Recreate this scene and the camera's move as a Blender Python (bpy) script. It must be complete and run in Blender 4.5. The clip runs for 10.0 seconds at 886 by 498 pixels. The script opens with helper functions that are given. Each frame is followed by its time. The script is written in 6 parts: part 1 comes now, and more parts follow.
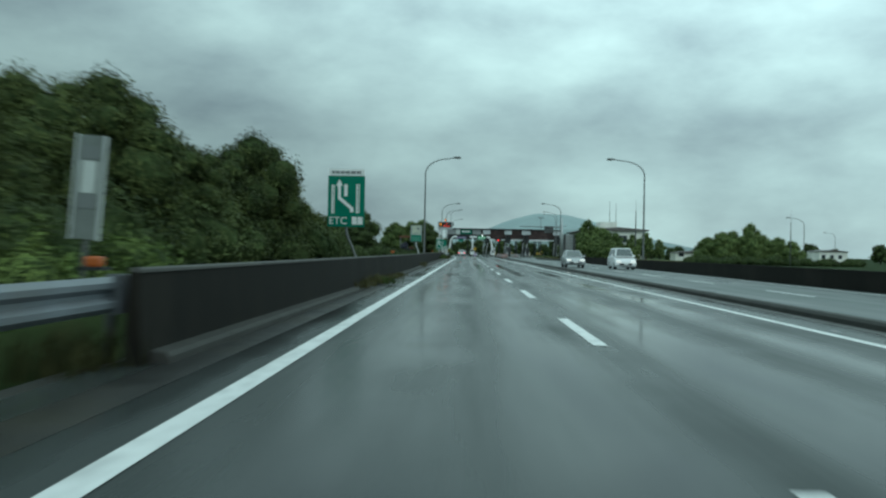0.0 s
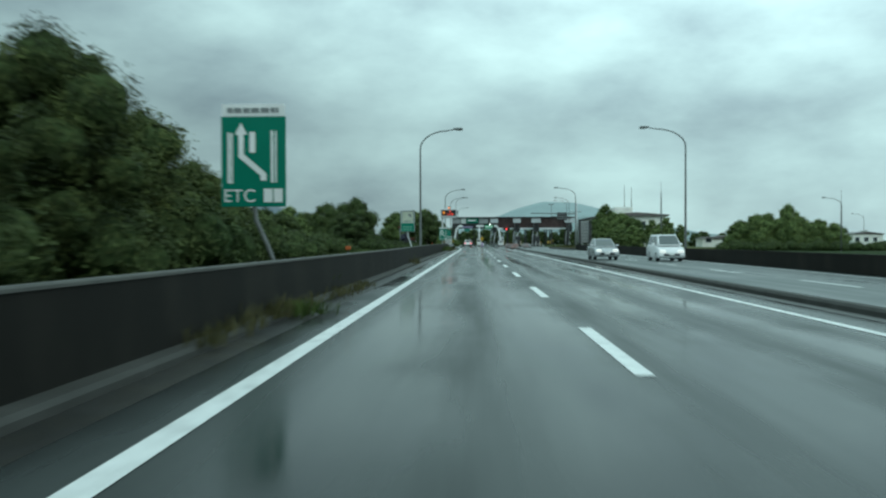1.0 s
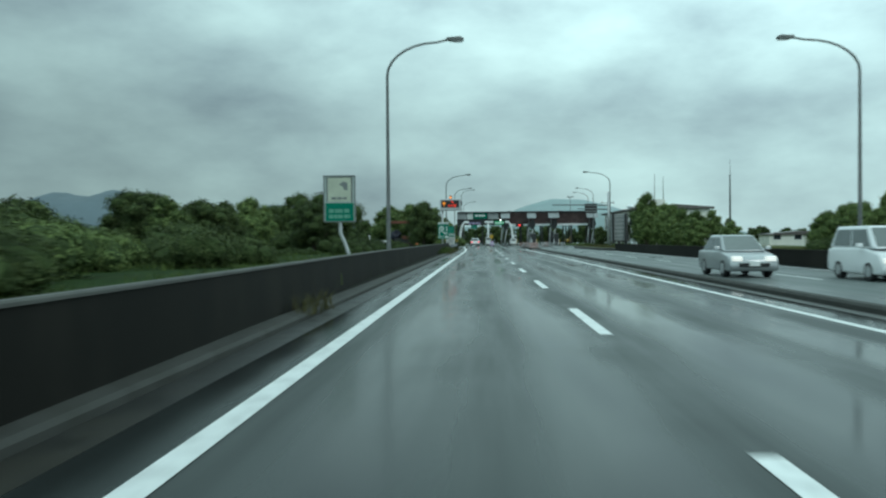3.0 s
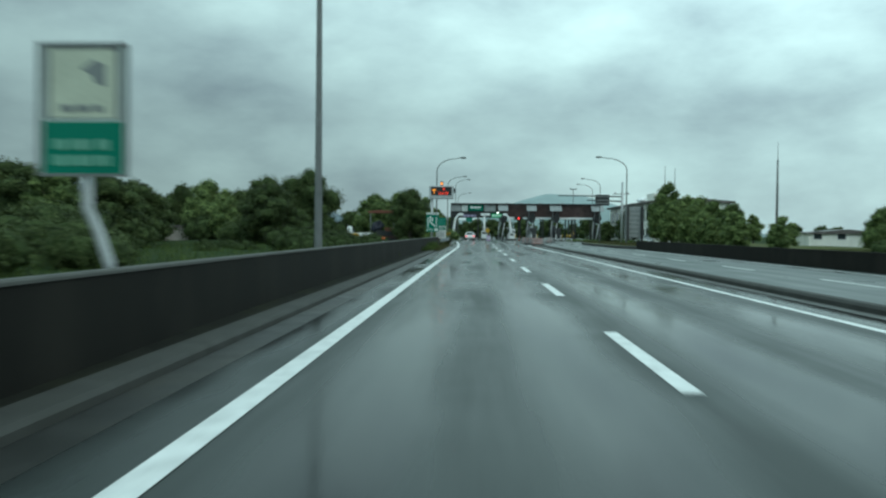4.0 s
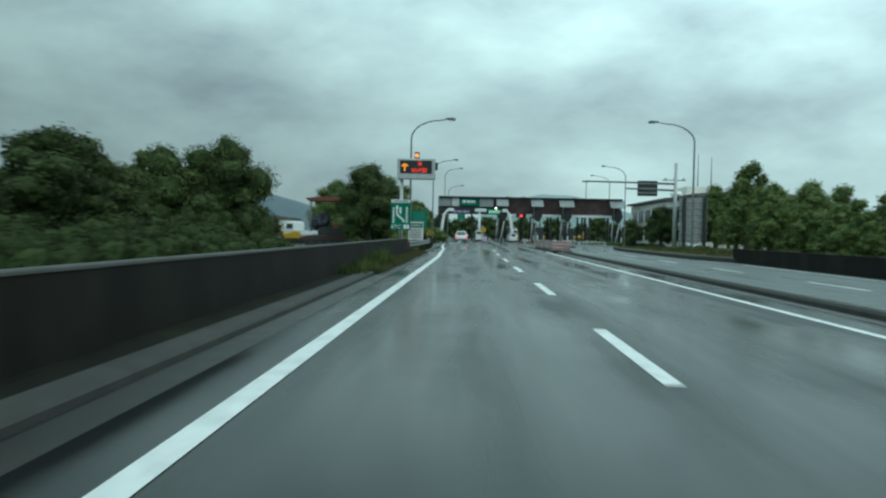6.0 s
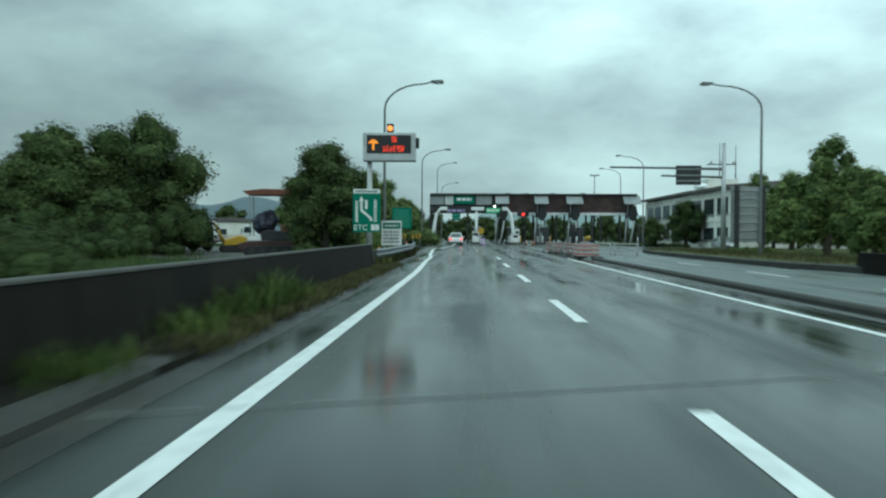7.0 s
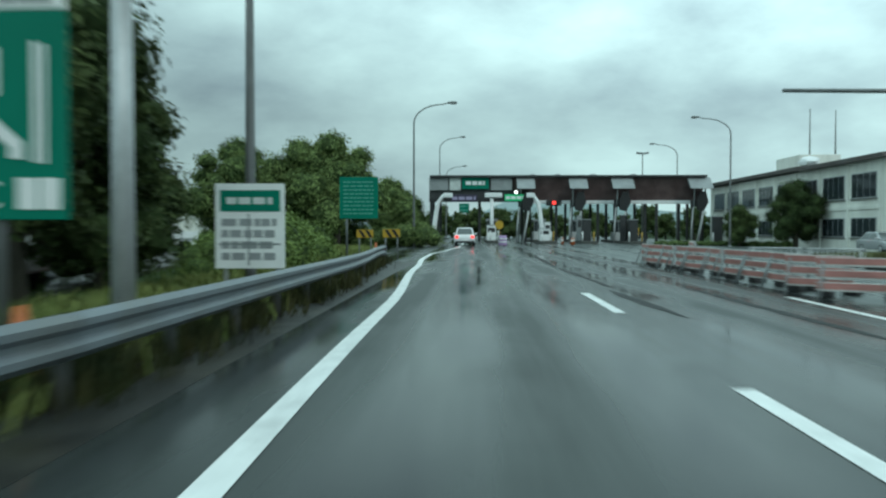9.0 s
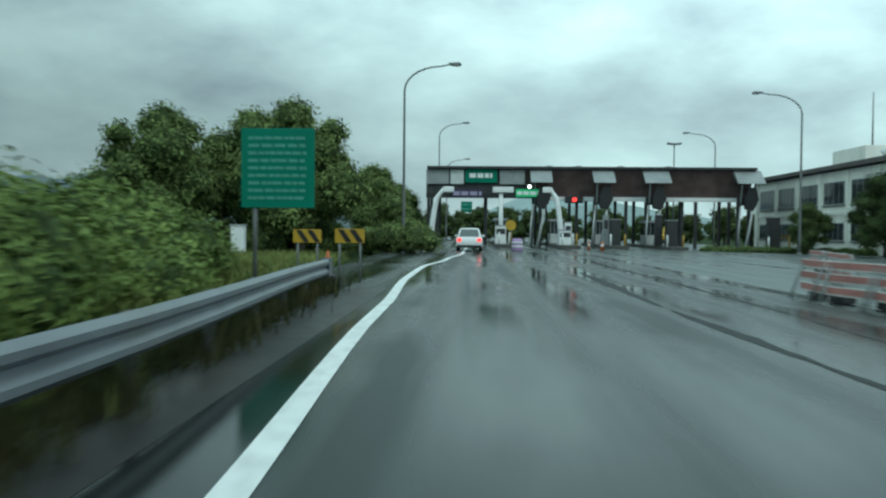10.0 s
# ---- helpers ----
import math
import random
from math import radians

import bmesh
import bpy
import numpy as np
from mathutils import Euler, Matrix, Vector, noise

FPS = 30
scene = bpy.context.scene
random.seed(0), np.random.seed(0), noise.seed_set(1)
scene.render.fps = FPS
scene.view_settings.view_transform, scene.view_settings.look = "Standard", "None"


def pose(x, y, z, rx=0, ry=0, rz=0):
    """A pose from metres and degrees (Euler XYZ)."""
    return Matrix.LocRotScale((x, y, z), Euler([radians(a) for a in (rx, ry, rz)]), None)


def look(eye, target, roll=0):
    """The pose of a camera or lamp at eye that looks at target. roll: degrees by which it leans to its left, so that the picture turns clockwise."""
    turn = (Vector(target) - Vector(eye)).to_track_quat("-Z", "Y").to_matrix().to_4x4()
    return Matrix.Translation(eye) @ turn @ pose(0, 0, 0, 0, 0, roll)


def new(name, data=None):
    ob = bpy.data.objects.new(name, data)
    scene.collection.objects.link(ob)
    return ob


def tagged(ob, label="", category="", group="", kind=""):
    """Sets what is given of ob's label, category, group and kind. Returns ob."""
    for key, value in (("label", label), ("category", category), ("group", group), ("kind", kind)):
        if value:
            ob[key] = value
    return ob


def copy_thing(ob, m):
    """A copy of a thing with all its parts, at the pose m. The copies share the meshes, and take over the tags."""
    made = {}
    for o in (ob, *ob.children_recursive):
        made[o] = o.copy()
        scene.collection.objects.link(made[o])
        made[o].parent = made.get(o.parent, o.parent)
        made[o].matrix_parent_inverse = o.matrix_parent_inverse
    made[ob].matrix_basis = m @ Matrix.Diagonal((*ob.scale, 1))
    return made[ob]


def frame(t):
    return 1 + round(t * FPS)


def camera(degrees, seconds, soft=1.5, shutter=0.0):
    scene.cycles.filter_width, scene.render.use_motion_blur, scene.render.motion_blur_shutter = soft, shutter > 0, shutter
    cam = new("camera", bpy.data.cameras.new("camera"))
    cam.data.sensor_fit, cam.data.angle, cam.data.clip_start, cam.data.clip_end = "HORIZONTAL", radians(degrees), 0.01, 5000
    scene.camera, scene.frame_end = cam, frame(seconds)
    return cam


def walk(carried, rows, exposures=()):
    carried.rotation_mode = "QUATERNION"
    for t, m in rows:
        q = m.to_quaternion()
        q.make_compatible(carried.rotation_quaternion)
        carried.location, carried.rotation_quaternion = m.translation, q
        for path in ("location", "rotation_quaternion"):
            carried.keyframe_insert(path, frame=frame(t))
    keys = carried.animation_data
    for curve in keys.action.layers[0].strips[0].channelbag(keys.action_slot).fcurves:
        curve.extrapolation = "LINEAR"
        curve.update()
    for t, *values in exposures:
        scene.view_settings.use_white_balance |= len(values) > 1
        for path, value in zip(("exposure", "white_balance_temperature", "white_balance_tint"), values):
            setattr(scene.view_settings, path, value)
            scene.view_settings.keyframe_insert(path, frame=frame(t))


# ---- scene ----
cam = camera(58.6, 10.0, soft=2.25, shutter=0.5)
# seconds, x, y, z, yaw, pitch, roll
ROWS = [
    (0, -0.037, 1.152, 1.132, 1.73, 0.14, 1.06),
    (0.5, 0.045, 7.493, 1.175, 1.99, -0.44, 0.21),
    (1, 0.088, 13.741, 1.221, 2.24, -0.56, -0.14),
    (1.5, 0.114, 20.205, 1.268, 2.57, -0.63, -0.02),
    (2, 0.146, 26.637, 1.259, 2.85, -0.82, -0.52),
    (2.5, 0.067, 33.354, 1.296, 2.94, -0.56, -0.62),
    (4, -0.123, 54.520, 1.280, 2.41, -1.17, 0.51),
    (4.5, -0.141, 61.860, 1.287, 2.49, -1.23, 0.99),
    (5, -0.155, 69.110, 1.294, 2.43, -1.13, 1.06),
    (5.5, -0.171, 76.638, 1.271, 1.99, -1.22, 1.48),
    (7, -0.101, 99.142, 1.292, 1.63, -1.05, 0.28),
    (7.5, -0.149, 106.774, 1.299, 1.65, -0.99, 0.33),
    (8, -0.248, 114.144, 1.285, 1.89, -1.29, 0.25),
    (8.5, -0.386, 121.417, 1.293, 2.10, -1.28, -0.09),
    (9, -0.582, 128.453, 1.298, 2.16, -1.37, 0.06),
    (9.5, -0.801, 135.641, 1.318, 2.10, -1.35, 0.26),
    (10, -1.003, 142.432, 1.297, 2.18, -1.30, 0.52),
]
walk(cam, [(t, pose(x, y, z, 90 + pitch, 0, yaw) @ pose(0, 0, 0, 0, 0, roll)) for t, x, y, z, yaw, pitch, roll in ROWS],
     [(0, -0.24), (0.5, -0.06), (2.5, -0.06), (4, -0.08), (5.5, -0.12), (7, 0.0), (10, 0.04)])

# ---- world and light: overcast, rain clouds, brighter to the right ----
world = bpy.data.worlds.new("overcast_sky")
scene.world = world
world.use_nodes = True
wn, wl = world.node_tree.nodes, world.node_tree.links
wn.clear()
w_out = wn.new("ShaderNodeOutputWorld")
w_bg = wn.new("ShaderNodeBackground")
w_sky = wn.new("ShaderNodeTexSky")
w_sky.sky_type = "NISHITA"
w_sky.sun_disc = False
w_sky.sun_elevation, w_sky.sun_rotation = radians(52), radians(40)
w_co = wn.new("ShaderNodeTexCoord")
w_map = wn.new("ShaderNodeMapping")
w_map.inputs["Scale"].default_value = (2.0, 2.0, 4.4)
w_map.inputs["Location"].default_value = (0.35, 0.1, 0.2)
w_n1 = wn.new("ShaderNodeTexNoise")
w_n1.inputs["Scale"].default_value = 2.0
w_n1.inputs["Detail"].default_value = 6
w_n1.inputs["Roughness"].default_value = 0.53
w_n1.inputs["Distortion"].default_value = 0.05
w_ramp = wn.new("ShaderNodeValToRGB")
w_ramp.color_ramp.elements[0].position, w_ramp.color_ramp.elements[0].color = 0.32, (0.222, 0.331, 0.358, 1)
w_ramp.color_ramp.elements[1].position, w_ramp.color_ramp.elements[1].color = 0.68, (0.440, 0.655, 0.650, 1)
w_dot = wn.new("ShaderNodeVectorMath")
w_dot.operation = "DOT_PRODUCT"
w_dot.inputs[1].default_value = Vector((0.60, 0.62, 0.50)).normalized()
w_range = wn.new("ShaderNodeMapRange")
w_range.inputs["From Min"].default_value, w_range.inputs["From Max"].default_value = 0.35, 1.0
w_range.inputs["To Min"].default_value, w_range.inputs["To Max"].default_value = 0.86, 1.98
w_mul = wn.new("ShaderNodeMixRGB")
w_mul.blend_type, w_mul.inputs[0].default_value = "MULTIPLY", 1.0
w_skyd = wn.new("ShaderNodeMixRGB")
w_skyd.blend_type, w_skyd.inputs[0].default_value, w_skyd.inputs[2].default_value = "MULTIPLY", 1.0, (0.08, 0.08, 0.08, 1)
w_mix = wn.new("ShaderNodeMixRGB")
w_mix.inputs[0].default_value = 0.94
wl.new(w_co.outputs["Generated"], w_map.inputs["Vector"])
wl.new(w_map.outputs["Vector"], w_n1.inputs["Vector"])
wl.new(w_n1.outputs["Fac"], w_ramp.inputs["Fac"])
wl.new(w_co.outputs["Generated"], w_dot.inputs[0])
wl.new(w_dot.outputs["Value"], w_range.inputs["Value"])
w_back = wn.new("ShaderNodeVectorMath")
w_back.operation = "DOT_PRODUCT"
w_back.inputs[1].default_value = Vector((-0.6, -0.7, 0.4)).normalized()
w_rear = wn.new("ShaderNodeMapRange")
w_rear.inputs["From Min"].default_value, w_rear.inputs["From Max"].default_value = 0.0, 1.0
w_rear.inputs["To Min"].default_value, w_rear.inputs["To Max"].default_value = 1.0, 2.3
w_both = wn.new("ShaderNodeMath")
w_both.operation = "MULTIPLY"
wl.new(w_co.outputs["Generated"], w_back.inputs[0])
wl.new(w_back.outputs["Value"], w_rear.inputs["Value"])
wl.new(w_range.outputs["Result"], w_both.inputs[0])
wl.new(w_rear.outputs["Result"], w_both.inputs[1])
wl.new(w_ramp.outputs["Color"], w_mul.inputs[1])
wl.new(w_both.outputs[0], w_mul.inputs[2])
w_sep = wn.new("ShaderNodeSeparateXYZ")
w_el = wn.new("ShaderNodeValToRGB")
for pos, val in ((0.06, 0.83), (0.14, 0.84), (0.30, 1.30)):
    e = w_el.color_ramp.elements.new(pos)
    e.color = (val, val, val, 1)
w_el.color_ramp.elements[0].color = (0.90, 0.90, 0.90, 1)
w_el.color_ramp.elements[-1].color = (1.35, 1.35, 1.35, 1)
w_mul2 = wn.new("ShaderNodeMixRGB")
w_mul2.blend_type, w_mul2.inputs[0].default_value = "MULTIPLY", 1.0
wl.new(w_co.outputs["Generated"], w_sep.inputs[0])
wl.new(w_sep.outputs["Z"], w_el.inputs["Fac"])
wl.new(w_mul.outputs["Color"], w_mul2.inputs[1])
wl.new(w_el.outputs["Color"], w_mul2.inputs[2])
wl.new(w_sky.outputs["Color"], w_skyd.inputs[1])
wl.new(w_skyd.outputs["Color"], w_mix.inputs[1])
wl.new(w_mul2.outputs["Color"], w_mix.inputs[2])
wl.new(w_mix.outputs["Color"], w_bg.inputs["Color"])
w_bg.inputs["Strength"].default_value = 1.0
wl.new(w_bg.outputs["Background"], w_out.inputs["Surface"])

sun_data = bpy.data.lights.new("sun", "SUN")
sun_data.energy, sun_data.angle, sun_data.color = 0.6, radians(20), (0.95, 1.0, 0.98)
sun = new("sun", sun_data)
sun.matrix_world = look((40, 40, 60), (0, 100, 0))


# ---- materials ----
def mat(name, colour, rough=0.6, metal=0.0, var=0.25, scale=3.0, bump=0.15, fine=40.0, stain=None, stain_scale=0.6, stain_amount=0.5, per_object=0.0, spec=0.5, stretch=(1, 1, 1), rough_var=0.1):
    m = bpy.data.materials.new(name)
    m.use_nodes = True
    n, l = m.node_tree.nodes, m.node_tree.links
    b = n["Principled BSDF"]
    b.inputs["Metallic"].default_value = metal
    b.inputs["Specular IOR Level"].default_value = spec
    co = n.new("ShaderNodeTexCoord")
    mp = n.new("ShaderNodeMapping")
    mp.inputs["Scale"].default_value = stretch
    l.new(co.outputs["Object"], mp.inputs["Vector"])
    n1 = n.new("ShaderNodeTexNoise")
    n1.inputs["Scale"].default_value, n1.inputs["Detail"].default_value = scale, 6
    n2 = n.new("ShaderNodeTexNoise")
    n2.inputs["Scale"].default_value, n2.inputs["Detail"].default_value = fine, 3
    for k in (n1, n2):
        l.new(mp.outputs["Vector"], k.inputs["Vector"])
    add = n.new("ShaderNodeMath")
    add.operation = "MULTIPLY_ADD"
    add.inputs[1].default_value = 0.35
    l.new(n2.outputs["Fac"], add.inputs[0])
    l.new(n1.outputs["Fac"], add.inputs[2])
    ramp = n.new("ShaderNodeValToRGB")
    lo = [c * (1 - var) for c in colour]
    hi = [min(1, c * (1 + var)) for c in colour]
    ramp.color_ramp.elements[0].position, ramp.color_ramp.elements[0].color = 0.40, (*lo, 1)
    ramp.color_ramp.elements[1].position, ramp.color_ramp.elements[1].color = 0.95, (*hi, 1)
    l.new(add.outputs[0], ramp.inputs["Fac"])
    last = ramp.outputs["Color"]
    if stain:
        n3 = n.new("ShaderNodeTexNoise")
        n3.inputs["Scale"].default_value, n3.inputs["Detail"].default_value = stain_scale, 8
        n3.inputs["Roughness"].default_value = 0.65
        l.new(mp.outputs["Vector"], n3.inputs["Vector"])
        r3 = n.new("ShaderNodeValToRGB")
        r3.color_ramp.elements[0].position, r3.color_ramp.elements[1].position = 0.48, 0.62
        l.new(n3.outputs["Fac"], r3.inputs["Fac"])
        sm = n.new("ShaderNodeMath")
        sm.operation, sm.inputs[1].default_value = "MULTIPLY", stain_amount
        l.new(r3.outputs["Color"], sm.inputs[0])
        mx = n.new("ShaderNodeMixRGB")
        mx.inputs[2].default_value = (*stain, 1)
        l.new(sm.outputs[0], mx.inputs[0])
        l.new(last, mx.inputs[1])
        last = mx.outputs["Color"]
    if per_object:
        oi = n.new("ShaderNodeObjectInfo")
        mr = n.new("ShaderNodeMapRange")
        mr.inputs["To Min"].default_value, mr.inputs["To Max"].default_value = 1 - per_object, 1 + per_object
        l.new(oi.outputs["Random"], mr.inputs["Value"])
        mm = n.new("ShaderNodeMixRGB")
        mm.blend_type, mm.inputs[0].default_value = "MULTIPLY", 1.0
        l.new(last, mm.inputs[1])
        l.new(mr.outputs["Result"], mm.inputs[2])
        last = mm.outputs["Color"]
    l.new(last, b.inputs["Base Color"])
    rr = n.new("ShaderNodeMapRange")
    rr.inputs["To Min"].default_value, rr.inputs["To Max"].default_value = max(0.02, rough - rough_var), min(1, rough + rough_var)
    l.new(n1.outputs["Fac"], rr.inputs["Value"])
    l.new(rr.outputs["Result"], b.inputs["Roughness"])
    if bump:
        bp = n.new("ShaderNodeBump")
        bp.inputs["Strength"].default_value, bp.inputs["Distance"].default_value = bump, 0.01
        l.new(n2.outputs["Fac"], bp.inputs["Height"])
        l.new(bp.outputs["Normal"], b.inputs["Normal"])
    return m


def leaf_mat(name, dark, light, rough=0.55):
    m = bpy.data.materials.new(name)
    m.use_nodes = True
    n, l = m.node_tree.nodes, m.node_tree.links
    b = n["Principled BSDF"]
    b.inputs["Roughness"].default_value = rough
    b.inputs["Specular IOR Level"].default_value = 0.06
    g = n.new("ShaderNodeNewGeometry")
    co = n.new("ShaderNodeTexCoord")
    nz = n.new("ShaderNodeTexNoise")
    nz.inputs["Scale"].default_value = 1.5
    l.new(co.outputs["Object"], nz.inputs["Vector"])
    oi = n.new("ShaderNodeObjectInfo")
    s = n.new("ShaderNodeMath")
    s.operation, s.inputs[1].default_value = "MULTIPLY_ADD", 0.26
    l.new(g.outputs["Random Per Island"], s.inputs[0])
    nzs = n.new("ShaderNodeMath")
    nzs.operation, nzs.inputs[1].default_value, nzs.inputs[2].default_value = "MULTIPLY_ADD", 2.4, -0.34
    l.new(nz.outputs["Fac"], nzs.inputs[0])
    l.new(nzs.outputs[0], s.inputs[2])
    s2 = n.new("ShaderNodeMath")
    s2.operation, s2.inputs[1].default_value = "MULTIPLY_ADD", 0.35
    l.new(oi.outputs["Random"], s2.inputs[0])
    l.new(s.outputs[0], s2.inputs[2])
    r = n.new("ShaderNodeValToRGB")
    r.color_ramp.elements[0].position, r.color_ramp.elements[0].color = 0.45, (*dark, 1)
    r.color_ramp.elements[1].position, r.color_ramp.elements[1].color = 1.0, (*light, 1)
    sc = n.new("ShaderNodeMath")
    sc.operation, sc.inputs[1].default_value = "MULTIPLY", 0.58
    l.new(s2.outputs[0], sc.inputs[0])
    l.new(sc.outputs[0], r.inputs["Fac"])
    l.new(r.outputs["Color"], b.inputs["Base Color"])
    return m


def glow(name, colour, strength):
    m = bpy.data.materials.new(name)
    m.use_nodes = True
    b = m.node_tree.nodes["Principled BSDF"]
    b.inputs["Base Color"].default_value = (*colour, 1)
    b.inputs["Emission Color"].default_value = (*colour, 1)
    b.inputs["Emission Strength"].default_value = strength
    return m


def wet_asphalt(name, base, track=0.15, smooth=0.05):
    """track: depth of the wheel-track bands; smooth: roughness of the wettest film."""
    m = bpy.data.materials.new(name)
    m.use_nodes = True
    n, l = m.node_tree.nodes, m.node_tree.links
    b = n["Principled BSDF"]
    b.inputs["Specular IOR Level"].default_value = 0.112
    co = n.new("ShaderNodeTexCoord")
    mp = n.new("ShaderNodeMapping")
    mp.inputs["Scale"].default_value = (0.55, 0.035, 1)
    l.new(co.outputs["Object"], mp.inputs["Vector"])
    streak = n.new("ShaderNodeTexNoise")
    streak.inputs["Scale"].default_value, streak.inputs["Detail"].default_value, streak.inputs["Roughness"].default_value = 1.6, 5, 0.55
    l.new(mp.outputs["Vector"], streak.inputs["Vector"])
    big = n.new("ShaderNodeTexNoise")
    big.inputs["Scale"].default_value, big.inputs["Detail"].default_value = 0.22, 4
    l.new(co.outputs["Object"], big.inputs["Vector"])
    grain = n.new("ShaderNodeTexNoise")
    grain.inputs["Scale"].default_value, grain.inputs["Detail"].default_value = 90, 2
    l.new(co.outputs["Object"], grain.inputs["Vector"])
    s = n.new("ShaderNodeMath")
    s.operation, s.inputs[1].default_value = "MULTIPLY_ADD", 0.5
    l.new(big.outputs["Fac"], s.inputs[0])
    l.new(streak.outputs["Fac"], s.inputs[2])
    sep = n.new("ShaderNodeSeparateXYZ")
    l.new(co.outputs["Object"], sep.inputs[0])
    wob = n.new("ShaderNodeMath")
    wob.operation, wob.inputs[1].default_value = "MULTIPLY_ADD", 0.9
    l.new(big.outputs["Fac"], wob.inputs[0])
    l.new(sep.outputs["X"], wob.inputs[2])
    tr = n.new("ShaderNodeMath")
    tr.operation, tr.inputs[1].default_value = "MULTIPLY", 2 * math.pi / 1.75
    l.new(wob.outputs[0], tr.inputs[0])
    wave = n.new("ShaderNodeMath")
    wave.operation = "SINE"
    l.new(tr.outputs[0], wave.inputs[0])
    s0 = n.new("ShaderNodeMath")
    s0.operation, s0.inputs[1].default_value = "MULTIPLY_ADD", track
    l.new(wave.outputs[0], s0.inputs[0])
    l.new(s.outputs[0], s0.inputs[2])
    s = s0
    s2 = n.new("ShaderNodeMath")
    s2.operation, s2.inputs[1].default_value = "MULTIPLY_ADD", 0.25
    l.new(grain.outputs["Fac"], s2.inputs[0])
    l.new(s.outputs[0], s2.inputs[2])
    r = n.new("ShaderNodeValToRGB")
    r.color_ramp.elements[0].position, r.color_ramp.elements[0].color = 0.62, (base * 0.40, base * 0.46, base * 0.46, 1)
    r.color_ramp.elements[1].position, r.color_ramp.elements[1].color = 1.0, (base * 1.5, base * 1.72, base * 1.68, 1)
    l.new(s2.outputs[0], r.inputs["Fac"])
    l.new(r.outputs["Color"], b.inputs["Base Color"])
    rr = n.new("ShaderNodeMapRange")
    rr.inputs["From Min"].default_value, rr.inputs["From Max"].default_value = 0.5, 1.0
    rr.inputs["To Min"].default_value, rr.inputs["To Max"].default_value = smooth, 0.34 + smooth
    l.new(s.outputs[0], rr.inputs["Value"])
    l.new(rr.outputs["Result"], b.inputs["Roughness"])
    gloss = n.new("ShaderNodeMapRange")
    gloss.inputs["From Min"].default_value, gloss.inputs["From Max"].default_value = 0.55, 1.0
    gloss.inputs["To Min"].default_value, gloss.inputs["To Max"].default_value = 0.16, 0.05
    l.new(s.outputs[0], gloss.inputs["Value"])
    l.new(gloss.outputs["Result"], b.inputs["Specular IOR Level"])
    bp = n.new("ShaderNodeBump")
    bp.inputs["Strength"].default_value, bp.inputs["Distance"].default_value = 0.10, 0.003
    l.new(grain.outputs["Fac"], bp.inputs["Height"])
    l.new(bp.outputs["Normal"], b.inputs["Normal"])
    return m


M_road = wet_asphalt("wet_asphalt", 0.036, smooth=0.055)
M_road2 = wet_asphalt("wet_pale_asphalt", 0.088, track=0.03, smooth=0.22)
# same asphalt as the lanes; bright sky reflected at right raises this base
M_plaza = wet_asphalt("sky_paled_plaza_asphalt", 0.078, track=0.05, smooth=0.16)
M_line = mat("white_road_paint", (0.78, 0.80, 0.79), 0.35, var=0.12, scale=6, fine=60, bump=0.1, stain=(0.25, 0.26, 0.26), stain_scale=3.5, stain_amount=0.35)
M_gutter = mat("dark_wet_gutter", (0.019, 0.019, 0.0175), 0.45, var=0.4, scale=2.5, bump=0.4, stain=(0.05, 0.045, 0.03), stain_amount=0.4, rough_var=0.15, spec=0.3)
M_curb = mat("weathered_kerb_concrete", (0.052, 0.052, 0.048), 0.7, var=0.35, scale=2.2, bump=0.5, stain=(0.04, 0.04, 0.034), stain_scale=1.2, stain_amount=0.6, spec=0.2)
M_wall = mat("very_dark_concrete", (0.0124, 0.0114, 0.0094), 0.75, var=0.35, scale=1.4, bump=0.4, stain=(0.030, 0.027, 0.022), stain_scale=0.7, stain_amount=0.45, stretch=(1, 1, 0.35), spec=0.12)
M_soil = mat("dark_wet_dirt", (0.014, 0.014, 0.011), 0.85, var=0.5, scale=2.5, bump=0.8, fine=25, stain=(0.026, 0.028, 0.014), stain_scale=1.0, stain_amount=0.5, spec=0.08)
M_medgutter = mat("dirty_grey_gutter", (0.085, 0.088, 0.083), 0.55, var=0.35, scale=1.6, bump=0.3, stain=(0.032, 0.031, 0.026), stain_scale=0.8, stain_amount=0.5, spec=0.25)
M_cope = mat("pale_coping_concrete", (0.080, 0.080, 0.073), 0.75, var=0.3, scale=3, bump=0.4, stain=(0.10, 0.10, 0.09), stain_scale=1.5, stain_amount=0.5)
M_galv = mat("galvanised_steel", (0.46, 0.48, 0.49), 0.45, metal=0.35, var=0.18, scale=3, bump=0.08, stain=(0.30, 0.29, 0.27), stain_amount=0.3)
M_rail = mat("wet_guardrail_steel", (0.16, 0.18, 0.20), 0.45, metal=0.3, var=0.25, scale=2, bump=0.1, stain=(0.16, 0.16, 0.15), stain_scale=1.3, stain_amount=0.5)
M_darkpost = mat("weathered_steel_post", (0.055, 0.056, 0.054), 0.6, metal=0.2, var=0.3, scale=3, bump=0.15, stain=(0.05, 0.036, 0.026), stain_amount=0.4)
M_post = mat("grey_steel_post", (0.16, 0.17, 0.17), 0.5, metal=0.3, var=0.25, scale=3, bump=0.1)
M_green = mat("green_sign_sheet", (0.0, 0.165, 0.108), 0.5, var=0.12, scale=1.5, bump=0.03, spec=0.12)
M_white = mat("white_sign_sheet", (0.74, 0.76, 0.75), 0.4, var=0.08, scale=2, bump=0.03)
M_palesign = mat("faded_pale_sign_sheet", (0.55, 0.60, 0.58), 0.45, var=0.15, scale=2.5, bump=0.03)
M_grey_ink = mat("grey_lettering", (0.18, 0.2, 0.2), 0.5, var=0.1, bump=0)
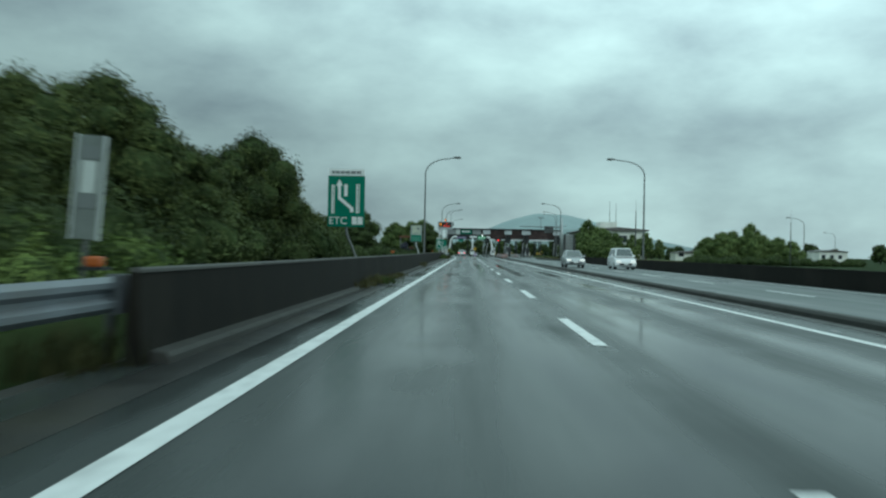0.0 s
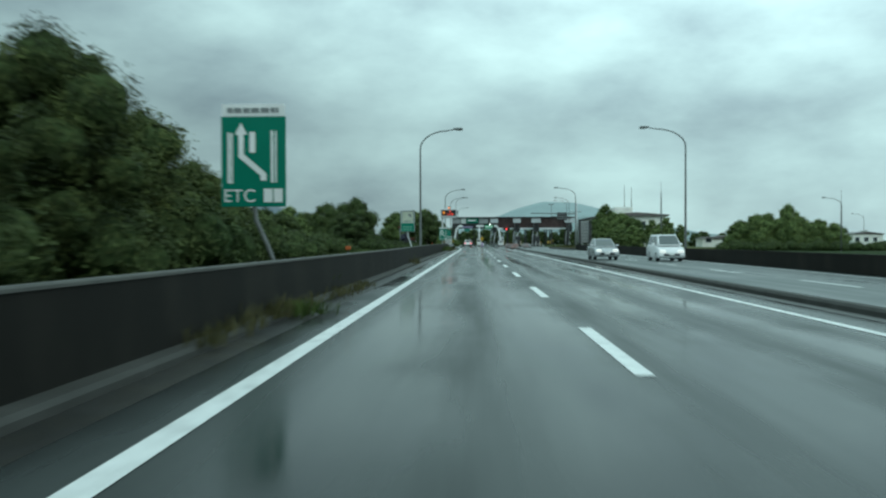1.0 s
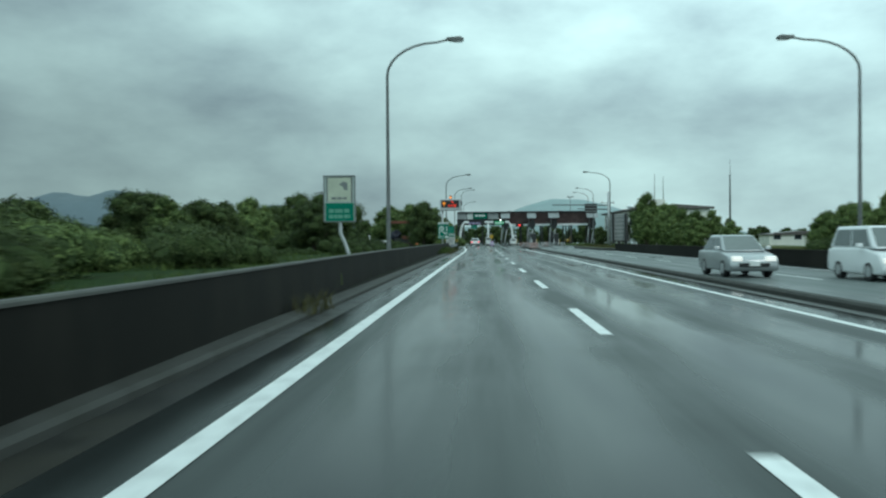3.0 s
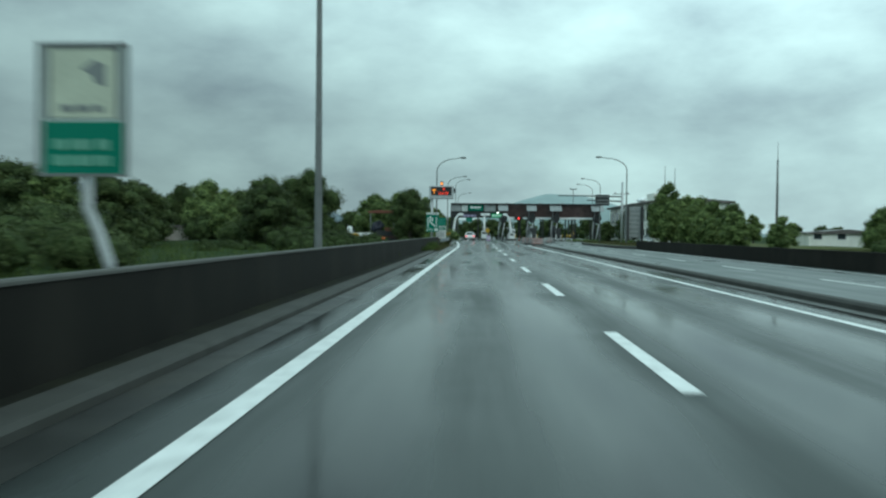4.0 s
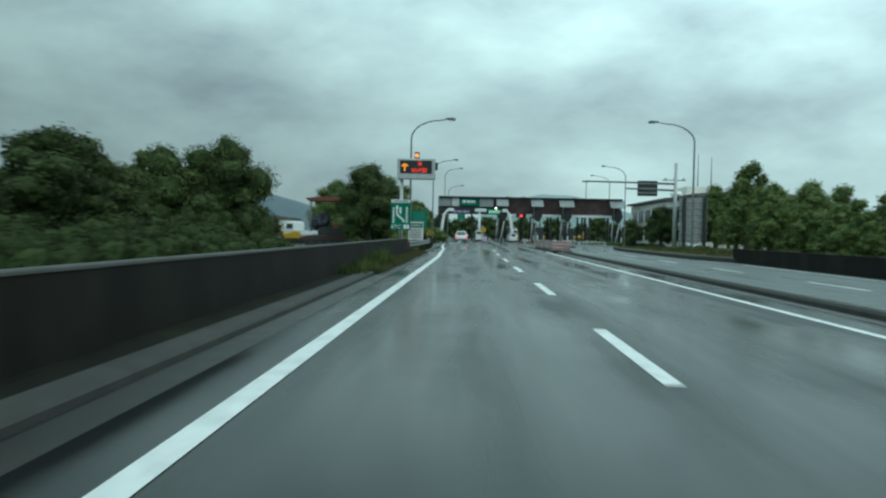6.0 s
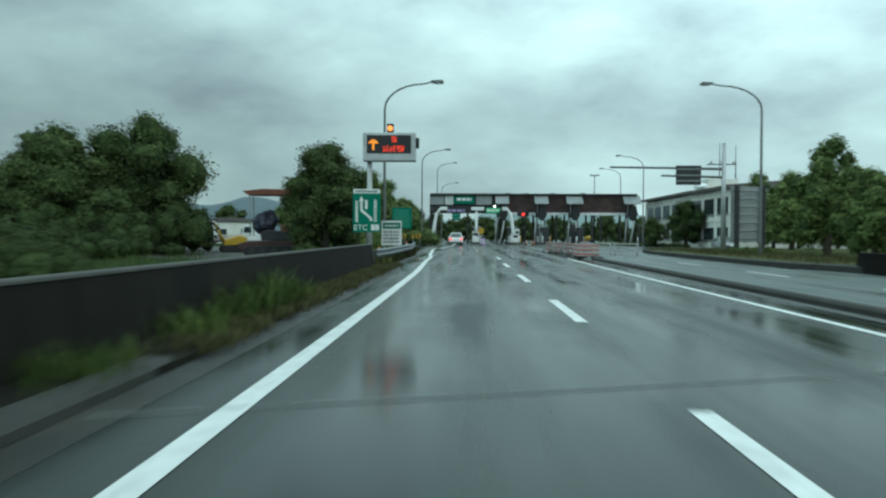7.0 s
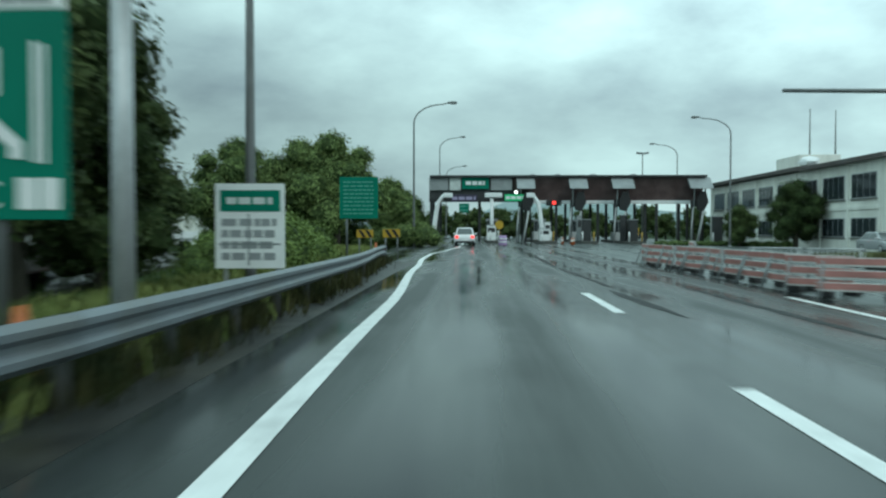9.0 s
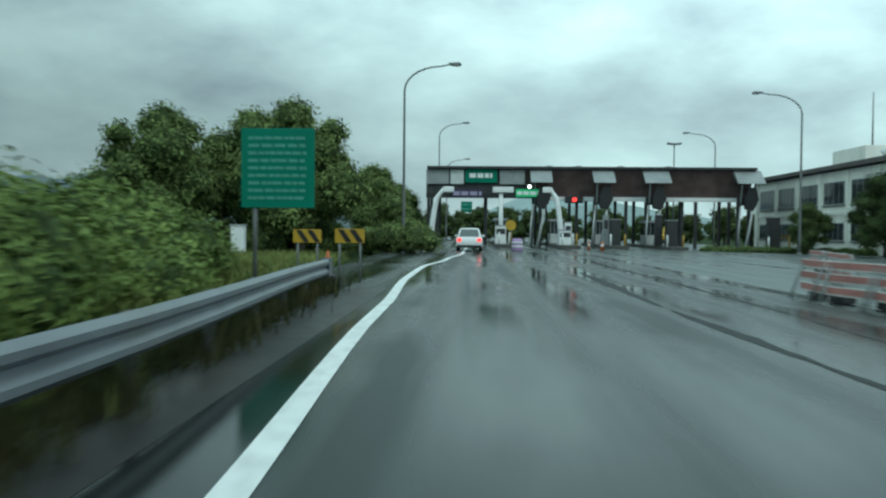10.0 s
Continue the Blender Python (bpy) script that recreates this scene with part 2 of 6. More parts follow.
M_dark = mat("dark_grey_steel", (0.035, 0.036, 0.038), 0.5, metal=0.2, var=0.3, scale=2, bump=0.1)
M_black = mat("matt_black", (0.012, 0.012, 0.013), 0.45, var=0.2, bump=0.05)
M_brown = mat("dark_maroon_cladding", (0.105, 0.066, 0.064), 0.5, var=0.3, scale=1.2, bump=0.15, stain=(0.15, 0.105, 0.10), stain_amount=0.5)
M_greypanel = mat("grey_painted_panel", (0.27, 0.29, 0.295), 0.5, var=0.15, scale=1.5, bump=0.1, stain=(0.12, 0.12, 0.12), stain_amount=0.3)
M_lightbeam = mat("pale_grey_paint", (0.48, 0.50, 0.50), 0.5, var=0.15, scale=1.5, bump=0.1, stain=(0.26, 0.26, 0.25), stain_amount=0.3)
M_whitepaint = mat("white_paint", (0.78, 0.80, 0.80), 0.45, var=0.08, scale=2, bump=0.05, stain=(0.5, 0.5, 0.48), stain_amount=0.2)
M_bark = mat("bark", (0.075, 0.062, 0.048), 0.85, var=0.45, scale=5, bump=0.8, stretch=(1, 1, 0.3))
M_leaf = leaf_mat("camphor_leaves", (0.062, 0.095, 0.032), (0.255, 0.335, 0.118))
M_leafyard = leaf_mat("deep_green_leaves", (0.036, 0.054, 0.021), (0.135, 0.182, 0.066))
M_leafwild = leaf_mat("wild_tree_leaves", (0.028, 0.040, 0.016), (0.12, 0.15, 0.05))
M_leaf2 = leaf_mat("dark_evergreen_leaves", (0.030, 0.044, 0.019), (0.112, 0.148, 0.055))
M_leaf3 = leaf_mat("light_shrub_leaves", (0.07, 0.11, 0.03), (0.22, 0.30, 0.09))
# leaf colour darkened to carry the shade beneath the trees
M_leafshade = leaf_mat("shade_dark_understorey_leaves", (0.015, 0.023, 0.009), (0.062, 0.085, 0.030))
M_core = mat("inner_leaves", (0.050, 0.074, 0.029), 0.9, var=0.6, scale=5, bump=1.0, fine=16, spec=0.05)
M_grass = mat("rough_wet_grass", (0.020, 0.039, 0.0115), 0.9, var=0.5, scale=1.2, bump=0.8, fine=25, stain=(0.042, 0.050, 0.020), stain_scale=0.4, stain_amount=0.5, spec=0.05)
M_yard = mat("dark_wet_gravel", (0.060, 0.058, 0.052), 0.6, var=0.5, scale=1.5, bump=0.8, fine=20, stain=(0.028, 0.026, 0.022), stain_scale=0.5, stain_amount=0.5, spec=0.25)
M_lawn = mat("yellowish_wet_lawn", (0.085, 0.098, 0.040), 0.9, var=0.4, scale=1.0, bump=0.8, fine=25, stain=(0.12, 0.105, 0.05), stain_scale=0.5, stain_amount=0.5, spec=0.05)
M_blade = leaf_mat("grass_blades", (0.03, 0.055, 0.015), (0.11, 0.15, 0.045))
M_lightblade = leaf_mat("light_meadow_grass", (0.08, 0.11, 0.03), (0.26, 0.29, 0.10))
M_darkblade = leaf_mat("dark_wet_weeds", (0.018, 0.026, 0.010), (0.075, 0.07, 0.03))
M_drygrass = leaf_mat("dry_kerb_weeds", (0.038, 0.040, 0.016), (0.12, 0.115, 0.055))
# rain haze is mixed into the base colours of the three hill materials
M_hill = mat("haze_pale_hillside", (0.27, 0.355, 0.36), 0.95, var=0.14, scale=0.004, bump=0, fine=0.03)
M_hill3 = mat("haze_pale_ridge", (0.20, 0.265, 0.265), 0.95, var=0.2, scale=0.02, bump=0, fine=0.1)
M_hill2 = mat("haze_tinted_dark_hillside", (0.11, 0.148, 0.168), 0.95, var=0.15, scale=0.004, bump=0, fine=0.03)
M_plaster = mat("off_white_render", (0.80, 0.80, 0.74), 0.7, var=0.1, scale=0.8, bump=0.15, stain=(0.50, 0.50, 0.45), stain_scale=0.5, stain_amount=0.4, stretch=(1, 1, 0.4))
M_roof = mat("weathered_metal_roof", (0.13, 0.115, 0.11), 0.5, metal=0.1, var=0.25, scale=1, bump=0.15, stain=(0.07, 0.055, 0.05), stain_amount=0.5)
M_glass = mat("dark_window_glass", (0.03, 0.04, 0.045), 0.08, var=0.1, bump=0, rough_var=0.02)
# base colour lightened to carry the sky's reflection in the car windows
M_carglass = mat("sky_paled_car_glass", (0.10, 0.12, 0.12), 0.06, var=0.1, bump=0, rough_var=0.02, spec=0.9)
M_carwhite = mat("white_car_paint", (0.78, 0.79, 0.80), 0.2, var=0.04, scale=1, bump=0, rough_var=0.05)
M_carsilver = mat("silver_car_paint", (0.45, 0.47, 0.48), 0.25, metal=0.4, var=0.05, scale=1, bump=0, rough_var=0.05)
M_tyre = mat("tyre_rubber", (0.015, 0.015, 0.016), 0.7, var=0.2, bump=0.2)
M_orange = mat("orange_plastic", (0.44, 0.10, 0.018), 0.45, var=0.15, bump=0.05)
M_yellow = mat("yellow_machine_paint", (0.50, 0.30, 0.02), 0.45, var=0.2, scale=2, bump=0.1, stain=(0.16, 0.10, 0.04), stain_amount=0.4)
M_navy = mat("dark_blue_tarpaulin", (0.014, 0.018, 0.035), 0.5, var=0.35, scale=3, bump=0.4)
M_rust = mat("rust_red_steel", (0.17, 0.055, 0.03), 0.65, var=0.35, scale=3, bump=0.3)
M_maroon = mat("dark_maroon_steel", (0.055, 0.022, 0.018), 0.6, var=0.35, scale=3, bump=0.3)
M_purple = mat("dark_purple_panel", (0.03, 0.022, 0.05), 0.4, var=0.15, bump=0)
M_redlamp = glow("red_lamp", (1.0, 0.05, 0.04), 1.6)
M_amber = glow("amber_lamp", (1.0, 0.30, 0.06), 1.3)
M_led_red = glow("red_led", (0.95, 0.05, 0.02), 0.75)
M_led_amber = glow("amber_led", (1.0, 0.30, 0.02), 0.6)
M_headlamp = glow("headlamp_glow", (1.0, 0.98, 0.92), 0.45)
M_whitelamp = glow("white_lamp", (0.9, 1.0, 0.95), 3.0)
M_greenlit = glow("lit_green_sign", (0.0, 0.34, 0.13), 0.42)


# ---- mesh helpers ----
def mesh_object(name, bm, material, parent=None, label=""):
    me = bpy.data.meshes.new(name)
    bm.normal_update()
    bm.to_mesh(me)
    bm.free()
    for m in material if isinstance(material, (list, tuple)) else [material]:
        me.materials.append(m)
    ob = new(name, me)
    if parent is not None:
        ob.parent = parent
    if label:
        ob["label"] = label
    return ob


def part(name, bm, material, parent, label=""):
    return mesh_object(name, bm, material, parent, label)


def empty(name, x, y, z, rz=0.0):
    ob = new(name)
    ob.matrix_world = pose(x, y, z, 0, 0, rz)
    ob.empty_display_size = 0.3
    return ob


def box(bm, x0, x1, y0, y1, z0, z1, bevel=0.0):
    vs = [bm.verts.new((x, y, z)) for x in (x0, x1) for y in (y0, y1) for z in (z0, z1)]
    fs = [bm.faces.new([vs[i] for i in q]) for q in ((0, 1, 3, 2), (4, 6, 7, 5), (0, 4, 5, 1), (2, 3, 7, 6), (0, 2, 6, 4), (1, 5, 7, 3))]
    if bevel:
        es = list({e for f in fs for e in f.edges})
        bmesh.ops.bevel(bm, geom=es, offset=bevel, segments=2, affect="EDGES", profile=0.6)
    return bm


def prism(bm, pts, axis, a, b, bevel=0.0):
    """A closed outline of 2D points, pushed from a to b along the axis ('x', 'y' or 'z')."""
    def at(p, v):
        return {"x": (v, p[0], p[1]), "y": (p[0], v, p[1]), "z": (p[0], p[1], v)}[axis]
    va = [bm.verts.new(at(p, a)) for p in pts]
    vb = [bm.verts.new(at(p, b)) for p in pts]
    fs = [bm.faces.new(va), bm.faces.new(vb[::-1])]
    n = len(pts)
    for i in range(n):
        fs.append(bm.faces.new((va[i], vb[i], vb[(i + 1) % n], va[(i + 1) % n])))
    bmesh.ops.recalc_face_normals(bm, faces=fs)
    if bevel:
        es = list({e for f in fs for e in f.edges})
        bmesh.ops.bevel(bm, geom=es, offset=bevel, segments=2, affect="EDGES", profile=0.6)
    return bm


def tube(bm, path, radii, sides=10):
    """A round bar along a path of 3D points."""
    rings = []
    path = [Vector(p) for p in path]
    if not isinstance(radii, (list, tuple)):
        radii = [radii] * len(path)
    ref = Vector((1, 0, 0))
    for i, p in enumerate(path):
        d = (path[min(i + 1, len(path) - 1)] - path[max(i - 1, 0)]).normalized()
        u = d.cross(ref)
        if u.length < 0.1:
            u = d.cross(Vector((0, 1, 0)))
        u.normalize()
        v = d.cross(u)
        rings.append([bm.verts.new(p + radii[i] * (math.cos(a) * u + math.sin(a) * v)) for a in [2 * math.pi * k / sides for k in range(sides)]])
    for r0, r1 in zip(rings, rings[1:]):
        for k in range(sides):
            f = bm.faces.new((r0[k], r0[(k + 1) % sides], r1[(k + 1) % sides], r1[k]))
            f.smooth = True
    bm.faces.new(rings[0][::-1])
    bm.faces.new(rings[-1])
    return bm


def sweep(bm, profile, path, closed=False):
    """A cross section of (offset, height) points along a plan path of (x, y, z) points; offset is to the right of the way."""
    rings = []
    pts = [Vector(p) for p in path]
    for i, p in enumerate(pts):
        d = pts[min(i + 1, len(pts) - 1)] - pts[max(i - 1, 0)]
        d.z = 0
        d.normalize()
        side = Vector((d.y, -d.x, 0))
        rings.append([bm.verts.new(p + side * o + Vector((0, 0, h))) for o, h in profile])
    n = len(profile)
    fs = []
    for r0, r1 in zip(rings, rings[1:]):
        for k in range(n if closed else n - 1):
            fs.append(bm.faces.new((r0[k], r0[(k + 1) % n], r1[(k + 1) % n], r1[k])))
    if closed:
        fs += [bm.faces.new(rings[0][::-1]), bm.faces.new(rings[-1])]
    bmesh.ops.recalc_face_normals(bm, faces=fs)
    return bm


def ground_z(x):
    """The carriageway's slight fall."""
    return -0.008 * max(-12, min(40, x))


def lerp_table(table, v):
    if v <= table[0][0]:
        return table[0][1]
    for (a, p), (b, q) in zip(table, table[1:]):
        if v <= b:
            s = (v - a) / (b - a)
            s = s * s * (3 - 2 * s)
            return p + (q - p) * s
    return table[-1][1]


# plan of the left edge: white line, kerb and parapet
LINE_X = [(-40, -1.82), (10, -1.815), (80, -1.81), (123, -1.75), (141, -2.01), (155, -2.50), (164, -2.80), (170, -2.80), (178, -2.2), (188, -1.6), (214, -1.5)]
WALL_X = [(-40, -2.98), (42, -3.02), (72, -3.58), (131, -3.70)]
WALL_Y0, WALL_Y1 = 8.3, 129.7
LANE_X, RIGHT_X = 1.65, 5.56


# ---- ground, roads and kerbs ----
def ground():
    """One sheet out to the horizon; it dips under the carriageways."""
    xs = [-4500, -1500, -500, -200, -90, -55, -35, -22, -14, -9, -6.5, -5, -4.1, -3.6, 6, 15.4, 17, 20, 25, 32, 45, 70, 120, 300, 900, 4500]
    ys = [-600, -60, -20, 0, 10, 20, 30, 40, 50, 60, 70, 80, 90, 100, 110, 120, 130, 140, 150, 160, 175, 190, 215, 240, 280, 340, 500, 900, 2000, 4500]
    bm = bmesh.new()
    grid = []
    for y in ys:
        row = []
        for x in xs:
            if x < -3.6:
                z = 0.30 if y < 131 else 0.10
                z += 0.12 * noise.noise((x * 0.15, y * 0.11, 0))
                if x < -9:
                    z += 0.2 * noise.noise((x * 0.07, y * 0.05, 3))
                if 131 <= y < 178 and -42 < x < -8:
                    z = -0.06
                if x < -60:
                    z -= 0.8
                if y > 150 and x > -9:
                    z = -0.25
            elif x < 16:
                z = -0.5
            else:
                z = -0.15 + 0.1 * noise.noise((x * 0.1, y * 0.1, 7))
                if y > 128:
                    z = -0.5
            row.append(bm.verts.new((x, y, z)))
        grid.append(row)
    for a, b in zip(grid, grid[1:]):
        for k in range(len(xs) - 1):
            bm.faces.new((a[k], a[k + 1], b[k + 1], b[k])).smooth = True
    return tagged(mesh_object("ground", bm, M_grass), "rough wet grass ground beside the motorway", "ground", kind="structure")


def strip(name, left, right, ys, dz, material, label):
    bm = bmesh.new()
    rows = []
    for y in ys:
        x0, x1 = left(y), right(y)
        n = max(2, int((x1 - x0) / 3))
        rows.append([bm.verts.new((x0 + (x1 - x0) * k / n, y, ground_z(x0 + (x1 - x0) * k / n) + dz)) for k in range(9) for n in (8,)])
    for a, b in zip(rows, rows[1:]):
        for k in range(8):
            bm.faces.new((a[k], a[k + 1], b[k + 1], b[k]))
    return tagged(mesh_object(name, bm, material), label, name.split("_")[0], kind="structure")


def frange(a, b, step):
    n = max(1, round((b - a) / step))
    return [a + (b - a) * k / n for k in range(n + 1)]


ground()
ROAD_LEFT = [(-40, -3.3), (35, -3.3), (75, -3.8), (131, -3.8), (150, -4.0), (165, -5.6), (190, -6.2), (330, -6.2)]
strip("road", lambda y: lerp_table(ROAD_LEFT, y), lambda y: 7.0, frange(-40, 142, 6), 0.0, M_road, "wet dark asphalt two-lane carriageway")
strip("road_opposite", lambda y: 7.0, lambda y: 15.2 if y < 128 else 15.2 + 0.06 * (y - 128), frange(-40, 142, 6), 0.004, M_road2, "wet pale asphalt opposite carriageway")
strip("road_plaza", lambda y: lerp_table(ROAD_LEFT, y), lambda y: 6.3, frange(142, 330, 6), 0.0, M_road, "wet dark asphalt lane to the toll gate")
strip("road_plaza_side", lambda y: 6.3, lambda y: 26.0 + 0.05 * (y - 142), frange(142, 330, 6), 0.0, M_plaza, "wide wet asphalt toll plaza, paled to carry the sky's reflection")


def painted_line(x_at, y0, y1, width, name, label, group=""):
    bm = bmesh.new()
    pts = [(x_at(y), y, ground_z(x_at(y)) + 0.006) for y in frange(y0, y1, 2.0 if y1 - y0 > 8 else 4.0)]
    sweep(bm, [(-width / 2, 0), (width / 2, 0)], pts)
    return tagged(mesh_object(name, bm, M_line), label, "road marking", group, kind="structure")


painted_line(lambda y: lerp_table(LINE_X, y), -40, 209, 0.21, "edge_line_left", "solid white painted edge line on wet asphalt")
painted_line(lambda y: RIGHT_X + (0.0 if y < 135 else 0.02 * (y - 135)), -40, 144.5, 0.17, "edge_line_right", "solid white painted edge line on wet asphalt")
painted_line(lambda y: 14.2, -40, 126, 0.20, "edge_line_opposite", "solid white painted edge line of the opposite carriageway")
for k in range(-5, 14):
    painted_line(lambda y: LANE_X + (0.0 if y < 140 else 0.1), 11 + 10 * k, 15 + 10 * k, 0.18, "lane_dash", "white dashed lane marking on wet asphalt", "lane dashes")
for k in range(-4, 13):
    painted_line(lambda y: 10.8, 16 + 10 * k, 20 + 10 * k, 0.15, "lane_dash", "white dashed marking on the opposite carriageway", "opposite lane dashes")


def wall_path(y0, y1, off=0.0, step=3.0):
    return [(lerp_table(WALL_X, y) + off, y, 0.0) for y in frange(y0, y1, step)]


def parapet():
    """Left concrete parapet in cast lengths with a pale coping; kerb in lengths before it."""
    bm = bmesh.new()
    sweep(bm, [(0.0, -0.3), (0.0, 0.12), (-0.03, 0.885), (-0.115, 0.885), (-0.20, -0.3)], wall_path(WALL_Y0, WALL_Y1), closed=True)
    wall = tagged(mesh_object("parapet_wall", bm, M_wall), "very dark concrete parapet wall along the road edge", "wall", kind="structure")
    y = WALL_Y0
    while y < WALL_Y1 - 0.1:
        y1 = min(y + 5.0, WALL_Y1)
        bm = bmesh.new()
        sweep(bm, [(-0.012, 0.88), (-0.012, 0.908), (-0.025, 0.925), (-0.115, 0.925), (-0.125, 0.88)], wall_path(y + 0.012, y1 - 0.012, step=2.5), closed=True)
        part("coping", bm, M_cope, wall)
        y = y1
    return wall


parapet()


KERB_X = -2.83


def kerb_edge(y):
    return max(KERB_X, lerp_table(WALL_X, y) + 0.2)


def left_kerb():
    kerb = empty("kerb_left", KERB_X, 60, 0)
    tagged(kerb, "weathered grey concrete kerb before the parapet", "kerb", kind="structure")
    y = WALL_Y0 + 0.2
    while y < 106.5:
        y1 = y + 2.0
        w = min(0.30, kerb_edge(y1) - lerp_table(WALL_X, y1) - 0.004)
        prof = [(0.0, -0.1), (-0.012, 0.085), (-0.05, 0.125), (-w, 0.145), (-w, -0.1)]
        bm = bmesh.new()
        sweep(bm, prof, [(kerb_edge(v) - KERB_X, v - 60, 0) for v in (y + 0.008, y1 - 0.008)], closed=True)
        part("kerbstone", bm, M_curb, kerb)
        y = y1
    # dirty strip between the kerb and the parapet, where the wall swings away
    bm = bmesh.new()
    sweep(bm, [(0.01, -0.1), (0.0, 0.09), (-0.35, 0.115), (-1.0, 0.115), (-1.0, -0.1)], [(KERB_X - 0.29 if v < 106 else KERB_X, v, 0) for v in frange(44, 130.2, 2)], closed=True)
    tagged(mesh_object("kerb_strip", bm, M_soil), "dark dirt strip between kerb and parapet wall", "verge", kind="structure")
    bm = bmesh.new()
    g0, g1 = [], []
    for v in frange(-20, 160, 4):
        e = kerb_edge(v) if v < 131 else lerp_table(WALL_X, 131) + 0.36
        g0.append(bm.verts.new((e - (0.7 if v < 9 else 0.0 if v < 131 else 0.5), v, ground_z(e) + 0.003)))
        g1.append(bm.verts.new((e + (0.38 if v < 131 else 0.45), v, ground_z(e + 0.5) + 0.003)))
    for k in range(len(g0) - 1):
        bm.faces.new((g0[k], g1[k], g1[k + 1], g0[k + 1]))
    tagged(mesh_object("gutter", bm, M_gutter), "dark wet gutter strip beside the kerb", "gutter", kind="structure")


left_kerb()


def median():
    kerb = empty("median_kerb", 6.8, 60, ground_z(7))
    tagged(kerb, "low weathered concrete median kerb between the carriageways", "kerb", kind="structure")
    prof = [(-0.17, -0.1), (-0.16, 0.10), (-0.11, 0.15), (0.11, 0.15), (0.16, 0.10), (0.17, -0.1)]
    for k in range(-45, 41):
        y = 60 + 2.0 * k
        bm = bmesh.new()
        sweep(bm, prof, [(0.08, y - 60 + 0.01, 0), (0.08, y - 60 + 1.99, 0)], closed=True)
        part("kerbstone", bm, M_curb, kerb)
    bm = bmesh.new()
    sweep(bm, [(0.0, 0.006), (0.33, 0.008)], [(6.4, v, ground_z(6.6)) for v in frange(-30, 141, 6)])
    tagged(mesh_object("median_gutter", bm, M_medgutter), "dirty wet strip beside the median kerb", "gutter", kind="structure")


median()


def right_wall():
    bm = bmesh.new()
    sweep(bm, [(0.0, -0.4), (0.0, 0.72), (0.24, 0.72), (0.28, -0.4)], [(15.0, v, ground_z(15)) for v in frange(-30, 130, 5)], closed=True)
    wall = tagged(mesh_object("parapet_wall_right", bm, M_wall), "very dark concrete parapet wall beyond the opposite carriageway", "wall", kind="structure")
    y = -30
    while y < 130:
        bm = bmesh.new()
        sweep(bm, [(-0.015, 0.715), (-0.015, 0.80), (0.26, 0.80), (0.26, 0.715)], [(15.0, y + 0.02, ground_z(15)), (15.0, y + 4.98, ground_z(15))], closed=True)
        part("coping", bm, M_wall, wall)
        y += 5


right_wall()


# ---- guardrails ----
def guardrail(name, path, label, top=0.80, end=True):
    """W-beam in lengths on round posts; path from near to far, beam face on the road side."""
    base = empty(name, *path[0])
    tagged(base, label, "guardrail")
    o = Vector(path[0])
    w = [(0.0, 0.0), (0.055, -0.05), (0.055, -0.10), (0.0, -0.145), (0.0, -0.185), (0.055, -0.23), (0.055, -0.28), (0.0, -0.33)]
    prof = [(a, top + h) for a, h in w] + [(a - 0.012, top + h) for a, h in w[::-1]]
    pts = [Vector(p) - o for p in path]
    for a, b in zip(pts, pts[1:]):
        bm = bmesh.new()
        d = (b - a).normalized() * 0.006
        sweep(bm, prof, [a + d, b - d], closed=True)
        part("beam", bm, M_rail, base)
    for p in pts:
        bm = bmesh.new()
        tube(bm, [p + Vector((-0.10, 0, -0.2)), p + Vector((-0.10, 0, top - 0.02))], 0.057, 10)
        part("post", bm, M_darkpost, base)
        bm = bmesh.new()
        box(bm, p.x - 0.06, p.x - 0.005, p.y - 0.05, p.y + 0.05, top - 0.26, top - 0.10)
        part("bracket", bm, M_darkpost, base)
    # rounded end piece that wraps the beam's far end
    e = pts[-1]
    d = (pts[-1] - pts[-2]).normalized()
    bm = bmesh.new()
    arc = [(0.05, -0.28), (0.062, 0.0), (0.055, 0.10), (0.01, 0.19), (-0.07, 0.22), (-0.15, 0.17), (-0.18, 0.05)]
    prism(bm, [(e.x + a + d.x * b, e.y + b) for a, b in arc] + [(e.x + a * 0.9 - 0.008 + d.x * b, e.y + b * 0.93 - 0.005) for a, b in arc[::-1]], "z", top - 0.345, top + 0.012)
    part("end_piece", bm, M_rail, base)
    return base


RAIL2_X = [(129.8, -3.58), (134, -3.37), (146, -3.35), (158.5, -3.9)]
guardrail("guardrail", [(-3.28, y, 0) for y in frange(-8.4, 8.5, 2.0)], "galvanised steel W-beam guardrail on round posts", top=0.84)
guardrail("guardrail", [(lerp_table(RAIL2_X, y), y, 0.0) for y in frange(129.8, 158.2, 2.0)], "wet galvanised W-beam guardrail after the parapet", top=0.72)


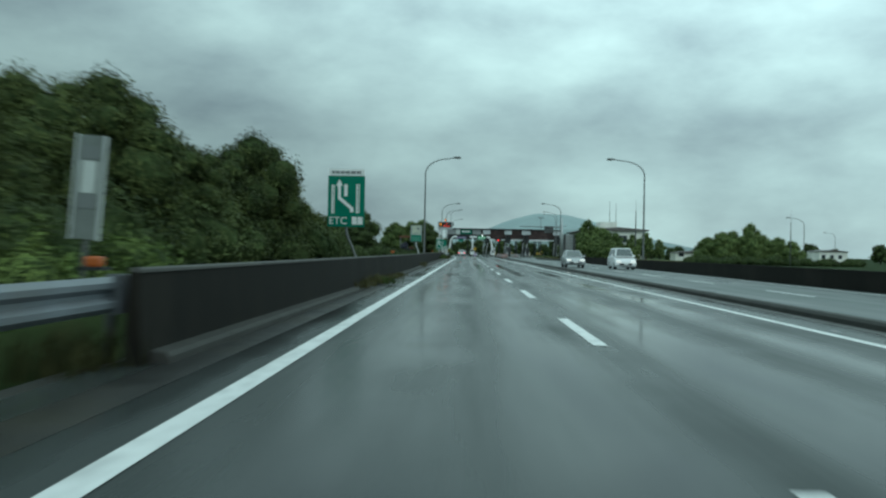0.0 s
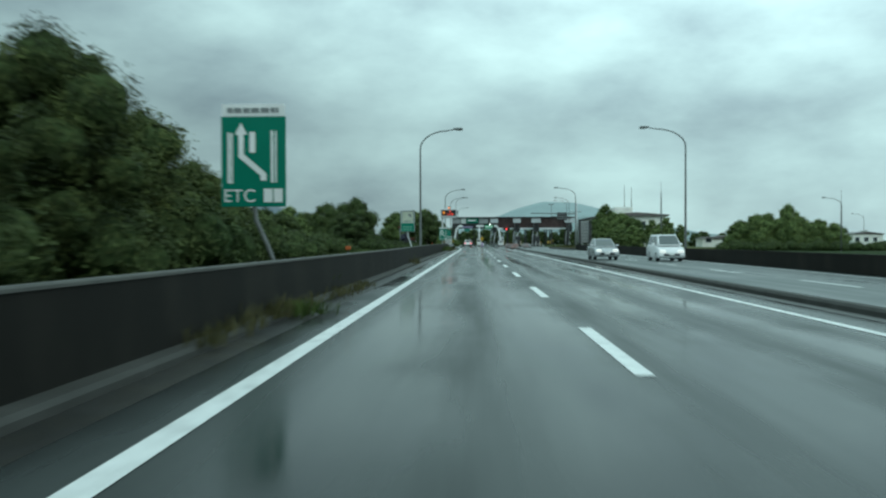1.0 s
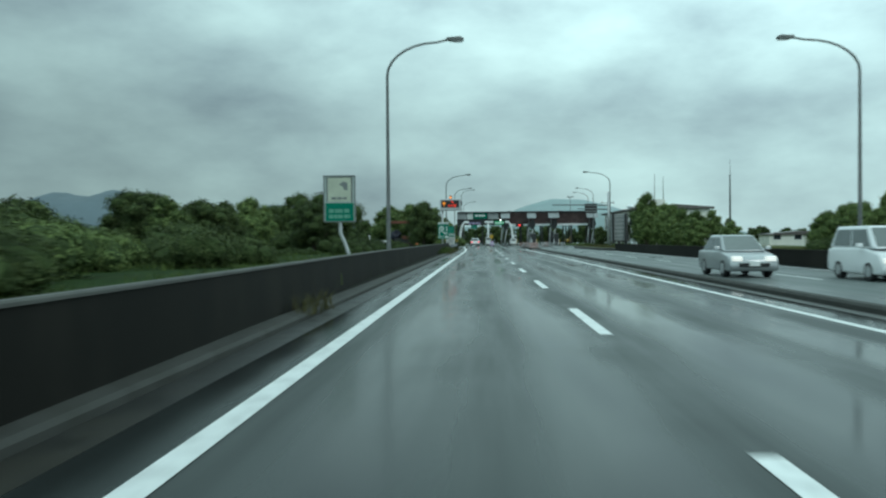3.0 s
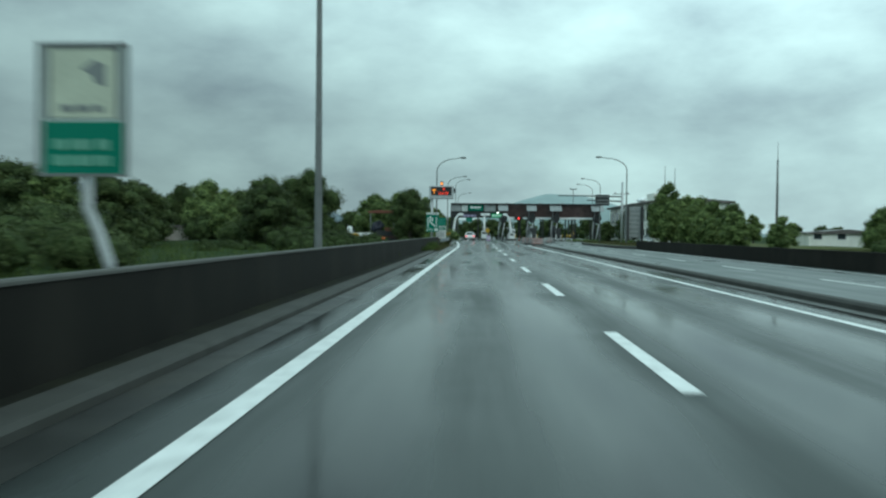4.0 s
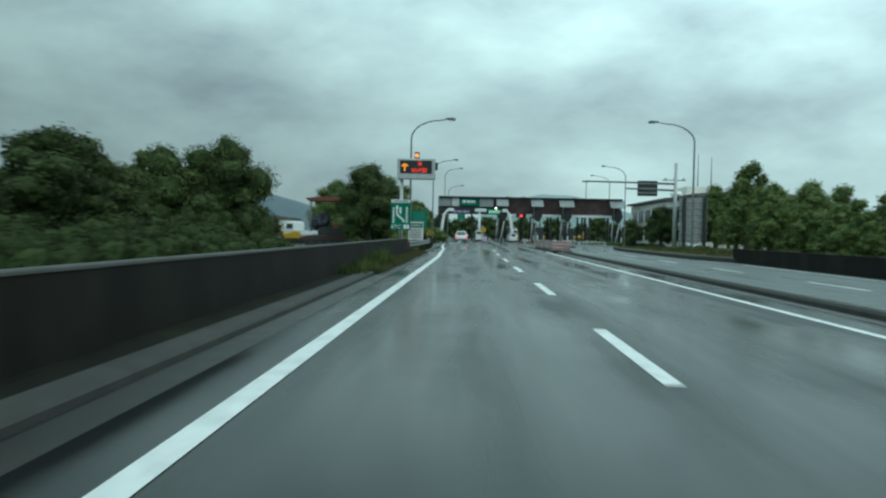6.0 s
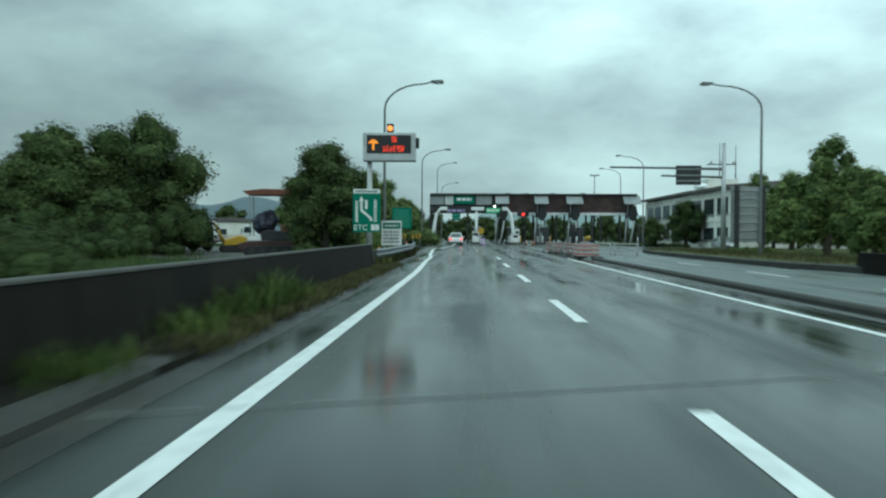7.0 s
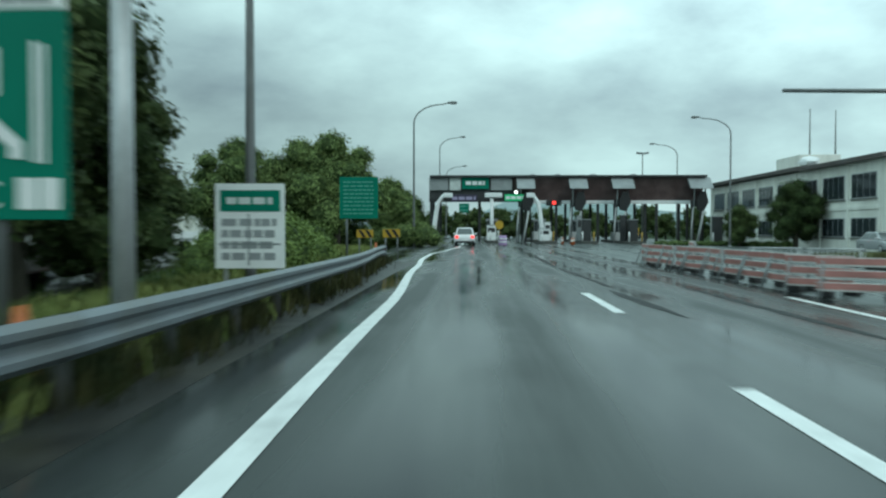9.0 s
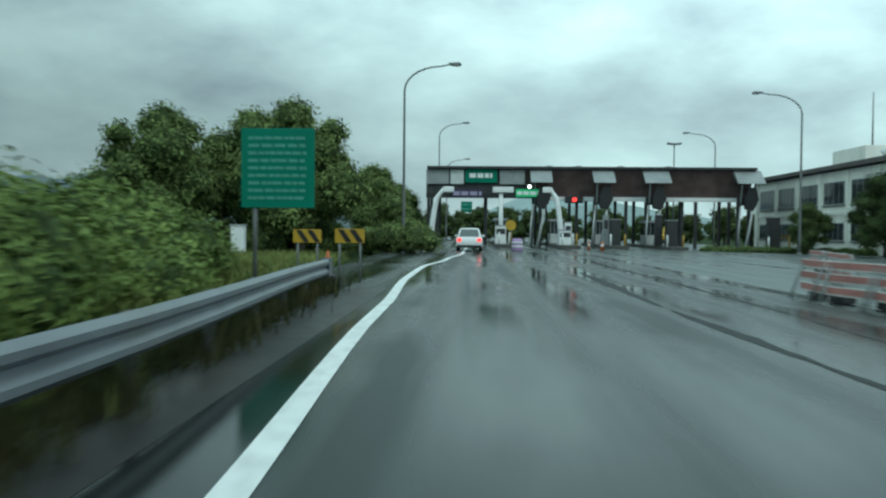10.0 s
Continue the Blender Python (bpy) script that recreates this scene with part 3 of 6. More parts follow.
# ---- trees ----
def leaf_cloud(lobes, count, size, rng, flat=0.35):
    """Leaf quads gathered in clumps on the lobes: (centre, radii). Returns verts and faces."""
    verts, faces = [], []
    vol = np.array([max(0.05, l[1][0] * l[1][1] + l[1][2] * l[1][0]) for l in lobes])
    share = vol / vol.sum()
    for (c, r), s in zip(lobes, share):
        n_leaf = int(count * s)
        n_cl = max(6, n_leaf // 6)
        d = rng.normal(size=(n_cl, 3))
        d /= np.linalg.norm(d, axis=1)[:, None]
        shell = rng.uniform(0.66, 1.0, size=(n_cl, 1)) * (1 + 0.14 * np.sin(7 * d[:, :1] + 3 * d[:, 1:2]) * np.sin(6 * d[:, 2:3] + 1))
        centres = np.array(c) + d * np.array(r) * shell
        for k in range(n_cl):
            m = 6
            cl = 0.09 * min(r) + 0.08
            off = np.clip(rng.normal(size=(m, 3)), -1.3, 1.3) * cl * np.array([1, 1, 0.7])
            p = centres[k] + off
            nrm = d[k] + rng.normal(size=(m, 3)) * 0.42 + np.array([0, 0, flat])
            nrm /= np.linalg.norm(nrm, axis=1)[:, None]
            t = np.cross(nrm, rng.normal(size=(m, 3)))
            t /= np.linalg.norm(t, axis=1)[:, None]
            b = np.cross(nrm, t)
            ln = size * rng.uniform(0.6, 1.3, size=(m, 1))
            q0, q1, q2, q3 = p - t * ln, p + b * ln * 0.42 + nrm * ln * 0.12, p + t * ln, p - b * ln * 0.42 + nrm * ln * 0.12
            base = len(verts)
            for i in range(m):
                verts += [q0[i], q1[i], q2[i], q3[i]]
                faces.append((base + 4 * i, base + 4 * i + 1, base + 4 * i + 2, base + 4 * i + 3))
    return verts, faces


def cloud_part(name, verts, faces, material, parent):
    me = bpy.data.meshes.new(name)
    me.from_pydata([tuple(v) for v in verts], [], faces)
    me.materials.append(material)
    ob = new(name, me)
    ob.parent = parent
    return ob


def lumpy(bm, c, r, seed, sub=2):
    res = bmesh.ops.create_icosphere(bm, subdivisions=sub, radius=1.0)
    for v in res["verts"]:
        k = 1 + 0.35 * noise.noise(v.co * 1.7 + Vector((seed * 3.1, 0, 0)))
        v.co = Vector(c) + Vector((v.co.x * r[0] * k, v.co.y * r[1] * k, v.co.z * r[2] * k))


def make_tree(name, height, radius, seed, leaf, label, leaves=5200, size=0.17, low=0.22, category="tree"):
    """A tapered trunk with limbs, and a crown of leaf clumps over several uneven lobes."""
    rng = np.random.default_rng(seed)
    tree = empty(name, 0, 0, 0)
    tagged(tree, label, category)
    bm = bmesh.new()
    top = height * 0.72
    lean = rng.uniform(-0.25, 0.25, 2)
    trunk_r = 0.028 * height + 0.02
    pts = [(lean[0] * s * s, lean[1] * s * s, top * s - 0.3 * (s == 0)) for s in (0, 0.25, 0.5, 0.75, 1)]
    tube(bm, pts, [trunk_r * 1.25, trunk_r, trunk_r * 0.8, trunk_r * 0.5, trunk_r * 0.2], 8)
    lobes = []
    crown_z0 = height * low
    n_lobe = 15
    for k in range(n_lobe):
        a = 2.4 * k + rng.uniform(-0.4, 0.4)
        lev = (k + 0.5) / n_lobe
        dome = math.sqrt(max(0.05, 1 - ((lev - 0.34) / 0.72) ** 2))
        rad = radius * 0.68 * dome * rng.uniform(0.7, 1.12)
        z = crown_z0 + (height - crown_z0) * (0.12 + 0.72 * lev)
        c = (rad * math.cos(a), rad * math.sin(a), z)
        r = radius * rng.uniform(0.26, 0.46) * (0.7 + 0.3 * dome)
        lobes.append((c, (r, r, r * rng.uniform(0.75, 1.0))))
        s = 0.3 + 0.5 * lev
        tube(bm, [(lean[0] * s * s, lean[1] * s * s, top * s), (c[0] * 0.5, c[1] * 0.5, z * 0.9 - 0.1), (c[0] * 0.95, c[1] * 0.95, z + 0.1)], [trunk_r * 0.42, trunk_r * 0.28, trunk_r * 0.1], 6)
    lobes.append(((radius * 0.12, 0, height - radius * 0.36), (radius * 0.36, radius * 0.34, radius * 0.34)))
    lobes.append(((0, 0, crown_z0 + (height - crown_z0) * 0.45), (radius * 0.6, radius * 0.6, (height - crown_z0) * 0.36)))
    part("trunk", bm, M_bark, tree)
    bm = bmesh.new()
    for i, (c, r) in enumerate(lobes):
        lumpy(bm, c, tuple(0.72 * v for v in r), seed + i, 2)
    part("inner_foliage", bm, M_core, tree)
    v, f = leaf_cloud(lobes, leaves, size, rng)
    cloud_part("crown", v, f, leaf, tree)
    return tree


def make_shrub(name, height, radius, seed, leaf, label, leaves=5200, size=0.085):
    rng = np.random.default_rng(seed)
    shrub = empty(name, 0, 0, 0)
    tagged(shrub, label, "shrub")
    lobes = []
    for k in range(7):
        a = 2 * math.pi * k / 6
        rad = 0.0 if k == 6 else radius * rng.uniform(0.45, 0.7)
        r = radius * rng.uniform(0.42, 0.6)
        hz = height * (rng.uniform(0.30, 0.5) if k < 6 else 0.6)
        lobes.append(((rad * math.cos(a), rad * math.sin(a), hz), (r, r, min(hz * 0.95, height * 0.4))))
    bm = bmesh.new()
    for k in range(6):
        c = lobes[k][0]
        tube(bm, [(0.05 * k - 0.15, 0, -0.15), (c[0] * 0.5, c[1] * 0.5, c[2] * 0.6), (c[0] * 0.9, c[1] * 0.9, c[2])], [0.05, 0.035, 0.012], 6)
    part("stems", bm, M_bark, shrub)
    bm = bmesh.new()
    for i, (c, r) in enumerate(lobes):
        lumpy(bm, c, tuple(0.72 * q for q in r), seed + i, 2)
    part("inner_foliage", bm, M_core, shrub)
    v, f = leaf_cloud(lobes, leaves, size, rng, flat=0.2)
    cloud_part("foliage", v, f, leaf, shrub)
    return shrub


def put(proto, used, x, y, z, scale=1.0, turn=0.0, tall=1.0, label="", group=""):
    """The first call places the model itself, later ones a copy."""
    if proto.name not in used:
        used.add(proto.name)
        ob = proto
        ob.matrix_world = pose(x, y, z, 0, 0, turn)
    else:
        ob = copy_thing(proto, pose(x, y, z, 0, 0, turn))
    ob.scale = (scale, scale, scale * tall)
    return tagged(ob, label, group=group)


used = set()
T_big = make_tree("camphor_tree", 8.0, 3.6, 11, M_leaf, "broad rounded camphor tree with dense wet green foliage", leaves=21000, size=0.115, low=0.12)
T_yard = make_tree("camphor_tree", 8.0, 3.6, 16, M_leafyard, "broad dark camphor tree beside the work yard", leaves=21000, size=0.115, low=0.06)
T_mid = make_tree("evergreen_tree", 6.5, 2.4, 12, M_leaf2, "dense dark evergreen tree beside the road", leaves=16000, size=0.10, low=0.05)
T_slim = make_tree("camphor_tree", 7.2, 2.3, 13, M_leaf, "upright leafy tree with an uneven crown", leaves=12000, size=0.115, low=0.06)
T_wild = make_tree("roadside_tree", 6.8, 2.9, 14, M_leafwild, "wild roadside tree with drooping wet foliage", leaves=30000, size=0.085, low=0.04)
T_far = make_tree("distant_tree", 6.0, 3.0, 15, M_leaf2, "dark green tree in the distance", leaves=3600, size=0.21, low=0.03)
S_dark = make_shrub("shrub", 2.6, 1.8, 21, M_leaf, "dense green roadside shrub")
# shrub in the shade-darkened leaf colour
S_under = make_shrub("shrub", 2.6, 2.0, 24, M_leafshade, "green shrub below the trees, shade put into its leaf colour", leaves=5200, size=0.09)
S_verge = make_shrub("shrub", 2.6, 1.9, 23, M_leaf2, "dark green shrub on the wet verge", leaves=7000, size=0.08)
S_light = make_shrub("shrub", 2.0, 1.6, 22, M_leaf3, "light yellow-green shrub behind the guardrail", leaves=9000, size=0.07)

# wild trees behind the parapet
for x, y, s, turn, tall in ((-7.1, 11.5, 0.5, 0, 1.0), (-7.9, 14.2, 0.60, 40, 1.0), (-7.6, 17.0, 0.62, 80, 1.12), (-7.1, 20.6, 0.55, 150, 1.0), (-7.3, 23.6, 0.57, 200, 1.0), (-7.0, 26.8, 0.62, 260, 1.15), (-7.8, 29.3, 0.52, 310, 1.0), (-7.8, 31.7, 0.63, 15, 1.0), (-7.4, 34.4, 0.50, 100, 1.0), (-10.5, 14, 0.5, 55, 1.0), (-10.6, 19, 0.5, 120, 1.0), (-11, 24, 0.52, 190, 1.0), (-11, 29, 0.55, 230, 1.0), (-10.8, 33.5, 0.5, 290, 1.0), (-11.5, 37, 0.38, 20, 1.0), (-15, 3, 1.0, 20, 1.0), (-9.0, 2, 0.8, 77, 1.0)):
    put(T_wild, used, x, y, 0.1, s, turn, tall, group="trees behind the parapet")
for x, y, s, turn in ((-6.4, 11.5, 0.75, 0), (-7.2, 15, 0.95, 30), (-7.0, 19.5, 0.9, 70), (-7.3, 23.5, 0.95, 110), (-7.0, 27.5, 0.85, 20), (-6.6, 32, 0.9, 200), (-6.9, 36.5, 0.9, 250), (-7.2, 39.5, 0.48, 290)):
    put(S_verge, used, x, y, 0.2, s, turn, group="shrubs behind the parapet")
for x, y, sc, turn in ((-5.0, 12.2, 0.60, 0), (-5.9, 11.0, 0.72, 80), (-6.6, 9.4, 0.75, 150), (-5.2, 8.6, 0.5, 220)):
    put(S_light, used, x, y, 0.15, sc, turn, label="light yellow-green shrub at the guardrail end", group="shrubs behind the parapet")
# lower belt of trees farther from the road
belt = random.Random(5)


def in_gap(x, y):
    """The clear lane through the belt, towards the pale shed."""
    a, b = -0.4357 * (y - 61.5), -0.5366 * (y - 76.3)
    return 84 < y < 139 and min(a, b) - 1.9 < x < max(a, b) + 1.9


for k in range(30):
    y = 50 + 3.6 * k
    x = -20 - 7 * belt.random() - (7 if k % 2 else 0)
    size, turn = (0.66 if k % 3 else 0.58) + 0.16 * belt.random(), belt.uniform(0, 360)
    if not in_gap(x, y):
        put(T_far if k % 3 else T_slim, used, x, y, 0.0, size, turn, 0.85, group="belt of trees beyond the verge")
for k in range(18):
    x, y, size, turn = (-11.5 if k < 4 else -17.0) - 4.5 * belt.random(), 44 + 4.2 * k, (0.66 if k < 4 else 0.98) + 0.25 * belt.random(), belt.uniform(0, 360)
    if not in_gap(x, y):
        put(S_verge, used, x, y, 0.1, size, turn, 0.8, group="shrubs on the verge")
for k in range(26):
    y = 45 + 1.35 * k
    x = -8.2 - 8.0 * belt.random() - 0.06 * (y - 45)
    if abs(x + 0.448 * (y - 26.6)) > 1.7:
        put(S_dark if k % 4 == 0 else S_verge, used, x, y, 0.1, 0.62 + 0.3 * belt.random(), belt.uniform(0, 360), 0.85, group="shrubs on the verge")
for k in range(10):
    put(T_far, used, -48 - 10 * belt.random(), 60 + 13 * k, -0.5, 1.0 + 0.3 * belt.random(), belt.uniform(0, 360), 0.8, group="distant trees")
# rounded trees near the work yard
put(T_yard, used, -20.4, 148, 0, 1.10, 0, 1.02)
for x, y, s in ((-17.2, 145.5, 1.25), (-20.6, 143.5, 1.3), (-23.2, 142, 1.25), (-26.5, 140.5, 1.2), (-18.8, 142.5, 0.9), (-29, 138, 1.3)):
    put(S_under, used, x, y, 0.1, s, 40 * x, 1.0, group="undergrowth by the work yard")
put(T_mid, used, -28.5, 118, 0, 0.95, 20, 0.9)
put(T_mid, used, -17.2, 118.5, 0, 0.92, 120, 0.9)
put(T_mid, used, -27, 104, 0, 1.0, 250, 0.85)
put(T_yard, used, -24.4, 145, 0, 1.08, 80, 0.92)
for x, y, sc in ((-32.0, 148, 1.15), (-36.0, 149, 1.2), (-39.5, 146, 1.1), (-28.6, 149.5, 1.1)):
    put(T_mid, used, x, y, -0.3, sc, 31 * x, 0.95, group="trees round the pale shed")
put(T_big, used, -29.5, 141, 0, 0.9, 190, 1.0)
put(T_mid, used, -15.4, 112, 0, 1.05, 30, 0.72)
put(T_mid, used, -20.5, 97, 0, 0.95, 300, 0.72)
put(T_mid, used, -25.0, 96, 0, 1.1, 220, 0.72)
put(T_mid, used, -21.5, 104, 0, 0.95, 150, 0.72)
put(T_mid, used, -7.35, 139.8, 0.1, 0.97, 60, 0.97)
put(T_mid, used, -7.3, 142.6, 0.1, 0.72, 200, 1.1)
for x, y, s in ((-16.4, 137.5, 0.5), (-18.5, 136, 0.62), (-21, 134.5, 0.6), (-15.8, 141.0, 0.35), (-7.6, 136.2, 0.4), (-9.3, 146.5, 0.6)):
    put(S_under, used, x, y, 0.08, s, 70 * x, 0.85, group="undergrowth by the work yard")
# trees before the toll gate on the left
for x, y, s, turn, tall in ((-16.8, 181, 0.98, 20, 1.0), (-13.2, 186, 0.98, 270, 1.06), (-10.2, 184, 1.02, 140, 1.06), (-7.6, 196, 0.76, 220, 1.0), (-8.3, 206, 0.72, 300, 1.0), (-8.8, 222, 0.8, 45, 1.0)):
    put(T_big, used, x, y, -0.1, s, turn, tall, group="trees before the toll gate")
for x, y, s, turn in ((-6.5, 150.4, 0.95, 0), (-7.3, 152.6, 1.1, 40), (-6.5, 154.4, 0.85, 200), (-7.7, 155.8, 1.15, 80), (-7.4, 157.8, 0.9, 300), (-8.3, 159.4, 1.1, 20), (-8.6, 152.6, 0.5, 340), (-6.9, 147.6, 0.55, 130), (-8.9, 162.5, 1.0, 100)):
    put(S_light, used, x, y, 0.0, s, turn, group="shrubs behind the guardrail")
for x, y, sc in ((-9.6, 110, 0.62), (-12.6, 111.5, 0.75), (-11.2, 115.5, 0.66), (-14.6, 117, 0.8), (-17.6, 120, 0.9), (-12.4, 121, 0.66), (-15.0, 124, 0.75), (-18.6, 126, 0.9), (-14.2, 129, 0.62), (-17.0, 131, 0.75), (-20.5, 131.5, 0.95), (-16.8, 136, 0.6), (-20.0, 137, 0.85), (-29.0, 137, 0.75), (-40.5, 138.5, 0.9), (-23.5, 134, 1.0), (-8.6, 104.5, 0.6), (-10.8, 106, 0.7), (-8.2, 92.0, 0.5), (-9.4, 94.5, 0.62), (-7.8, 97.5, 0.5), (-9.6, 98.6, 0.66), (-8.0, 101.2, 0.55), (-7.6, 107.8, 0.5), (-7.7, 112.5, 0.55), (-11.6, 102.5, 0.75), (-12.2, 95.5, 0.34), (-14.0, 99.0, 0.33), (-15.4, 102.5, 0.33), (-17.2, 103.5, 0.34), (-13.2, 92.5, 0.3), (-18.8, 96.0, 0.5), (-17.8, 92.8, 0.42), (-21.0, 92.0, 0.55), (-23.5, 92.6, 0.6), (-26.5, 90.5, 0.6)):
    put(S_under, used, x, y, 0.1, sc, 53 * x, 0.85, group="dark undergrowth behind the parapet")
for k in range(12):
    put(S_dark, used, -18.5 + 1.25 * k, 182.5 - 2.0 * (k % 3) + 0.9 * k, -0.1, 0.75 + 0.1 * (k % 4), 37 * k, 0.8, group="undergrowth before the toll gate")
# trees beyond the right parapet
for x, y, sc, turn in ((30.5, 178.5, 0.82, 30), (33.6, 180, 0.90, 140), (36.8, 178.5, 0.84, 260), (40.2, 180, 0.92, 80), (43.5, 181, 0.7, 200)):
    put(T_slim, used, x, y, -0.2, sc, turn, 0.98, group="trees beyond the right parapet")
for x, y, s, turn, tall in ((27.6, 174, 1.06, 130, 1.0), (27.2, 166, 0.98, 210, 1.0), (26.8, 159, 0.9, 280, 1.0), (22, 148, 1.0, 0, 1.08), (24, 141, 0.85, 60, 0.95), (21.5, 134, 0.72, 110, 0.92), (23.5, 129, 0.75, 10, 0.85), (22, 123, 0.62, 200, 0.8), (24.5, 119, 0.55, 90, 0.8), (26, 153, 0.9, 220, 1.0), (21.0, 127, 0.55, 33, 0.8), (24, 136, 0.8, 77, 0.9), (20.8, 140, 0.75, 160, 0.95), (21.2, 130.5, 0.6, 250, 0.85), (23, 116, 0.42, 300, 0.8), (25.5, 146, 0.8, 15, 0.9)):
    put(T_slim, used, x, y, -0.2, s, turn, tall, group="trees beyond the right parapet")
for x, y, s, turn, tall in ((39.5, 133, 0.74, 0, 0.95), (41.8, 132, 0.82, 50, 1.0), (44.4, 134, 0.85, 100, 1.0), (46.6, 132, 0.66, 170, 1.55), (48.6, 133.5, 0.82, 30, 0.95), (51.4, 133, 0.72, 200, 1.0), (53.6, 133.5, 0.68, 260, 0.95), (43, 137, 0.8, 310, 1.0)):
    put(T_big, used, x, y, -0.9, s * 0.95, turn, tall, group="bushy trees beyond the right parapet")
for x, y, s, turn in ((41.5, 163, 0.5, 0), (44, 166, 0.55, 60), (47, 164, 0.5, 130), (50.5, 168, 0.48, 220)):
    put(T_far, used, x, y, -0.2, s, turn, 1.0, group="low trees beyond the right parapet")
for k in range(16):
    put(T_far, used, 84 + 8 * k + 6 * belt.random(), 212 + 30 * belt.random() + 2 * k, -0.3, 0.6 + 0.35 * belt.random(), belt.uniform(0, 360), 1.0, group="distant trees")
for k in range(14):
    put(T_far, used, -25 - 12 * k, 262 + 26 * belt.random(), -0.3, 0.9 + 0.5 * belt.random(), belt.uniform(0, 360), 1.0, group="distant trees")
for k in range(22):
    put(T_far, used, -14 + 3.6 * k, 258 + 14 * belt.random(), -0.3, 0.70 + 0.34 * belt.random(), belt.uniform(0, 360), 1.0, group="trees behind the toll gate")


for k in range(16):
    put(S_verge, used, 33 + 1.7 * k + 0.8 * belt.random(), 118 + 5 * belt.random(), -0.3, 0.62 + 0.25 * belt.random(), belt.uniform(0, 360), 0.8, group="undergrowth beyond the right parapet")


# ---- far hills ----
def hill(name, x, y, length, width, height, seed, material, label, turn=0, rough=0.22):
    bm = bmesh.new()
    nx, ny = 48, 12
    grid = []
    for j in range(ny + 1):
        v = j / ny * 2 - 1
        row = []
        for i in range(nx + 1):
            u = i / nx * 2 - 1
            k = max(0.0, 1 - u * u) ** (0.5 + 2.0 * (0.22 - rough)) * max(0.0, 1 - v * v)
            n = 0.85 + rough * noise.fractal((u * 1.6 + seed, v * 1.1, seed), 1.1, 2.1, 4)
            row.append(bm.verts.new((u * length / 2, v * width / 2, height * k * n - 6)))
        grid.append(row)
    for a, b in zip(grid, grid[1:]):
        for i in range(nx):
            bm.faces.new((a[i], a[i + 1], b[i + 1], b[i])).smooth = True
    ob = tagged(mesh_object(name, bm, material), label, "hill", kind="structure")
    ob.matrix_world = pose(x, y, 0, 0, 0, turn)
    return ob


# distance haze sits in the hill colours, not in the air
hill("hill", 330, 3000, 760, 500, 178, 1.3, M_hill, "mountain behind the toll gate, rain haze put into its grey-green colour", rough=0.06)
hill("hill", 95, 900, 420, 200, 34, 6.2, M_hill3, "low wooded ridge behind the toll gate, haze put into its colour")
hill("hill", -1150, 2300, 620, 600, 165, 2.7, M_hill2, "dark hill under low cloud, mist put into its colour")
hill("hill", -780, 2700, 900, 500, 130, 4.1, M_hill2, "dark hill ridge under low cloud, mist put into its colour")


# ---- street lamps ----
def street_lamp(x, y, z, height=9.4, reach=2.9, side=1, label="tall grey steel street lamp with a curved arm"):
    lamp = empty("street_lamp", x, y, z, 0 if side > 0 else 180)
    tagged(lamp, label, "street lamp", "street lamps")
    rise = 1.5
    pts = [(0, 0, -0.3), (0, 0, 0.9), (0, 0, height * 0.5), (0, 0, height - rise)]
    rad = [0.105, 0.095, 0.075, 0.06]
    for k in range(1, 8):
        a = math.pi / 2 * k / 7
        pts.append((reach * 0.72 * (1 - math.cos(a)), 0, height - rise + (rise - 0.12) * math.sin(a)))
        rad.append(0.058 - 0.002 * k)
    pts.append((reach - 0.25, 0, height))
    rad.append(0.04)
    bm = bmesh.new()
    tube(bm, pts, rad, 10)
    part("pole", bm, M_post, lamp)
    bm = bmesh.new()
    prism(bm, [(reach - 0.42, height - 0.03), (reach - 0.36, height + 0.07), (reach + 0.20, height + 0.10), (reach + 0.34, height + 0.03), (reach + 0.34, height - 0.06), (reach - 0.2, height - 0.08)], "y", -0.13, 0.13, 0.02)
    head = part("lamp_head", bm, M_post, lamp)
    bm = bmesh.new()
    box(bm, reach - 0.12, reach + 0.28, -0.10, 0.10, height - 0.115, height - 0.062, 0.01)
    part("diffuser", bm, M_lightbeam, head)
    bm = bmesh.new()
    box(bm, -0.13, 0.13, -0.13, 0.13, -0.05, 0.06, 0.01)
    part("base_plate", bm, M_galv, lamp)
    return lamp


for y, h in ((73.5, 9.7), (142.5, 9.65), (187.6, 10.8), (228.0, 13.0), (252, 11.3)):
    street_lamp(-3.95 if y < 100 else -4.57 if y < 180 else -5.0 if y < 200 else -4.75, y, 0.0, h, 2.9, 1)
for x, y, h in ((16.45, 75.5, 10.1), (16.9, 145.2, 10.15), (22.4, 200, 11.5), (25.4, 230.2, 12.4), (66, 158, 9), (112, 245, 9)):
    street_lamp(x, y, -0.1, h, 3.2, -1)


def twin_lamp(x, y, h):
    lamp = empty("twin_lamp", x, y, 0)
    tagged(lamp, "tall mast with two short floodlight heads", "street lamp")
    bm = bmesh.new()
    tube(bm, [(0, 0, -0.3), (0, 0, h * 0.6), (0, 0, h)], [0.12, 0.09, 0.06], 10)
    part("pole", bm, M_post, lamp)
    for s in (-1, 1):
        bm = bmesh.new()
        prism(bm, [(s * 0.05, h - 0.25), (s * 0.75, h - 0.18), (s * 0.8, h + 0.05), (s * 0.05, h - 0.05)], "y", -0.2, 0.2, 0.02)
        part("lamp_head", bm, M_post, lamp)


twin_lamp(21.4, 232, 11.4)


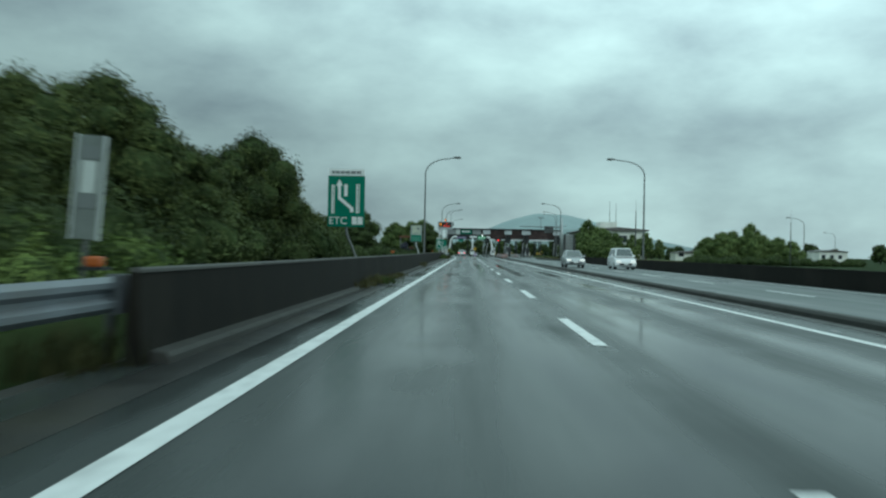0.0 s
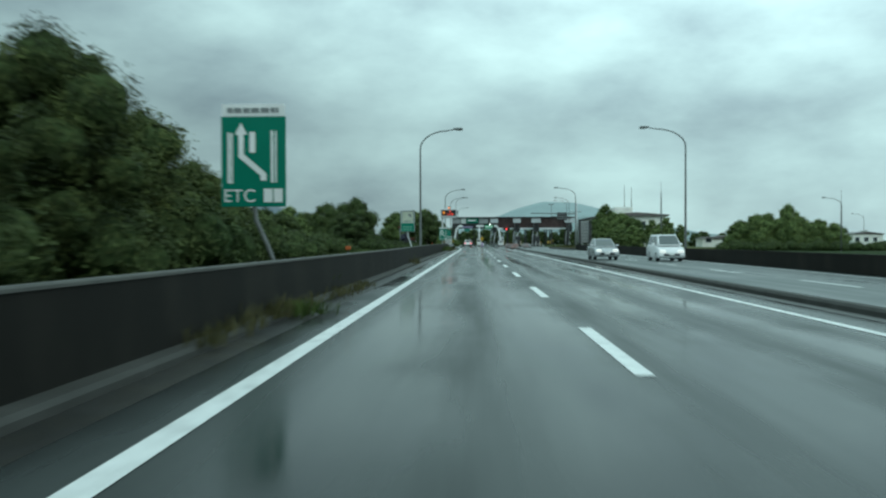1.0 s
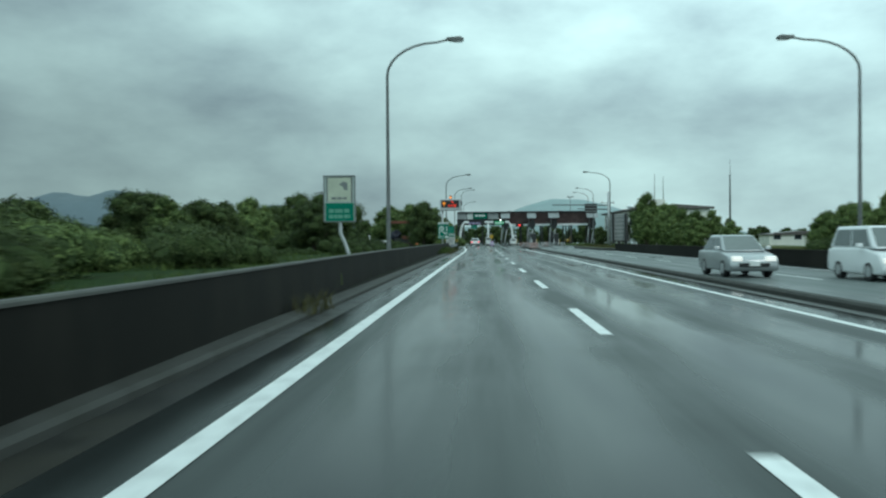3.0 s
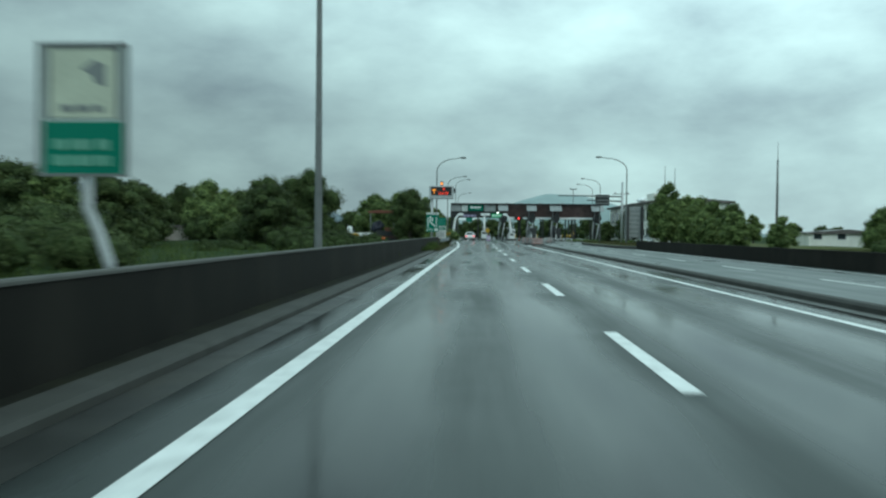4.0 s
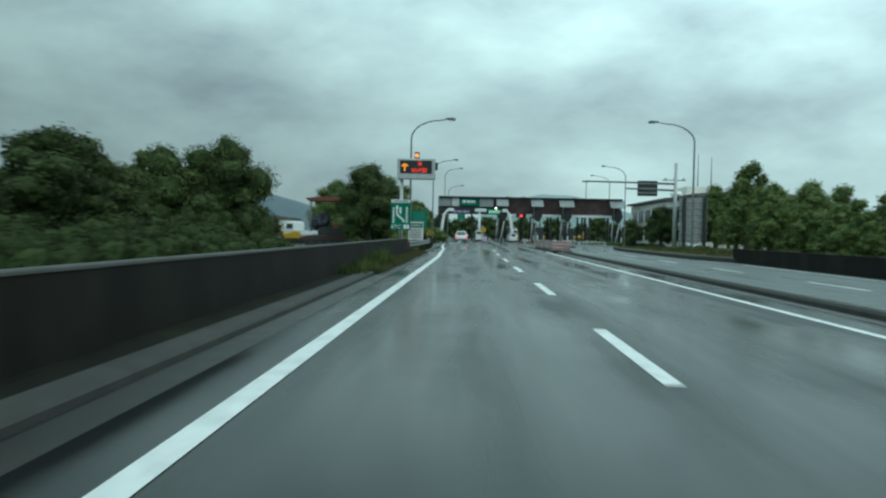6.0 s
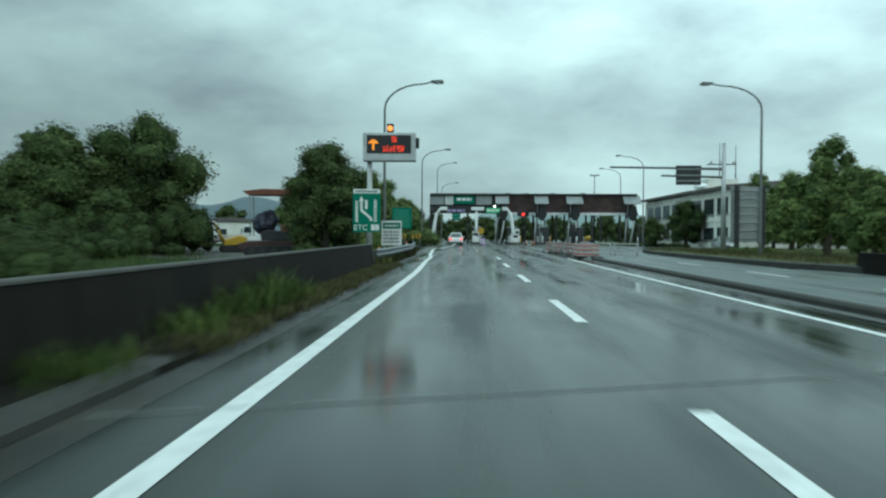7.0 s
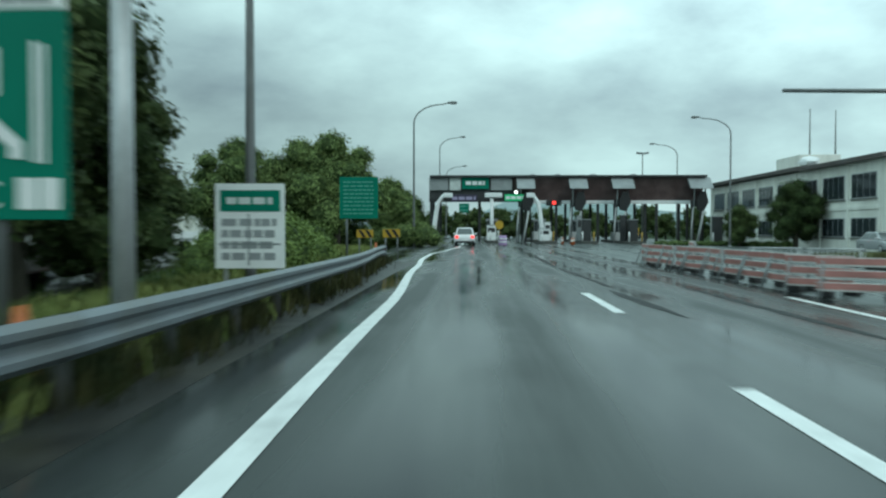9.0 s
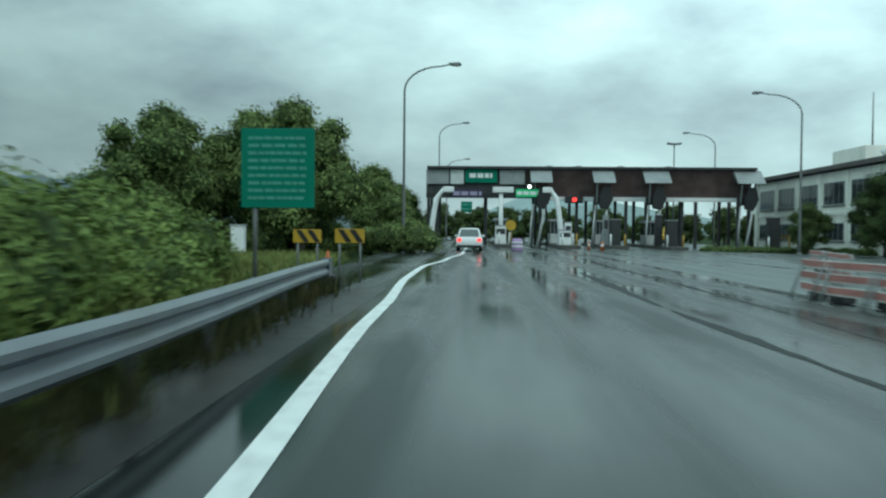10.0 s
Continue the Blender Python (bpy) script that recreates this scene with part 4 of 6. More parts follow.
def mast(x, y, h, r, label):
    m = empty("utility_pole", x, y, -0.1)
    tagged(m, label, "utility pole")
    bm = bmesh.new()
    tube(bm, [(0, 0, -0.3), (0, 0, h * 0.7), (0, 0, h)], [r, r * 0.8, r * 0.6], 10)
    part("pole", bm, M_post, m)
    bm = bmesh.new()
    tube(bm, [(0, 0, h - 0.02), (0, 0, h + 1.6)], [r * 0.25, r * 0.12], 6)
    part("antenna", bm, M_post, m)
    return m


mast(26.2, 125, 8.0, 0.12, "dark slender pole with a thin antenna")
mast(44.0, 110, 6.0, 0.08, "thin distant pole beyond the trees")


# ---- toll gate ----
TY = 217.0


def toll_canopy():
    """Long canopy on columns: flat roof edge, maroon sloped cladding, pale beam, grey hoods over the islands."""
    c = empty("toll_canopy", 10, TY, ground_z(10))
    tagged(c, "long toll gate canopy with dark maroon cladding and grey hoods", "toll canopy")
    z0 = -ground_z(10)
    def X(x):
        return x - 10
    bm = bmesh.new()
    box(bm, X(-5.4), X(25.3), -0.2, 9.0, 7.28, 7.52, 0.03)
    part("roof_slab", bm, M_dark, c)
    bm = bmesh.new()
    prism(bm, [(0.25, 7.28), (1.3, 4.75), (1.6, 4.75), (0.7, 7.28)], "x", X(3.9), X(25.1))
    clad = part("cladding", bm, M_brown, c)
    for k in range(15):
        x0 = 4.3 + 1.4 * k
        bm = bmesh.new()
        prism(bm, [(0.335, 7.05), (0.64, 6.32), (0.665, 6.33), (0.36, 7.06)], "x", X(x0), X(x0 + 1.05))
        part("cladding_panel", bm, M_brown, clad)
    bm = bmesh.new()
    box(bm, X(6.3), X(25.1), 1.0, 1.5, 4.36, 4.74, 0.02)
    part("beam", bm, M_whitepaint, c, "pale beam under the cladding")
    bm = bmesh.new()
    box(bm, X(-5.5), X(25.1), 1.6, 8.8, 4.9, 5.0)
    part("soffit", bm, M_dark, c)
    bm = bmesh.new()
    box(bm, X(-5.5), X(3.9), 0.6, 0.8, 5.02, 7.28)
    part("front_panel", bm, M_dark, c, "dark fascia behind the lane signs")
    bm = bmesh.new()
    box(bm, X(-5.5), X(6.2), 0.4, 0.75, 4.55, 5.02, 0.02)
    part("header_beam", bm, M_black, c)
    for a, b, m in ((-5.45, -3.35, M_greypanel), (-3.2, -1.95, M_palesign), (1.45, 3.8, M_greypanel)):
        bm = bmesh.new()
        box(bm, X(a), X(b), 0.25, 0.58, 5.85, 7.22, 0.03)
        part("fascia_panel", bm, m, c)
    # hoods with slanted legs
    for a, b in ((4.3, 6.3), (10.1, 12.1), (14.8, 17.2), (23.2, 25.7)):
        bm = bmesh.new()
        prism(bm, [(-1.3, 5.95), (-1.25, 6.05), (0.2, 7.26), (0.5, 7.26), (0.5, 7.1), (-1.0, 5.95)], "x", X(a), X(b), 0.02)
        part("hood", bm, M_greypanel, c)
        m = (a + b) / 2
        for s in (-1, 1):
            bm = bmesh.new()
            tube(bm, [(X(m) + s * 0.62, -0.6, 6.4), (X(m) + s * 0.50, 0.2, 4.6), (X(m) + s * 0.72, 0.9, -0.1)], 0.085, 8)
            part("leg", bm, M_greypanel if s < 0 else M_dark, c)
        bm = bmesh.new()
        box(bm, X(m) - 0.8, X(m) + 0.8, 0.2, 0.6, 4.0, 4.75, 0.03)
        part("bracket", bm, M_dark, c)
        bm = bmesh.new()
        prism(bm, [(X(m) - 0.1, 5.6), (X(m) + 0.55, 5.7), (X(m) + 0.85, 4.5), (X(m) + 0.35, 3.5), (X(m) - 0.35, 3.65), (X(m) - 0.45, 4.6)], "y", -0.75, -0.2, 0.05)
        part("signal_box", bm, M_black, c)
        bm = bmesh.new()
        tube(bm, [(X(m) + 0.45, -0.5, 4.4), (X(m) + 0.1, -0.6, 2.2), (X(m) - 0.35, -0.7, -0.05)], [0.10, 0.12, 0.13], 10)
        part("slanted_pipe", bm, M_lightbeam, c)
        bm = bmesh.new()
        tube(bm, [(X(m) - 0.75, -0.4, 3.9), (X(m) - 0.95, -0.6, 1.8), (X(m) - 1.0, -0.7, -0.05)], [0.07, 0.08, 0.08], 8)
        part("slanted_pipe", bm, M_galv, c)
    for x in (-5.35, -4.5, 0.2, 5.4, 8.9, 10.6, 13.6, 15.5, 18.9, 20.2, 24.2, 25.2):
        for y in (1.8, 7.6):
            bm = bmesh.new()
            box(bm, X(x) - 0.14, X(x) + 0.14, y - 0.14, y + 0.14, -0.3, 4.95, 0.02)
            part("column", bm, M_dark, c)
    # small vent domes and lamps along the roof edge
    for x in (6.2, 9.0, 13.0, 17.5):
        bm = bmesh.new()
        lumpy(bm, (X(x), 1.5, 7.55), (0.5, 0.4, 0.22), 3, 2)
        part("roof_vent", bm, M_greypanel, c)
    return c


toll_canopy()


def bars(parent, x0, x1, z0, z1, y, rows, material, seed, depth=0.012, fill=0.64):
    """Rows of plain bars in place of writing that cannot be read."""
    rng = random.Random(seed)
    h = (z1 - z0) / rows
    for r in range(rows):
        x = x0
        while x < x1 - 0.05:
            w = min(rng.uniform(0.6, 1.8) * h, x1 - x)
            bm = bmesh.new()
            box(bm, x, x + w * 0.82, y - depth, y, z0 + r * h + h * (0.5 - fill / 2), z0 + r * h + h * (0.5 + fill / 2))
            part("character", bm, material, parent)
            x += w


def lane_sign(x, y, z, w, h, panel, ink, label, rows=1, lamp=None):
    s = empty("lane_sign", x, y, z)
    tagged(s, label, "sign")
    bm = bmesh.new()
    box(bm, -w / 2, w / 2, 0, 0.35, 0, h, 0.02)
    p = part("panel", bm, panel, s)
    bars(p, -w / 2 + 0.12, w / 2 - 0.12, h * 0.15, h * 0.85, -0.002, rows, ink, int(x * 10) + 50)
    for sx in (-1, 1):
        bm = bmesh.new()
        tube(bm, [(sx * w * 0.35, 0.2, h - 0.02), (sx * w * 0.35, 0.4, h + 0.5)], 0.035, 6)
        part("hanger", bm, M_dark, s)
    if lamp:
        bm = bmesh.new()
        box(bm, -0.28, 0.28, -0.02, 0.3, h + 0.02, h + 0.46, 0.03)
        lb = part("lamp_box", bm, M_dark, s)
        bm = bmesh.new()
        tube(bm, [(0, -0.07, h + 0.24), (0, -0.021, h + 0.24)], 0.17, 14)
        part("lamp", bm, lamp, lb)
    return s


M_lilac_ink = mat("faint_lilac_lettering", (0.32, 0.28, 0.42), 0.5, var=0.1, bump=0)
lane_sign(-1.55, TY - 0.6, 4.45, 2.9, 0.80, M_purple, M_lilac_ink, "dark lane sign panel with faint lilac lettering", 1)
lane_sign(4.2, TY - 0.6, 4.55, 2.5, 0.72, M_greenlit, M_white, "lit green lane sign with white lettering", 1, M_whitelamp)
lane_sign(8.5, TY + 0.5, 4.05, 1.7, 0.62, M_black, M_dark, "dark lane sign with a red signal", 1)
sig = empty("lane_signal", 8.5, TY + 0.3, 4.12)
tagged(sig, "glowing red lane signal on the canopy beam", "signal")
bm = bmesh.new()
box(bm, -0.3, 0.3, 0.0, 0.18, 0.0, 0.5, 0.03)
part("housing", bm, M_black, sig)
bm = bmesh.new()
box(bm, -0.2, 0.2, -0.03, -0.004, 0.08, 0.42, 0.02)
part("lens", bm, M_redlamp, sig)

fs = empty("gate_name_sign", -0.3, TY + 0.15, 5.9)
tagged(fs, "green gate sign with white lettering on the canopy front", "sign")
bm = bmesh.new()
box(bm, -1.5, 1.5, 0, 0.3, 0, 1.3, 0.02)
p_ = part("panel", bm, M_green, fs)
bars(p_, -1.1, 1.1, 0.35, 1.0, -0.002, 1, M_white, 9)


def etc_arch(x, y, lean, arms, label, base_z=0.0):
    """White curved gantry post of an electronic toll lane."""
    a = empty("lane_gantry_post", x, y, base_z)
    tagged(a, label, "gantry post")
    bm = bmesh.new()
    if lean:
        pts = [(0, 0, -0.2), (lean * 0.12, 0, 1.6), (lean * 0.30, 0, 3.2), (lean * 0.52, 0, 4.3), (lean * 0.95, 0, 4.95), (lean * 1.5, 0, 5.12)]
        tube(bm, pts, [0.27, 0.25, 0.24, 0.22, 0.20, 0.19], 12)
    else:
        tube(bm, [(0, 0, -0.2), (0, 0, 5.0)], [0.21, 0.18], 12)
    part("post", bm, M_whitepaint, a)
    for x0, x1 in arms:
        bm = bmesh.new()
        box(bm, x0, x1, -0.35, 0.25, 4.78, 5.28, 0.08)
        part("antenna_box", bm, M_whitepaint, a)
    bm = bmesh.new()
    box(bm, -0.3, 0.3, -0.3, 0.3, -0.1, 0.12, 0.02)
    part("base_plate", bm, M_galv, a)
    return a


etc_arch(-4.85, 213.2, 1.15, [(1.1, 2.1)], "white curved post of the electronic toll lane")
etc_arch(1.45, 213.2, 0, [(-0.75, 1.1)], "white upright post with a T-shaped antenna box")
etc_arch(6.9, 213.2, -1.05, [(-1.75, -0.9)], "white curved post of the electronic toll lane")


def toll_island(x, w, y0, y1, booth, label):
    i = empty("toll_island", x, y0, ground_z(x))
    tagged(i, label, "toll island")
    bm = bmesh.new()
    n = [(math.cos(math.pi + math.pi * k / 8) * w / 2, 0.8 + math.sin(math.pi + math.pi * k / 8) * 0.8) for k in range(9)]
    prism(bm, n + [(w / 2, y1 - y0), (-w / 2, y1 - y0)], "z", -0.1, 0.28, 0.02)
    part("platform", bm, M_cope, i)
    if booth:
        b0 = TY - y0 + 1.0
        bm = bmesh.new()
        box(bm, -w / 2 + 0.25, w / 2 - 0.25, b0, b0 + 2.6, 0.28, 1.2, 0.04)
        body = part("booth", bm, M_lightbeam, i)
        bm = bmesh.new()
        box(bm, -w / 2 + 0.3, w / 2 - 0.3, b0 + 0.05, b0 + 2.55, 1.2, 2.35)
        part("glazing", bm, M_glass, body)
        bm = bmesh.new()
        box(bm, -w / 2 + 0.1, w / 2 - 0.1, b0 - 0.2, b0 + 2.8, 2.35, 2.6, 0.05)
        part("booth_roof", bm, M_greypanel, body)
        for k in range(4):
            bm = bmesh.new()
            box(bm, -w / 2 + 0.28 + k * (w - 0.62) / 3, -w / 2 + 0.34 + k * (w - 0.62) / 3, b0 + 0.02, b0 + 0.08, 1.2, 2.35)
            part("mullion", bm, M_greypanel, body)
    for k, yy in enumerate((1.1, 2.1, 3.4)):
        bm = bmesh.new()
        tube(bm, [((-1) ** k * w * 0.3, yy, 0.2), ((-1) ** k * w * 0.3, yy, 1.25)], 0.075, 8)
        part("bollard", bm, M_yellow if k == 0 else M_whitepaint, i)
    return i


toll_island(-5.3, 1.3, 206, 226, False, "kerbed toll island beside the outer lane")
toll_island(1.6, 1.5, 205.5, 226, True, "toll island with a small glazed booth")
toll_island(6.9, 1.7, 206, 226, True, "toll island with a small glazed booth")
toll_island(11.2, 1.7, 208, 226, True, "toll island with a small glazed booth")
toll_island(16.0, 1.8, 208, 226, True, "toll island with a small glazed booth")
toll_island(24.6, 2.2, 208, 226, False, "kerbed toll island at the far side")


def machine_cabinet(x, y, w, h, d, material, label, z=0.28, name="ticket_machine"):
    m = empty(name, x, y, ground_z(x) + z)
    tagged(m, label, "machine")
    bm = bmesh.new()
    box(bm, -w / 2, w / 2, 0, d, 0, h, 0.05)
    body = part("body", bm, material, m)
    bm = bmesh.new()
    box(bm, -w / 2 + 0.08, w / 2 - 0.08, -0.02, 0.006, h * 0.55, h * 0.85, 0.01)
    part("front_panel", bm, M_dark, body)
    bm = bmesh.new()
    box(bm, -w / 2 - 0.04, w / 2 + 0.04, -0.05, d + 0.04, h + 0.002, h + 0.07, 0.02)
    part("cap", bm, M_greypanel, body)
    return m


machine_cabinet(1.3, 208.6, 0.9, 1.5, 0.8, M_whitepaint, "white machine cabinet on the toll island")
machine_cabinet(6.7, 208.8, 1.0, 1.2, 1.4, M_whitepaint, "low white machine cabinet on the toll island")
machine_cabinet(7.2, 211.0, 0.6, 1.9, 0.6, M_whitepaint, "tall white machine cabinet on the toll island")
machine_cabinet(11.2, 210.6, 0.9, 2.2, 0.9, M_dark, "dark ticket machine on the toll island")
machine_cabinet(10.7, 212.6, 0.5, 2.6, 0.5, M_greypanel, "grey ticket machine column on the toll island")
machine_cabinet(16.0, 210.6, 0.9, 2.2, 0.9, M_dark, "dark ticket machine on the toll island")
machine_cabinet(15.3, 212.4, 0.6, 2.7, 0.5, M_dark, "dark ticket machine column on the toll island")
machine_cabinet(24.6, 210.5, 0.9, 2.6, 0.9, M_dark, "dark ticket machine at the far toll island")


def round_sign(x, y, z, r, material, label):
    s = empty("island_marker", x, y, z)
    tagged(s, label, "sign")
    bm = bmesh.new()
    tube(bm, [(0, 0, 0), (0, 0, 1.15)], 0.04, 8)
    part("post", bm, M_post, s)
    bm = bmesh.new()
    tube(bm, [(0, -0.05, 1.15 + r), (0, -0.015, 1.15 + r)], r, 20)
    part("disc", bm, material, s)
    return s


round_sign(2.0, 205.9, 0.25, 0.42, M_yellow, "round yellow warning marker on the island nose")


def cushion_drum(x, y):
    M_lilac = mat("pale_lilac_plastic", (0.42, 0.27, 0.50), 0.5, var=0.15, scale=3, bump=0.05)
    d = empty("crash_drum", x, y, ground_z(x))
    tagged(d, "pale lilac plastic crash drum before the toll island", "barrel")
    bm = bmesh.new()
    tube(bm, [(0, 0, 0), (0, 0, 0.1), (0, 0, 0.75), (0, 0, 0.85)], [0.36, 0.38, 0.34, 0.30], 18)
    body = part("drum", bm, M_lilac, d)
    for z in (0.25, 0.52):
        bm = bmesh.new()
        tube(bm, [(0, 0, z), (0, 0, z + 0.12)], [0.385, 0.378], 18)
        part("band", bm, M_white, body)


cushion_drum(2.0, 196.5)


# ---- signs on the left verge ----
def arrow_sign(x0, x1, y, z0, z1, header, foot, name, label, bent=True):
    """Green lane-shift sign with a white header, arrow, lane lines and lettering, on an S-shaped pole."""
    w, h, cx = x1 - x0, z1 - z0, (x0 + x1) / 2
    s = empty(name, foot[0], foot[1], foot[2])
    tagged(s, label, "road sign")
    ox, oy, oz = cx - foot[0], y - foot[1], z0 - foot[2]
    bm = bmesh.new()
    box(bm, ox - w / 2, ox + w / 2, oy, oy + 0.03, oz, oz + h, 0.012)
    p = part("panel", bm, M_green, s)
    bm = bmesh.new()
    box(bm, ox - w / 2 + 0.02, ox + w / 2 - 0.02, oy, oy + 0.03, oz + h + 0.005, oz + h + header, 0.008)
    hd = part("header", bm, M_white, s)
    bars(hd, ox - w * 0.40, ox + w * 0.40, oz + h + header * 0.2, oz + h + header * 0.8, oy - 0.002, 1, M_grey_ink, 3)
    f = oy - 0.002
    def line(name_, xa, xb, za, zb):
        bm = bmesh.new()
        box(bm, ox + (xa - 0.5) * w, ox + (xb - 0.5) * w, f - 0.008, f, oz + za * h, oz + zb * h)
        part(name_, bm, M_white, p)
    line("lane_mark", 0.10, 0.14, 0.26, 0.82)
    line("lane_mark", 0.155, 0.18, 0.26, 0.82)
    line("lane_mark", 0.44, 0.53, 0.60, 0.83)
    line("lane_mark", 0.77, 0.81, 0.27, 0.84)
    line("lane_mark", 0.835, 0.86, 0.27, 0.84)
    bm = bmesh.new()
    o = [(0.27, 0.80), (0.215, 0.80), (0.31, 0.93), (0.405, 0.80), (0.35, 0.80), (0.35, 0.585), (0.70, 0.37), (0.70, 0.29), (0.61, 0.29), (0.61, 0.345), (0.27, 0.55)]
    prism(bm, [(ox + (a - 0.5) * w, oz + b * h) for a, b in o], "y", f - 0.01, f)
    part("arrow", bm, M_white, p)
    cu = bpy.data.curves.new("lettering", "FONT")
    cu.body, cu.size, cu.extrude, cu.align_x = "ETC", h * 0.20, 0.004, "LEFT"
    cu.space_character = 1.02
    t = new("lettering", cu)
    cu.materials.append(M_white)
    t.parent = p
    t.matrix_local = pose(ox - 0.47 * w, f - 0.004, oz + 0.055 * h, 90, 0, 0)
    for k in range(2):
        bm = bmesh.new()
        box(bm, ox + (0.66 + 0.155 * k - 0.5) * w, ox + (0.795 + 0.155 * k - 0.5) * w, f - 0.008, f, oz + 0.05 * h, oz + 0.20 * h)
        part("character", bm, M_white, p)
    bm = bmesh.new()
    if bent:
        pts = [(0, 0, -0.2), (0, 0.02, 0.45), (ox * 0.45, oy * 0.5 + 0.05, 0.95), (ox * 0.92, oy + 0.07, 1.42), (ox, oy + 0.07, 1.68), (ox, oy + 0.07, oz + h * 0.9)]
    else:
        pts = [(ox, oy + 0.07, -0.3), (ox, oy + 0.07, oz + h * 0.9)]
    tube(bm, pts, 0.045, 10)
    part("pole", bm, M_post, s)
    for zz in (0.2, 0.75):
        bm = bmesh.new()
        box(bm, ox - w * 0.42, ox + w * 0.42, oy + 0.031, oy + 0.06, oz + zz * h, oz + zz * h + 0.05)
        part("brace", bm, M_galv, s)
    return s


arrow_sign(-5.18, -3.82, 30.05, 1.95, 3.83, 0.26, (-4.08, 30.2, 0.25), "lane_shift_sign", "green lane-shift sign with white arrow and header on a bent pole")
arrow_sign(-5.23, -3.97, 134.95, 1.38, 3.14, 0.20, (-4.6, 135.2, 0.1), "lane_shift_sign", "green lane-shift sign with white arrow and a pale header", bent=False)


M_dullsign = mat("weathered_grey_sheet", (0.36, 0.43, 0.41), 0.45, var=0.2, scale=2.5, bump=0.03)
M_creamsign = mat("cream_sign_sheet", (0.46, 0.50, 0.40), 0.45, var=0.2, scale=2.5, bump=0.03)
M_dullgreen = mat("faded_green_lettering", (0.10, 0.30, 0.22), 0.45, var=0.2, scale=3, bump=0.03)


def picture_sign(cx, y, z0, z1, w, foot):
    s = empty("picture_sign", *foot)
    tagged(s, "pale picture sign with green lower half on bent pole", "road sign")
    ox, oy, oz, h = cx - foot[0], y - foot[1], z0 - foot[2], z1 - z0
    bm = bmesh.new()
    box(bm, ox - w / 2, ox + w / 2, oy, oy + 0.04, oz, oz + h, 0.012)
    p = part("panel", bm, M_dullsign, s)
    bm = bmesh.new()
    box(bm, ox - w * 0.44, ox + w * 0.44, oy - 0.008, oy - 0.002, oz + 0.03, oz + h * 0.41)
    g = part("green_field", bm, M_green, p)
    bars(g, ox - w * 0.33, ox + w * 0.33, oz + h * 0.06, oz + h * 0.30, oy - 0.010, 2, M_dullgreen, 4, 0.004)
    bm = bmesh.new()
    box(bm, ox - w * 0.36, ox + w * 0.36, oy - 0.008, oy - 0.002, oz + h * 0.44, oz + h * 0.95, 0.002)
    pic = part("picture_field", bm, M_creamsign, p)
    for a, b, c, d in ((-0.40, -0.365, 0.43, 0.96), (0.365, 0.40, 0.43, 0.96), (-0.365, 0.365, 0.955, 0.965)):
        bm = bmesh.new()
        box(bm, ox + a * w, ox + b * w, oy - 0.012, oy - 0.002, oz + c * h, oz + d * h)
        part("border", bm, M_post, p)
    bm = bmesh.new()
    prism(bm, [(ox - w * 0.02, oz + h * 0.80), (ox + w * 0.10, oz + h * 0.76), (ox + w * 0.14, oz + h * 0.69), (ox + w * 0.26, oz + h * 0.68), (ox + w * 0.25, oz + h * 0.84), (ox + w * 0.12, oz + h * 0.87)], "y", oy - 0.014, oy - 0.010)
    part("emblem", bm, M_grey_ink, pic)
    bars(pic, ox - w * 0.25, ox + w * 0.25, oz + h * 0.47, oz + h * 0.55, oy - 0.010, 1, M_grey_ink, 6, 0.004)
    for a, b, c, d in ((-0.5, -0.47, 0, 1), (0.47, 0.5, 0, 1), (-0.47, 0.47, 0.0, 0.022), (-0.47, 0.47, 0.978, 1.0)):
        bm = bmesh.new()
        box(bm, ox + a * w, ox + b * w, oy - 0.02, oy - 0.001, oz + c * h, oz + d * h)
        part("frame", bm, M_post, s)
    bm = bmesh.new()
    tube(bm, [(0, 0, -0.1), (-0.04, 0, 0.1), (ox * 0.6, oy * 0.5 + 0.05, 0.42), (ox, oy + 0.08, 0.65), (ox, oy + 0.08, oz + h * 0.9)], 0.05, 10)
    part("pole", bm, M_galv, s)
    return s


picture_sign(-3.97, 62.1, 1.80, 3.10, 0.90, (-3.72, 62.2, 0.85))


M_dimpanel = mat("dull_grey_sheet", (0.17, 0.195, 0.185), 0.5, var=0.25, scale=3, bump=0.05)


